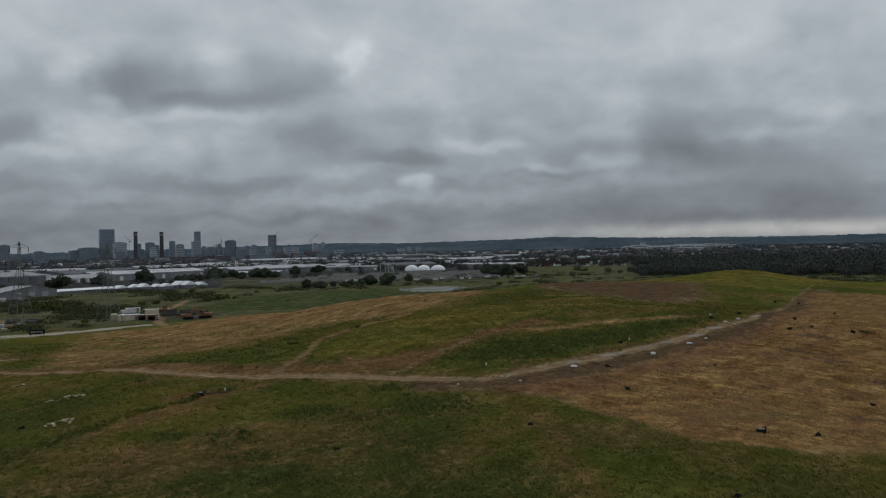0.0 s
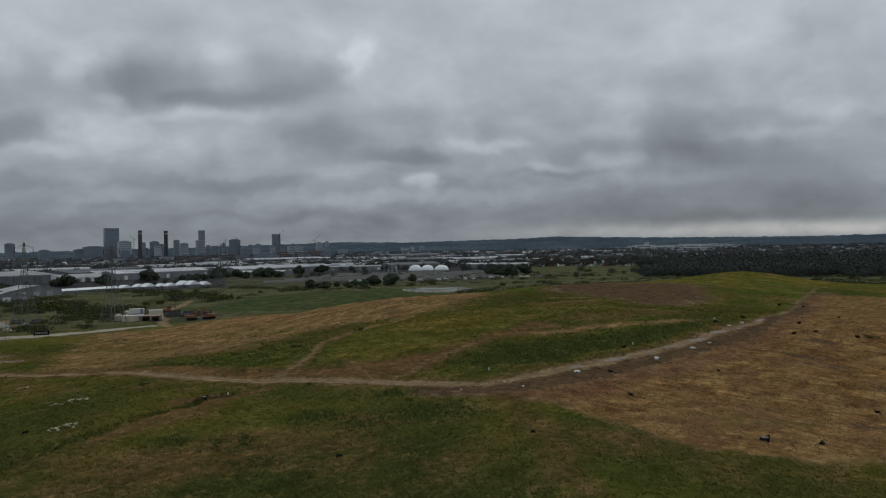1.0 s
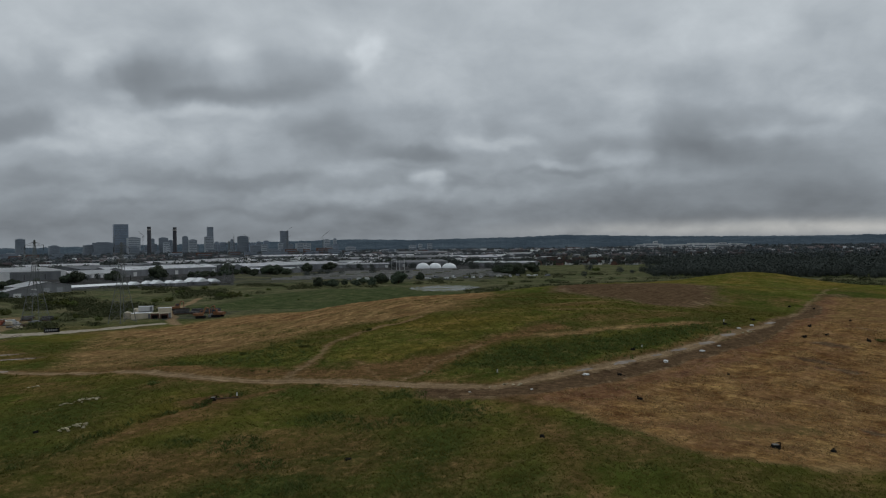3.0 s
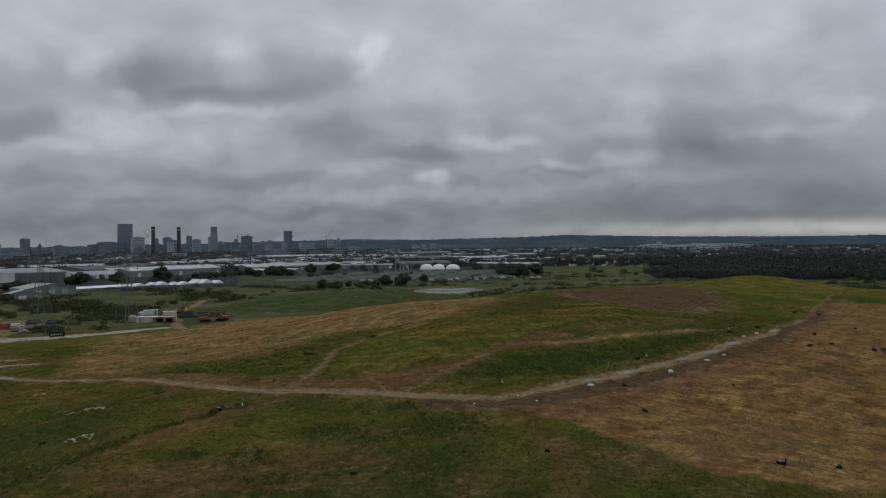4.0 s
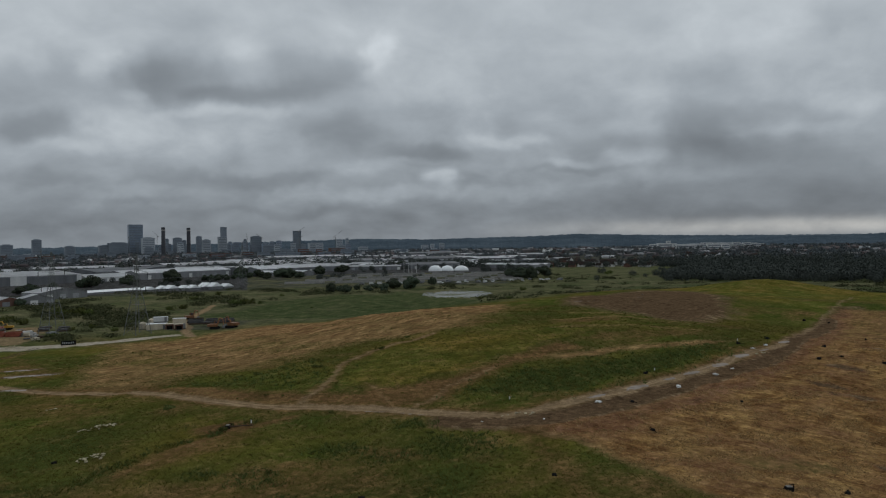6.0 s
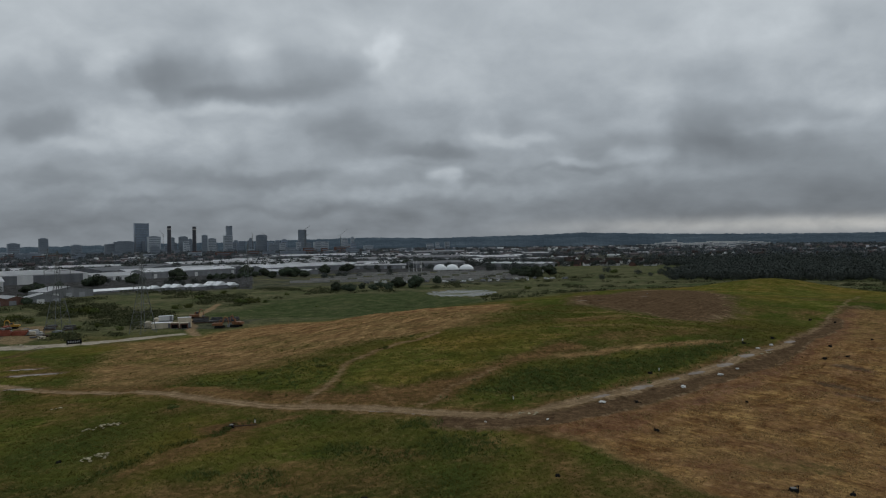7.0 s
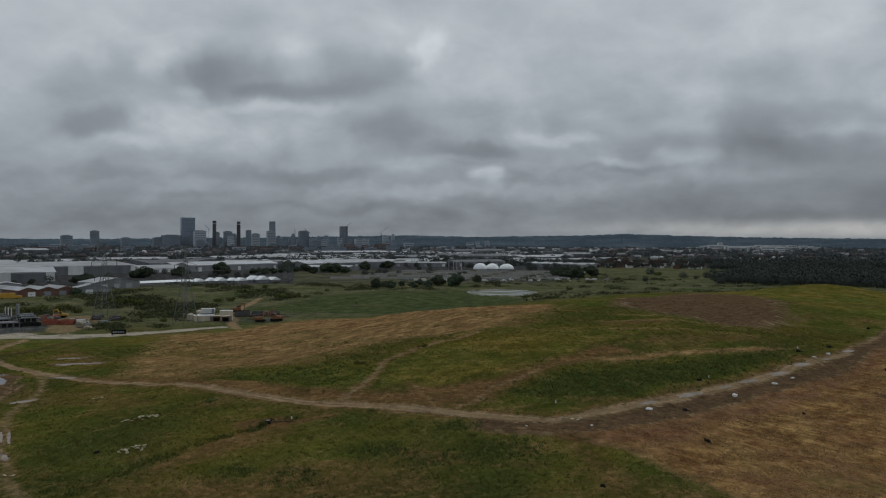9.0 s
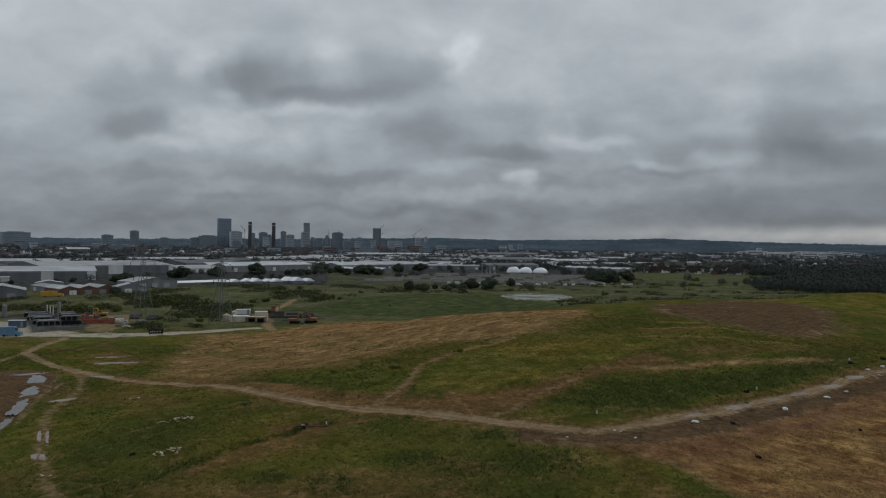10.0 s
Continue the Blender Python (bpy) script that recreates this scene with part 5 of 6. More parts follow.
WELLS = [(37.2, 82.6, 1.15, 1), (44.4, 83.5, 0.8, 0), (48.5, 125.6, 0.8, 0), (63.7, 104.1, 0.8, 0), (75.4, 178.5, 1.1, 0), (65.8, 172, 1.0, 0), (112, 236, 1.3, 0), (118, 232, 0.9, 0),
         (76.6, 155, 0.9, 0), (82, 156, 0.8, 0), (83.7, 166.8, 0.9, 0), (99, 177, 0.9, 0), (88.8, 151.8, 1.1, 0), (28.4, 109, 0.9, 0), (28.8, 124, 0.8, 0), (-13.2, 84.2, 0.9, 0), (24.8, 59.8, 0.8, 0),
         (10.5, 87.4, 0.9, 0), (35.8, 142.5, 1.0, 0), (-61.6, 101, 0.8, 0), (-40.3, 114.8, 1.1, 1), (81, 326, 1.2, 1)]
for i, (x, y, s, p) in enumerate(WELLS):
    wellhead(x, y, 37 * i, s, bool(p))


def marker_post(x, y, i):
    t = thing("marker_post", x, y, land_at(x, y), 20 * i, "short white plastic marker post in the grass", "post", "white marker posts")
    part("stake", tube(bmesh.new(), (0, 0, -0.2), (0, 0, 0.75), 0.035), MAT_BARK, t)
    bm = tube(bmesh.new(), (0, 0, 0.3), (0, 0, 0.85), 0.12, 0.10, 12)
    part("sleeve", bm, MAT_SACK, t)
    part("cap", tube(bmesh.new(), (0, 0, 0.85), (0, 0, 0.9), 0.125, 0.08, 12), MAT_BLACK, t)


for i, (x, y) in enumerate([(-36.7, 116), (7.2, 124), (38, 143.8), (66.5, 174.5)]):
    marker_post(x, y, i)


def lump_mesh(name, seed, rough=0.25, flat=1.0):
    rng = np.random.RandomState(seed)
    bm = bmesh.new()
    bmesh.ops.create_icosphere(bm, subdivisions=2, radius=1.0)
    for v in bm.verts:
        p = v.co * 1.7
        k = 1.0 + rough * noise.noise(p + Vector((seed, 0, 0))) * 2 + rng.uniform(-0.05, 0.05)
        v.co = Vector((v.co.x * k, v.co.y * k, max(v.co.z * k * flat, -0.25)))
    me = bpy.data.meshes.new(name)
    bm.to_mesh(me)
    bm.free()
    return me


SACK_MESHES = [lump_mesh("sack", 5 + i, 0.3, 0.55) for i in range(3)]
for i, (x, y, w) in enumerate([(22.6, 122.6, 0.85), (40, 134.4, 1.0), (50.2, 143.5, 0.8), (55.3, 148, 0.65), (71.6, 170.2, 0.9), (67, 166.6, 0.6), (12, 112.6, 0.4), (2, 112, 0.35)]):
    me = SACK_MESHES[i % 3]
    if not me.materials:
        me.materials.append(MAT_SACK)
    ob = new("bulk_bag", me)
    ob.matrix_basis = pose(x, y, land_at(x, y) + 0.05, 0, 0, 70 * i)
    ob.scale = (w * 0.70, w * 0.45, w * 0.5)
    tagged(ob, "slumped white woven bulk bag lying beside the muddy track", "bag", "white bags along the track")

STONE_MESHES = [lump_mesh("stone", 15 + i, 0.35, 0.7) for i in range(4)]
for me in STONE_MESHES:
    me.materials.append(MAT_RUBBLE)


def rubble_heap(x, y, rx, ry, count, turn, seed):
    rng = np.random.RandomState(seed)
    t = thing("rubble_heap", x, y, land_at(x, y), turn, "scattered heap of pale broken concrete on the grass", "rubble", "pale rubble heaps")
    for k in range(count):
        a, r = rng.uniform(0, 2 * math.pi), math.sqrt(rng.rand())
        ob = new("stone", STONE_MESHES[k % 4])
        ob.parent = t
        px, py = rx * r * math.cos(a), ry * r * math.sin(a)
        c, s = math.cos(radians(turn)), math.sin(radians(turn))
        dz = land_at(x + c * px - s * py, y + s * px + c * py) - land_at(x, y)
        ob.matrix_basis = pose(px, py, dz + 0.08 + 0.5 * max(0.0, 1 - r * r) * rng.uniform(0.3, 1.0) * min(1.0, count / 15), rng.uniform(-20, 20), rng.uniform(-20, 20), rng.uniform(0, 360))
        w = rng.uniform(0.09, 0.24)
        ob.scale = (w * 1.5, w, w * 0.8)


rubble_heap(-63.4, 118.1, 2.3, 1.5, 22, 25, 1)
rubble_heap(-66.4, 117, 1.1, 0.6, 5, 25, 2)
rubble_heap(-56.3, 101.6, 2.1, 1.7, 26, 25, 3)
rubble_heap(-83, 135.7, 1.2, 0.6, 7, 15, 4)
rubble_heap(8, 115.5, 3.2, 0.8, 9, 10, 5)
rubble_heap(-155, 233.5, 3.6, 1.5, 22, 10, 6)
rubble_heap(-70.5, 93.5, 1.4, 0.9, 3, 10, 7)
rubble_heap(66, 160, 2.2, 0.5, 6, 40, 8)

pole = thing("timber_pole", -38.8, 114.9, land_at(-38.8, 114.9) + 0.12, 12, "pale weathered timber pole lying in the grass", "pole")
part("shaft", tube(bmesh.new(), (-2.2, 0, 0), (2.6, 0, 0.02), 0.11, 0.08), MAT_BARK, pole)

for i, (x, y, w, h) in enumerate([(-56, 128.6, 3.4, 0.8), (-22.3, 175, 3.0, 1.0), (-34.5, 158.9, 3.2, 0.8), (-28.1, 95.9, 1.6, 0.5), (-24.2, 120.5, 1.2, 0.5), (-6.2, 109.1, 1.6, 0.5), (-39.4, 133.8, 1.2, 0.4),
                                  (-35.8, 132.7, 1.0, 0.4), (-41, 113.8, 2.2, 0.7), (92, 152, 4.0, 0.6), (37, 144.4, 1.6, 0.7), (-16.5, 190, 1.8, 0.5), (-48, 158, 3.0, 0.6), (-52, 156, 2.4, 0.5)]):
    plant_bush(x, y, w, h, i, "low dark weed clump in the grass", "weed_clump", "weed clumps on the hill")

# two dark gas pipes lying across the grass
for k, off in enumerate((0.0, 1.6)):
    pts = [(-148.4 + off, 234), (-147.6 + off, 212), (-146.6 + 1.6 * off, 190), (-145.2 + 2 * off, 168), (-144 + 2 * off, 150)]
    cu = bpy.data.curves.new("gas_pipe", "CURVE")
    cu.dimensions, cu.bevel_depth, cu.bevel_resolution = "3D", 0.06, 2
    sp = cu.splines.new("POLY")
    fine = [(x0 + (x1 - x0) * f / 6, y0 + (y1 - y0) * f / 6) for (x0, y0), (x1, y1) in zip(pts, pts[1:]) for f in range(6)] + [pts[-1]]
    sp.points.add(len(fine) - 1)
    for p, (x, y) in zip(sp.points, fine):
        p.co = (x, y, land_at(x, y) + 0.14, 1)
    cu.materials.append(MAT_BARK)
    tagged(new("gas_pipe", cu), "long thin dark brown pipe lying across the grass", "pipe", "gas pipes on the grass")

# ---- grass, too many to count ----


def tufts(name, label, count, keep, mat, seed, height, r0=58, r1=330):
    """Scattered tufts of blades; keep tells from the zones how likely one grows."""
    rng = np.random.RandomState(seed)
    m = count * (12 if r1 < 200 else 4)
    a = np.radians(rng.uniform(-46, 42, m))
    r = r0 * (r1 / r0) ** rng.uniform(0, 1, m)
    x, y = r * np.sin(a), r * np.cos(a)
    ok = rng.rand(len(x)) < keep(x, y)
    x, y, r = x[ok][:count], y[ok][:count], r[ok][:count]
    n, k = len(x), 5
    z = land(x, y)
    w = np.repeat(np.clip(r / 110, 0.8, 2.4), k)
    px, py, pz = (np.repeat(v, k) for v in (x, y, z))
    t = rng.uniform(0, 2 * math.pi, n * k)
    px, py = px + np.cos(t) * 0.22 * w, py + np.sin(t) * 0.22 * w
    h = height * rng.uniform(0.5, 1.25, n * k) * np.sqrt(w)
    lean = rng.normal(size=(n * k, 2)) * 0.9 * h[:, None]
    b = 0.07 * w
    t2 = rng.uniform(0, math.pi, n * k)
    v = np.stack([np.stack([px - np.cos(t2) * b, py - np.sin(t2) * b, pz - 0.1], -1), np.stack([px + np.cos(t2) * b, py + np.sin(t2) * b, pz - 0.1], -1),
                  np.stack([px + lean[:, 0], py + lean[:, 1], pz + h], -1)], 1).reshape(-1, 3)
    me = mesh_of(name, v, np.arange(n * k * 3).reshape(-1, 3))
    me.materials.append(mat)
    tagged(new(name, me), label, "grass", kind="stuff")


def on_grass(x, y):
    dry, lush_dim, road, wet, pale, town, mead = zones(x, y)
    return np.clip(1.1 - dry * 1.1 - road * 2 - pale * 2 - wet * 1.6 - soils(x, y)[0] * 1.15, 0, 1) * (0.55 + 0.45 * lush_dim)


def on_straw(x, y):
    dry, lush_dim, road, wet, pale, town, mead = zones(x, y)
    rows = wave(x * 0.5 + y * 0.3, y - x * 0.5, 6, 95) + 0.7 * wave(x, y, 13, 96)
    return np.clip(dry * 1.2 - road * 2 - pale * 2 - wet * 1.4, 0, 1) * (0.12 + 0.88 * (rows > 0.1))


def on_rank(x, y):
    xx, yy = x + 2 * wave(x, y, 9, 3), y
    return np.maximum(area_mask(xx, yy, RANK_BANK, 10), 0.5 * area_mask(xx, yy, GREEN_STRIP, 4)) * (0.4 + 0.6 * (wave(x, y, 5, 14) > 0))


tufts("grass_tufts", "rough green and olive grass tufts", 76000, on_grass, MAT_TUFT, 71, 0.13, 58, 250)
tufts("straw_tufts", "dry straw-coloured grass tufts", 42000, on_straw, MAT_STRAW, 72, 0.12, 58, 200)
def on_spots(x, y):
    dry, lush_dim, road, wet, pale, town, mead = zones(x, y)
    return ((wave(x, y, 11, 91) + wave(x, y, 4.5, 92) > 0.55) * 1.0) * np.clip(1 - dry - road * 2 - wet * 2 - soils(x, y)[0], 0, 1)


def on_scarp(x, y):
    m = line_mask(x + 1.2 * wave(x, y, 7, 12), y, SCARP, 0.7, 2.4) * np.clip(0.35 + wave(x, y, 6, 13), 0.05, 1)
    for px, py, s in ((-29, 94, 3.5), (-38, 96, 2.2), (-19, 103, 4), (-2, 102, 6), (-19, 77, 3), (-12, 99, 3), (-54.6, 121, 2.5), (-9, 113, 3), (-24, 86, 2.5)):
        m = np.maximum(m, np.clip(1.6 - np.hypot((x - px) / s, (y - py) / (s * 0.7)), 0, 1) * 0.6)
    return m


tufts("scarp_weeds", "dark weeds along a low bank and in damp hollows", 5500, on_scarp, MAT_WEED, 75, 0.42, 70, 130)
tufts("weed_patches", "darker weed patches in the rough grass", 3600, on_spots, MAT_WEED, 74, 0.15, 58, 170)
tufts("rank_weeds", "rank dark green weeds on the bank", 2600, on_rank, MAT_WEED, 73, 0.40, 110, 190)


def plain_scrub():
    """Low dark scrub and hedges over the plain, past counting."""
    rng = np.random.RandomState(44)
    n = 15000
    r = 262 * (780 / 262) ** rng.uniform(0, 1, n)
    u = rng.uniform(-0.95, 0.66, n)
    x, y = u * r / np.hypot(1, u), r / np.hypot(1, u)
    dry, lush_dim, road, wet, pale, town, mead = zones(x, y)
    east = x > 0.02 * y
    field = np.where(east, wave(0.22 * x + 0.1 * y, y, 34, 53) + 0.5 * wave(x, y, 16, 54) - 0.12, wave(x * 0.6, y * 0.45, 34, 51) + 0.5 * wave(x, y, 14, 52))
    field = field + 0.45 * ((x < -134) & (x > -160) & (y < 300)) + 0.2 * ((x < -150) & (x > -260) & (y > 292) & (y < 360))
    grow = (field > 0.16) & (east | (r < 590)) & (road + pale + wet < 0.2) & (dry < 0.3) & (land(x, y) < 3.2)
    grow &= (np.hypot((x + 7) / 33, (y - 474) / 44) > 1) & (y > np.where((x < -134) & (x > -160), 246, 268))
    grow &= ~((y < 300) & (x > -105)) & ~((np.abs(x + 114) < 24) & (np.abs(y - 298) < 32)) & ~((x < -158) & (y < 292))
    grow &= area_mask(x, y, RANK_PLAIN, 20) < 0.25 + 0.2 * (x > -70)
    cv, cf, base = [], [], 0
    gx, gy = x[grow], y[grow]
    for px, py, z in zip(gx, gy, land(gx, gy)):
        h = rng.uniform(0.6, 2.2) * (1.0 if py < 330 else 1.25)
        w = h * rng.uniform(0.9, 1.8)
        c = np.array([(px, py, z + h * 0.4), (px + w * 0.7, py + 0.2 * w, z + h * 0.3), (px - w * 0.6, py - 0.1 * w, z + h * 0.3)])
        q = np.array([(w, w, h * 0.6), (w * 0.8, w * 0.8, h * 0.45), (w * 0.8, w * 0.8, h * 0.45)])
        v, f = leaf_cloud(rng, c, q, 56, h * 0.20)
        cv.append(v)
        cf.append(f + base)
        base += len(v)
    me = mesh_of("scrub", np.concatenate(cv), np.concatenate(cf))
    me.materials.append(MAT_SCRUB)
    tagged(new("plain_scrub", me), "low dark green scrub and brambles over the plain", "scrub", kind="stuff")


plain_scrub()

# ---- sign, cabins and plant by the concrete road ----

sign = thing("sign_board", -139.3, 238.5, land_at(-139.3, 238.5), 27, "long dark site sign board with a row of pale letters", "sign")
part("panel", boxed(-2.4, -0.06, 0.5, 2.4, 0.06, 2.0, bevel=0.02), MAT_BLACK, sign)
for px in (-2.0, 2.0):
    part("post", boxed(px - 0.08, 0.06, -0.4, px + 0.08, 0.2, 2.1), MAT_STEEL, sign)
for k in range(7):
    part("letter_bar", boxed(-1.9 + k * 0.55, -0.085, 1.0, -1.58 + k * 0.55, -0.06, 1.62), MAT_ROOFDK, sign, "pale unreadable letter")


def cabin(x, y, turn, length, wide, h, mat, label, z=0.0, name="site_cabin", windows=2):
    t = thing(name, x, y, land_at(x, y) + z, turn, label, "cabin" if "cabin" in name else "container", "site cabins and containers")
    part("body", boxed(-length / 2, -wide / 2, 0.12, length / 2, wide / 2, h, bevel=0.05), mat, t)
    part("roof", boxed(-length / 2 - 0.06, -wide / 2 - 0.06, h, length / 2 + 0.06, wide / 2 + 0.06, h + 0.1), MAT_ROOF, t)
    part("skid", boxed(-length / 2 + 0.1, -wide / 2 + 0.15, -0.15, length / 2 - 0.1, wide / 2 - 0.15, 0.12), MAT_STEEL, t)
    for k in range(windows):
        cx = -length / 2 + (k + 0.75) * length / (windows + 0.6)
        w = part("window", boxed(cx - 0.4, -wide / 2 - 0.05, 1.2, cx + 0.4, -wide / 2 + 0.02, 2.0), MAT_STEEL, t)
        part("pane", boxed(cx - 0.33, -wide / 2 - 0.07, 1.27, cx + 0.33, -wide / 2 - 0.05, 1.93), MAT_GLASS, w)
    d = part("door", boxed(length / 2 - 1.3, -wide / 2 - 0.05, 0.14, length / 2 - 0.4, -wide / 2 + 0.02, 2.15), MAT_CLAD, t)
    part("handle", boxed(length / 2 - 1.2, -wide / 2 - 0.1, 1.0, length / 2 - 1.15, -wide / 2 - 0.05, 1.2), MAT_STEEL, d)
    return t


cabin(-127.5, 281.5, 20, 7.6, 2.8, 2.5, MAT_CABIN, "cream site cabin in a row of stores", windows=0)
cabin(-129.0, 286.6, 20, 7.2, 2.8, 2.6, MAT_CABIN, "long white site cabin behind another", windows=0)
cabin(-128.0, 286.8, 20, 5.6, 2.5, 2.0, MAT_WHITE, "white cabin stacked on top of another", z=2.95, windows=0)
cabin(-119.6, 285.6, 20, 5.2, 2.6, 4.2, MAT_CABIN, "tall cream store behind the small steel stores", windows=0)


def open_store(x, y, turn, wide, deep, h, mat, label):
    """A small steel store with an open front."""
    t = thing("steel_container", x, y, land_at(x, y), turn, label, "container", "site cabins and containers")
    part("back_wall", boxed(-wide / 2, deep / 2 - 0.1, 0, wide / 2, deep / 2, h), mat, t)
    for x0 in (-wide / 2, wide / 2 - 0.25):
        part("side_wall", boxed(x0, -deep / 2, 0, x0 + 0.25, deep / 2 - 0.1, h), mat, t)
    part("roof", boxed(-wide / 2 - 0.08, -deep / 2 - 0.1, h, wide / 2 + 0.08, deep / 2 + 0.05, h + 0.18), MAT_CABIN, t)
    part("floor_plate", boxed(-wide / 2 + 0.25, -deep / 2, -0.1, wide / 2 - 0.25, deep / 2 - 0.1, 0.1), MAT_STEEL, t)
    part("lintel", boxed(-wide / 2 + 0.25, -deep / 2, h - 0.5, wide / 2 - 0.25, -deep / 2 + 0.1, h), mat, t)
    # black block added inside for the shade of the opening, not known goods
    part("load", boxed(-wide / 2 + 0.5, -0.2, 0.1, wide / 2 - 0.5, deep / 2 - 0.2, h * 0.6, bevel=0.1), MAT_BLACK, t, "black block added to darken the open front")


open_store(-121.4, 280, 20, 3.0, 2.4, 2.3, MAT_BRICK, "small brown steel store with an open dark front")
open_store(-118, 281.2, 20, 3.0, 2.4, 2.3, MAT_BRICK, "small brown steel store with an open dark front")
cabin(-199, 244, 20, 5.5, 2.5, 2.6, MAT_BLUE, "dark blue steel shipping container", name="steel_container", windows=0)


def bulk_tank(x, y, r, h, mat, label, name="silo"):
    t = thing(name, x, y, land_at(x, y), 0, label, "tank", "tanks and silos")
    part("shell", tube(bmesh.new(), (0, 0, 0.3), (0, 0, h), r, sides=20), mat, t)
    part("cone_top", tube(bmesh.new(), (0, 0, h), (0, 0, h + r * 0.4), r, r * 0.2, 20), mat, t)
    for a in range(4):
        c, s = math.cos(a * math.pi / 2 + 0.7) * r * 0.8, math.sin(a * math.pi / 2 + 0.7) * r * 0.8
        part("leg", boxed(c - 0.1, s - 0.1, -0.2, c + 0.1, s + 0.1, 0.4), MAT_STEEL, t)
    bm = bmesh.new()
    for k in range(int(h / 0.5)):
        bar(bm, (-0.25, -r - 0.12, 0.4 + k * 0.5), (0.25, -r - 0.12, 0.4 + k * 0.5), 0.06)
    for sx in (-0.25, 0.25):
        bar(bm, (sx, -r - 0.12, 0), (sx, -r - 0.12, h), 0.07)
    part("ladder", bm, MAT_STEEL, t)


bulk_tank(-135.2, 285.8, 1.6, 2.6, MAT_CABIN, "squat white water tank beside the cabins", "water_tank")
bulk_tank(-133.2, 289.4, 1.3, 3.8, MAT_CABIN, "white water tank beside the cabins", "water_tank")
bulk_tank(-209, 280, 0.65, 6.4, MAT_CLAD, "tall grey steel silo in the compound")
bulk_tank(-230, 274, 0.9, 5.2, MAT_CLAD, "tall grey steel silo in the compound")
for k in range(3):
    bulk_tank(-224 + 3 * k, 292 - 2 * k, 0.2, 4.0, MAT_WHITE, "slim white exhaust stack in the compound", "exhaust_stack")


def generator(x, y, turn, length, mat, label):
    t = thing("generator_unit", x, y, land_at(x, y), turn, label, "generator", "generator units in the compound")
    t.scale = (1, 1, 0.8 + 0.1 * math.sin(x * 7))
    part("housing", boxed(-length / 2, -1.3, 0.2, length / 2, 1.3, 2.3, bevel=0.06), mat, t)
    part("plinth", boxed(-length / 2 - 0.2, -1.5, -0.3, length / 2 + 0.2, 1.5, 0.2), MAT_CONC, t)
    for k in range(int(length / 2)):
        cx = -length / 2 + 1 + 2 * k
        part("louvre", boxed(cx - 0.7, -1.36, 0.7, cx + 0.7, -1.28, 2.3), MAT_BLACK, t)
    part("radiator", boxed(-length / 2 + 0.5, -1.0, 2.3, length / 2 - 0.5, 1.0, 2.7, bevel=0.05), MAT_CLAD if mat is not MAT_BLACK else MAT_BLACK, t)
    part("flue", tube(bmesh.new(), (length / 2 - 1, 0, 2.3), (length / 2 - 1, 0, 3.9), 0.2), MAT_STEEL, t)


for k in range(6):
    generator(-219 + 5.8 * k, 279 - 6.0 * k, 38 + (3, -5, 0, 6, -2, 4)[k], (9.5, 8, 10, 7, 9, 8)[k], MAT_DKGREY, "dark grey generator housing with louvred sides")
for k in range(3):
    generator(-207 + 6.2 * k, 282 - 7.4 * k, 38, 6.5, MAT_DKGREY if k else MAT_CLAD, "dark grey generator housing with louvred sides" if k else "pale grey generator housing with louvred sides")
generator(-184, 254, 20, 6.5, MAT_BLACK, "black generator housing with louvred sides")


def fence(x0, y0, x1, y1, h=2.2):
    n = max(2, int(math.hypot(x1 - x0, y1 - y0) / 3))
    turn = math.degrees(math.atan2(y1 - y0, x1 - x0))
    ln = math.hypot(x1 - x0, y1 - y0)
    t = thing("palisade_fence", x0, y0, land_at(x0, y0), turn, "grey steel palisade fence round the compound", "fence", "compound fences")
    for k in range(n + 1):
        part("post", boxed(k * ln / n - 0.06, -0.06, -0.4, k * ln / n + 0.06, 0.06, h), MAT_STEEL, t)
    for z in (0.4, h - 0.3):
        part("rail", boxed(0, -0.03, z, ln, 0.03, z + 0.08), MAT_STEEL, t)
    bm = bmesh.new()
    for k in range(int(ln / 0.3)):
        box(bm, k * 0.3 + 0.05, -0.07, 0.1, k * 0.3 + 0.17, -0.04, h)
    tagged(part("pales", bm, MAT_STEEL, t), kind="stuff")


fence(-230, 287, -211, 265)
fence(-211, 265, -185, 234.5)
fence(-185, 234.5, -173.5, 247)


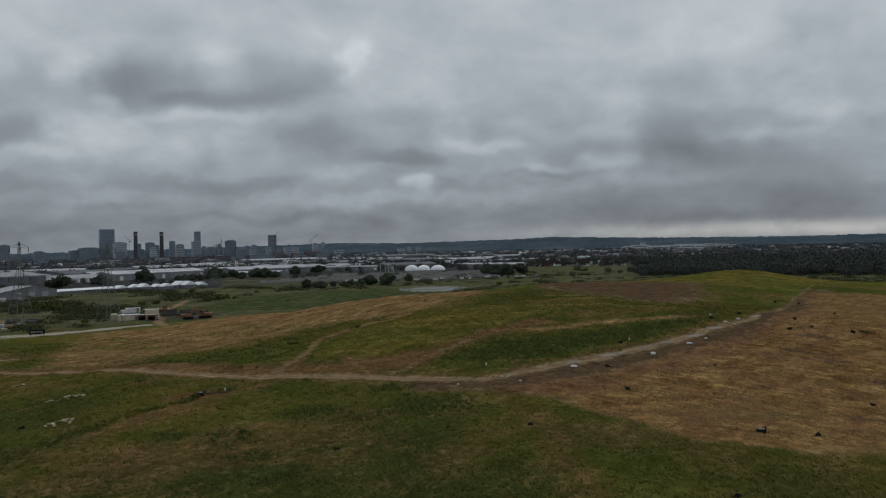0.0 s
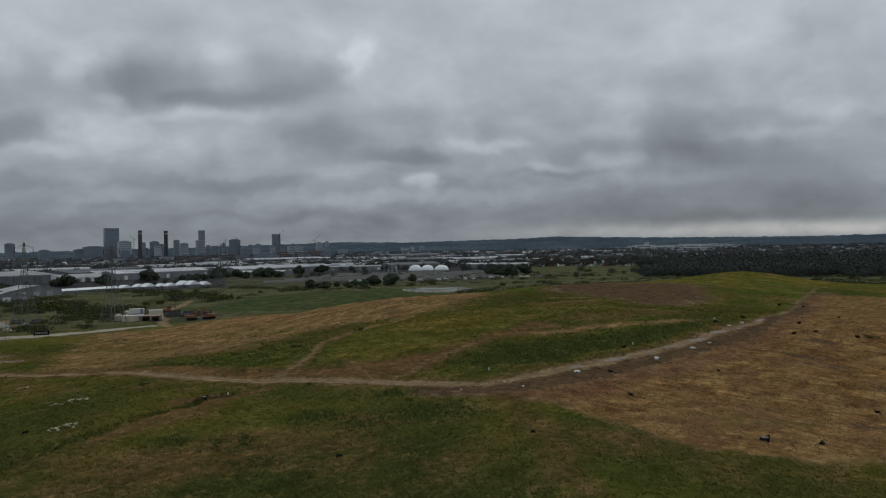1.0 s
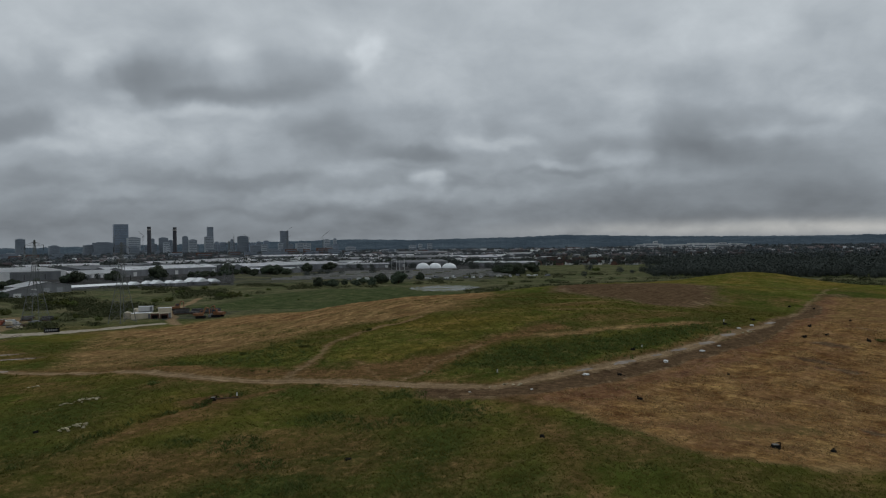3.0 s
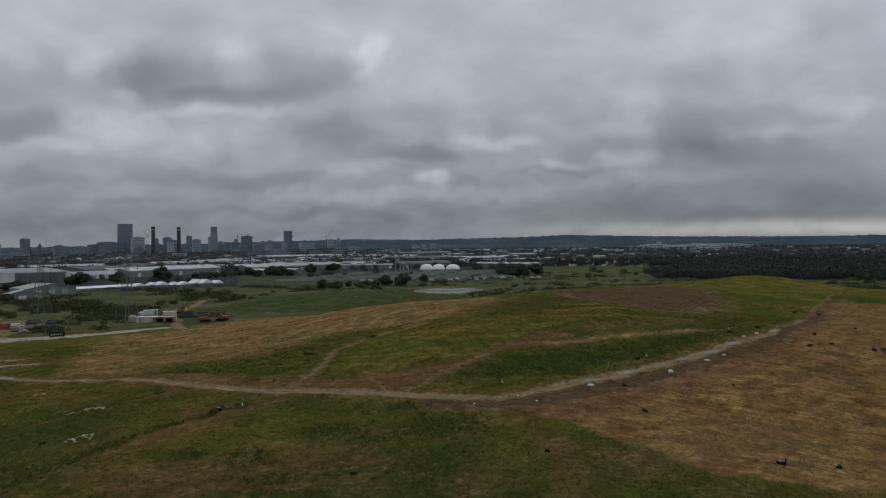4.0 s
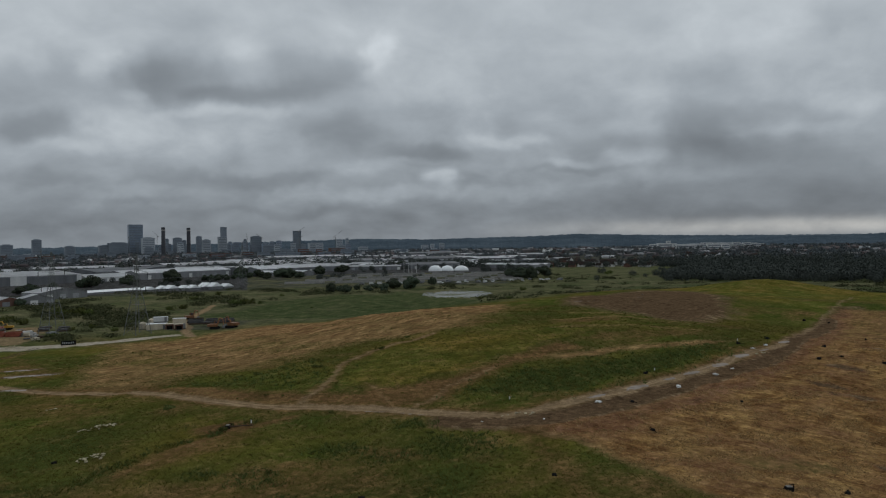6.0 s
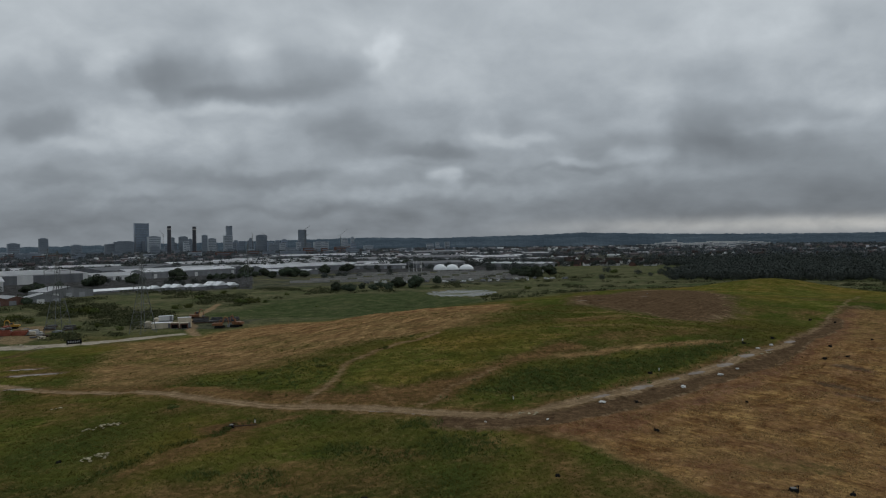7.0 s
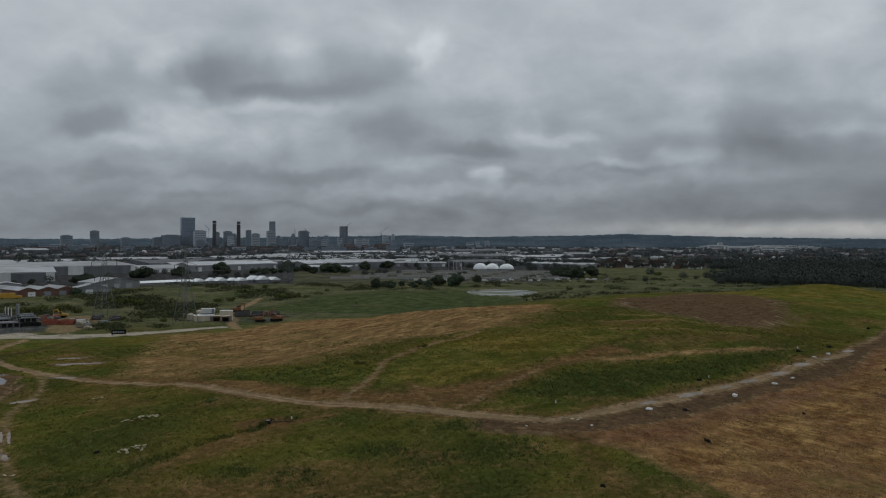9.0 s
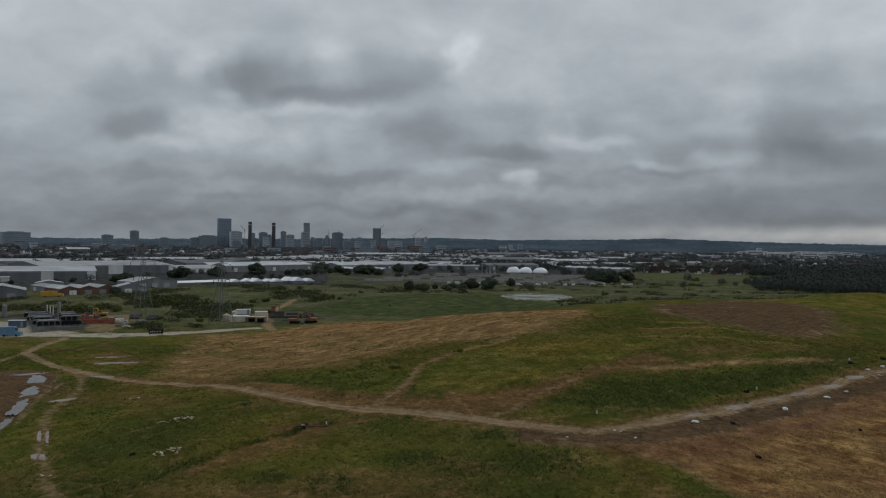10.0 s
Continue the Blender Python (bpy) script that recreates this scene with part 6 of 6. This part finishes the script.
def excavator(x, y, turn, mat, label, reach=1.0, size=0.82):
    t = thing("excavator", x, y, land_at(x, y), turn, label, "excavator", "excavators")
    t.scale = (size, size, size)
    for sy in (-1.15, 1.15):
        bm = prism(bmesh.new(), [(-2.1, 0.45), (-1.7, 0.05), (1.7, 0.05), (2.1, 0.45), (1.7, 0.9), (-1.7, 0.9)], -0.3, 0.3)
        bmesh.ops.rotate(bm, verts=bm.verts, matrix=Matrix.Rotation(math.pi / 2, 3, "Z"))
        bmesh.ops.translate(bm, verts=bm.verts, vec=(0, sy, 0))
        part("track", bm, MAT_BLACK, t)
    part("turntable", tube(bmesh.new(), (0, 0, 0.8), (0, 0, 1.1), 0.8, sides=16), MAT_BLACK, t)
    part("body", boxed(-2.4, -1.35, 1.05, 1.2, 1.35, 2.1, bevel=0.12), mat, t)
    part("counterweight", boxed(-2.9, -1.3, 1.05, -2.35, 1.3, 2.0, bevel=0.15), mat, t)
    cab = part("cab", boxed(-0.3, 0.3, 2.1, 1.3, 1.35, 3.2, bevel=0.1), mat, t)
    part("window", boxed(0.0, 0.25, 2.35, 1.33, 1.38, 3.05), MAT_GLASS, cab)
    bm = bmesh.new()
    tube(bm, (1.0, -0.4, 1.7), (3.2 * reach, -0.4, 4.4), 0.32, 0.28, 4)
    tube(bm, (3.2 * reach, -0.4, 4.4), (5.2 * reach, -0.4, 3.9), 0.28, 0.22, 4)
    part("boom", bm, mat, t)
    part("stick", tube(bmesh.new(), (5.2 * reach, -0.4, 4.1), (5.6 * reach, -0.4, 1.3), 0.2, 0.15, 4), mat, t)
    bm = prism(bmesh.new(), [(-0.6, 0), (0.6, 0), (0.7, 0.5), (0.4, 1.0), (-0.5, 1.0)], -0.5, 0.5)
    bmesh.ops.translate(bm, verts=bm.verts, vec=(5.5 * reach, -0.4, 0.35))
    part("bucket", bm, MAT_STEEL, t)
    bm = bmesh.new()
    tube(bm, (1.2, -0.4, 1.5), (2.4 * reach, -0.4, 3.1), 0.1)
    part("hydraulic_ram", bm, MAT_STEEL, t)


excavator(-102.6, 279.5, 15, MAT_ORANGE, "orange tracked excavator parked on bare ground", 0.62, 1.0)
excavator(-96.8, 282.5, 165, MAT_ORANGE, "dull orange tracked excavator with its boom folded", 0.55, 1.05)
excavator(-131, 326, 40, MAT_ORANGE, "small orange excavator beside the dirt track", 0.6, 1.0)
excavator(-195, 289, 200, MAT_YELLOW, "yellow tracked excavator in the compound", 0.8)


def skip(x, y, turn, mat, label):
    t = thing("waste_skip", x, y, land_at(x, y), turn, label, "skip", "skips in the compound")
    bm = bmesh.new()
    prism(bm, [(-2.4, 0.1), (2.4, 0.1), (3.0, 1.6), (-3.0, 1.6)], -1.2, 1.2)
    bmesh.ops.delete(bm, geom=[f for f in bm.faces if f.normal.z > 0.9], context="FACES_ONLY")
    bmesh.ops.solidify(bm, geom=bm.faces[:], thickness=0.12)
    part("shell", bm, mat, t)
    for s in (-1.25, 1.25):
        part("rib", boxed(s - 0.06, -2.9, 1.45, s + 0.06, 2.9, 1.6), mat, t)
    part("load", boxed(-1.0, -2.2, 0.6, 1.0, 2.2, 1.35, bevel=0.2), MAT_BARK, t, "dark mixed waste")


skip(-176.5, 265, 100, MAT_RED, "rust-red open waste skip")
skip(-181.5, 263, 105, MAT_RED, "rust-red open waste skip")
skip(-179, 271, 95, MAT_ORANGE, "faded orange open waste skip")
skip(-186, 268, 110, MAT_RED, "rust-red open waste skip")


def stack_of_sections(x, y, turn, length, rows, label):
    t = thing("steel_stack", x, y, land_at(x, y), turn, label, "steel stack", "stacks of steel")
    for k in range(rows):
        for j in range(4 - k):
            part("beam", boxed(-length / 2 + 0.3 * k, -1.5 + j * 0.8 + 0.4 * k, 0.1 + 0.55 * k, length / 2 - 0.2 * j, -0.8 + j * 0.8 + 0.4 * k, 0.6 + 0.55 * k, bevel=0.03), MAT_DKGREY if (j + k) % 3 else MAT_BARK, t)


for k, (x, y) in enumerate([(-121, 306), (-115, 309), (-109, 312), (-119, 301), (-113, 304), (-107, 307)]):
    stack_of_sections(x, y, 24 + (3, -4, 6, -2, 5, -6)[k], (7, 5.5, 6.5, 6, 7.5, 5)[k], (4, 3, 3, 3, 2, 3)[k], "low stack of dark steel sections on bare ground")
for k, (x, y) in enumerate([(-176, 284), (-170, 288), (-166, 281), (-180, 291)]):
    stack_of_sections(x, y, 15 + 20 * k, 4.5, 2, "untidy pile of dark scrap sections")


def pallet_stack(x, y, turn, rows, mat, label):
    t = thing("pallet_stack", x, y, land_at(x, y), turn, label, "pallets", "stacked materials in the compound")
    for k in range(rows):
        part("bearer", boxed(-1.0, -0.9, 0.02 + 0.45 * k, 1.0, -0.7, 0.12 + 0.45 * k), MAT_BARK, t)
        part("bearer", boxed(-1.0, 0.7, 0.02 + 0.45 * k, 1.0, 0.9, 0.12 + 0.45 * k), MAT_BARK, t)
        part("load", boxed(-1.1 + 0.08 * k, -1.0, 0.12 + 0.45 * k, 1.1 - 0.05 * k, 1.0, 0.47 + 0.45 * k, bevel=0.04), mat, t)


rng = np.random.RandomState(81)
for k in range(26):
    x, y = -205 + rng.uniform(0, 46), rng.uniform(0, 1)
    y = 262 + 0.62 * (-165 - x) + 16 * y - 6
    m, what = ((MAT_CONC, "grey concrete blocks"), (MAT_DKGREY, "dark drums and crates"), (MAT_RED, "rust-red crates"), (MAT_CABIN, "pale bagged material"), (MAT_BARK, "dark timber"))[k % 5]
    pallet_stack(x, y, rng.uniform(0, 90), rng.randint(1, 4), m, what + " stacked on pallets in the compound")
rubble_heap(-157, 235, 3.0, 1.4, 26, 10, 912)


def vehicle(x, y, turn, length, h, mat, label, name="van"):
    t = thing(name, x, y, land_at(x, y), turn, label, name, "parked vehicles")
    w = 1.0 if length < 7 else 1.25
    bm = prism(bmesh.new(), [(-length / 2, 0.45), (length / 2, 0.45), (length / 2, h * 0.5), (length / 2 - 0.22 * length, h * 0.58), (length / 2 - 0.3 * length, h), (-length / 2, h)], -w, w)
    bmesh.ops.rotate(bm, verts=bm.verts, matrix=Matrix.Rotation(-math.pi / 2, 3, "Z"))
    part("body", bm, mat, t)
    part("windscreen", boxed(length / 2 - 0.30 * length, -w * 0.9, h * 0.6, length / 2 - 0.215 * length, w * 0.9, h * 0.92), MAT_GLASS, t)
    for px in (-0.3, 0.3):
        for py in (-w, w):
            wheel = part("wheel", tube(bmesh.new(), (px * length, py - 0.1, 0.38), (px * length, py + 0.1, 0.38), 0.38, sides=14), MAT_BLACK, t)


vehicle(-184, 223, 15, 6.6, 3.3, MAT_SKYBLUE, "light blue lorry standing on the concrete road", "lorry")
vehicle(-290, 381, 30, 12, 3.4, MAT_YELLOW, "long yellow trailer parked by a workshop", "lorry")
vehicle(-172, 268, 40, 4.6, 1.9, MAT_WHITE, "white van in the compound")
vehicle(-164, 270, 70, 4.4, 1.5, MAT_CLAD, "grey car in the compound", "car")
vehicle(352, 674, -17, 5.5, 3.2, MAT_WHITE, "white box van on a lane beside the woods")
rng = np.random.RandomState(55)
for k in range(22):
    x, y = -90 + 8.2 * k + rng.uniform(-2, 2), 590 + 2.4 * k + rng.uniform(-12, 14)
    vehicle(x, y, rng.uniform(0, 360), rng.uniform(4.2, 6.0), rng.uniform(1.6, 2.6), MAT_WHITE if k % 3 else MAT_CLAD, "white van parked beside the works" if k % 3 else "grey van parked beside the works")

# ---- pylons and lines ----


def sweep(stations):
    """One bent square bar through (x, y, z, width)."""
    bm = bmesh.new()
    rings = [[bm.verts.new((x + dx * w / 2, y + dy * w / 2, z)) for dx, dy in ((-1, -1), (1, -1), (1, 1), (-1, 1))] for x, y, z, w in stations]
    for lo, hi in zip(rings, rings[1:]):
        for i in range(4):
            bm.faces.new((lo[i], lo[(i + 1) % 4], hi[(i + 1) % 4], hi[i]))
    bm.faces.new(rings[0][::-1])
    bm.faces.new(rings[-1])
    return bm


def pylon(x, y, turn, h, base, group="pylons"):
    t = thing("pylon", x, y, land_at(x, y), turn, "tall grey lattice steel electricity pylon", "pylon", group)
    waist, top = h * 0.58, h

    def half(z):
        return base / 2 * (1 - z / waist) + 0.95 * z / waist if z < waist else 0.95 * (1 - (z - waist) / (top - waist)) + 0.18 * (z - waist) / (top - waist)

    lv = [0, h * 0.14, h * 0.27, h * 0.38, h * 0.48, waist, h * 0.67, h * 0.76, h * 0.85, h * 0.93, top]
    for sx in (-1, 1):
        for sy in (-1, 1):
            part("leg", sweep([(sx * half(a), sy * half(a), a - (0.4 if a == 0 else 0), 0.17 if a <= waist else 0.12) for a in lv]), MAT_STEEL, t)
    bm = bmesh.new()
    for a, b in zip(lv, lv[1:]):
        p, q = half(a), half(b)
        for s in (-1, 1):
            for (u0, u1) in ((-1, 1), (1, -1)):
                bar(bm, (u0 * p, s * p, a), (u1 * q, s * q, b), 0.065)
                bar(bm, (s * p, u0 * p, a), (s * q, u1 * q, b), 0.065)
            bar(bm, (-q, s * q, b), (q, s * q, b), 0.06)
            bar(bm, (s * q, -q, b), (s * q, q, b), 0.06)
    tagged(part("bracing", bm, MAT_STEEL, t), kind="stuff")
    ends = []
    for z, reach in ((waist, 0.125 * h), (h * 0.76, 0.16 * h), (h * 0.93, 0.11 * h)):
        for s in (-1, 1):
            bm = bmesh.new()
            p = half(z)
            tip = (s * reach, 0, z + 0.3)
            for sy in (-1, 1):
                bar(bm, (s * p, sy * p, z), tip, 0.10)
                bar(bm, (s * p, sy * p, z + 1.5), tip, 0.08)
            bar(bm, (s * (p + reach) / 2, 0, z + 0.1), (s * p, 0, z + 1.5), 0.09)
            arm = part("cross_arm", bm, MAT_STEEL, t)
            part("insulator", tube(bmesh.new(), (s * reach, 0, z + 0.3), (s * reach, 0, z - 1.6), 0.1), MAT_BLACK, arm)
            ends.append((s * reach, 0, z - 1.6))
    m = pose(x, y, land_at(x, y), 0, 0, turn)
    return [m @ Vector(e) for e in ends]


def span(a, b, sag):
    cu = bpy.data.curves.new("power_line", "CURVE")
    cu.dimensions, cu.bevel_depth, cu.bevel_resolution = "3D", 0.03, 1
    sp = cu.splines.new("POLY")
    n = 24
    sp.points.add(n)
    for k in range(n + 1):
        f = k / n
        p = a.lerp(b, f)
        sp.points[k].co = (p.x, p.y, p.z - sag * 4 * f * (1 - f), 1)
    cu.materials.append(MAT_STEEL)
    tagged(new("power_line", cu), "thin grey overhead power line sagging between pylons", "power line", "power lines")


pa = pylon(-128.4, 267, 62, 31, 7.2)
pb = pylon(-164, 270, 62, 33, 7.6)
pc = pylon(-203, 625, 70, 36, 7)
pe = pylon(-560, 900, 65, 36, 7)
for a, b in zip(pa, pc):
    span(a, b, 6)
for a, b in zip(pb, pe):
    span(a, b, 9)


def column(x, y, h, label, name="lamp_column"):
    t = thing(name, x, y, land_at(x, y), 30, label, "lamp post", "lamp columns on the estate")
    part("shaft", tube(bmesh.new(), (0, 0, -0.2), (0, 0, h), 0.28, 0.16), MAT_WHITE, t)
    part("lamp_head", boxed(-1.2, -0.3, h - 0.1, 1.2, 0.3, h + 0.35, bevel=0.05), MAT_CLAD, t)


for x, y in ((-77, 853), (-71, 851), (-67, 849), (-61, 848), (-490, 1010), (-520, 960), (-470, 900), (-420, 1080), (-590, 1000)):
    column(x, y, 13.5, "tall pale lamp column among the sheds")


def crane(x, y, h, jib, turn):
    t = thing("tower_crane", x, y, 0, turn, "thin tower crane over the town", "crane", "tower cranes")
    bm = bmesh.new()
    for sx in (-1, 1):
        for sy in (-1, 1):
            bar(bm, (sx, sy, 0), (sx, sy, h), 0.5)
    for k in range(int(h / 5)):
        bar(bm, (-1, -1, k * 5), (1, 1, k * 5 + 5), 0.35)
        bar(bm, (1, -1, k * 5), (-1, 1, k * 5 + 5), 0.35)
    part("mast", bm, MAT_STEEL, t)
    part("jib", bar(bmesh.new(), (-jib * 0.25, 0, h), (jib, 0, h + jib * 0.9), 1.2), MAT_STEEL, t)
    part("cab", boxed(-1.2, -1.2, h - 3, 1.2, 1.2, h), MAT_CLAD, t)
    part("counterweight", boxed(-jib * 0.3, -1, h - 3, -jib * 0.2, 1, h), MAT_CONC, t)


crane(-790, 3290, 112, 22, 20)
crane(-600, 3180, 80, 34, 30)
crane(-1330, 2960, 92, 24, 160)
crane(-1375, 2800, 84, 20, 40)
crane(-860, 2900, 76, 20, 200)
crane(-930, 2930, 86, 14, 120)
crane(-700, 2900, 70, 18, 10)

# ---- sewage works and houses ----


def settling_tank(x, y, turn, length, wide, i):
    t = thing("settling_tank", x, y, land_at(x, y), turn, "long grey concrete settling tank with a walkway", "water tank", "tanks of the water works")
    for y0, y1 in ((-wide / 2, -wide / 2 + 0.5), (wide / 2 - 0.5, wide / 2)):
        part("long_wall", boxed(-length / 2, y0, -0.4, length / 2, y1, 1.6), MAT_CONC, t)
    for x0 in (-length / 2, length / 2 - 0.5):
        part("end_wall", boxed(x0, -wide / 2 + 0.5, -0.4, x0 + 0.5, wide / 2 - 0.5, 1.6), MAT_CONC, t)
    part("water", boxed(-length / 2 + 0.5, -wide / 2 + 0.5, 0.2, length / 2 - 0.5, wide / 2 - 0.5, 1.1), MAT_WATER, t)
    part("walkway", boxed(-length / 2, -0.5, 1.6, length / 2, 0.5, 1.8), MAT_STEEL, t)


k = 0
for r in range(5):
    for c in range(5):
        settling_tank(-150 + 46 * c + 9 * r, 640 + 42 * r + 5 * c, 14, 36, 14, k)
        k += 1


def house(x, y, turn, length, h, i, wall=MAT_SACK):
    t = thing("house", x, y, land_at(x, y), turn, "small white-gabled house with a brown tiled roof", "house", "houses at the edge of the woods")
    w = length
    part("wall", prism(bmesh.new(), [(-4, 0), (4, 0), (4, h * 0.62), (0, h * 1.15), (-4, h * 0.62)], -w / 2, w / 2), wall, t)
    for s in (-1, 1):
        bm = bmesh.new()
        q = [bm.verts.new(p) for p in ((-w / 2 - 0.3, s * 4.4, h * 0.60), (w / 2 + 0.3, s * 4.4, h * 0.60), (w / 2 + 0.3, 0, h * 1.19), (-w / 2 - 0.3, 0, h * 1.19))]
        bmesh.ops.solidify(bm, geom=[bm.faces.new(q)], thickness=0.2 * s)
        part("roof_slope", bm, MAT_TILE, t)
    part("chimney", boxed(w * 0.2, -0.4, h * 1.0, w * 0.2 + 0.9, 0.4, h * 1.4), MAT_BRICK, t)
    for k in range(max(2, int(w / 4))):
        cx = -w / 2 + (k + 0.5) * w / max(2, int(w / 4))
        part("window", boxed(cx - 0.6, -4.06, h * 0.25, cx + 0.6, -3.95, h * 0.5), MAT_GLASS, t)


HOUSES = [(135, 1000, 8, 6), (148, 985, 9, 5.2), (168, 1000, 19, 5), (184, 976, 8, 5.4), (199, 985, 14, 5.5), (221, 965, 22, 5.6), (243, 962, 16, 4.6), (256, 990, 12, 6), (447, 1333, 10, 8.6),
          (508, 1348, 9, 7), (524, 1338, 12, 7), (559, 1373, 10, 7.7), (302, 675, 11, 4.4), (120, 1010, 9, 6), (285, 985, 9, 6), (480, 1420, 10, 8), (600, 1500, 10, 9), (350, 1300, 12, 8),
          (176, 1030, 20, 6.5), (205, 1040, 24, 7), (232, 1030, 22, 7), (160, 1055, 20, 7), (215, 1070, 26, 8), (250, 1060, 18, 8), (190, 1085, 22, 8)]
for i, (x, y, ln, h) in enumerate(HOUSES):
    house(x, y, (68, -22, 8, -40, 25)[i % 5], ln, h * 0.92, i, (MAT_SACK, MAT_BRICK, MAT_SACK, MAT_CONC)[i % 4])
rng = np.random.RandomState(68)
for k in range(18):
    plant_tree(120 + 9.2 * k + rng.uniform(-4, 4), 985 + rng.uniform(-6, 80), rng.uniform(3.2, 6.0), k)
rng = np.random.RandomState(66)
for i in range(48):
    u, r = rng.uniform(0.05, 0.75), rng.uniform(1150, 2700)
    house(u * r / math.hypot(1, u), r / math.hypot(1, u), rng.uniform(0, 180), rng.uniform(9, 18), rng.uniform(6, 8.5), i, MAT_SACK if i % 3 else MAT_BRICK)
for x, y, w, h in ((640, 2600, 60, 8), (700, 2590, 44, 12), (735, 2620, 50, 16), (800, 2610, 62, 11), (759, 2650, 14, 24), (870, 2640, 70, 9), (940, 2700, 60, 12), (1010, 2720, 56, 8), (1080, 2700, 50, 12), (560, 2200, 40, 6), (470, 2100, 50, 6)):
    tower(x, y, w, h, MAT_WHITE, "long pale hospital block beyond the woods", name="hospital_block", depth=25)

rng = np.random.RandomState(64)
for i in range(24):
    u, r = rng.uniform(0.262, 0.43), rng.uniform(2350, 2760)
    tower(u * r / math.hypot(1, u), r / math.hypot(1, u), rng.uniform(22, 60), rng.uniform(11, 17), MAT_WHITE, "long pale hospital block beyond the woods", name="hospital_block", depth=22)

rng = np.random.RandomState(67)
for i in range(70):
    u, r = rng.uniform(-0.85, -0.02), rng.uniform(2000, 2900)
    x, y = u * r / math.hypot(1, u), r / math.hypot(1, u)
    tower(x, y, rng.uniform(12, 42), rng.uniform(8, 17), (MAT_TOWERDK, MAT_TOWERLT, MAT_TOWERDK, MAT_TOWERDK, MAT_BRICK)[i % 5], "low block among the trees of the town", name="town_building", depth=18)
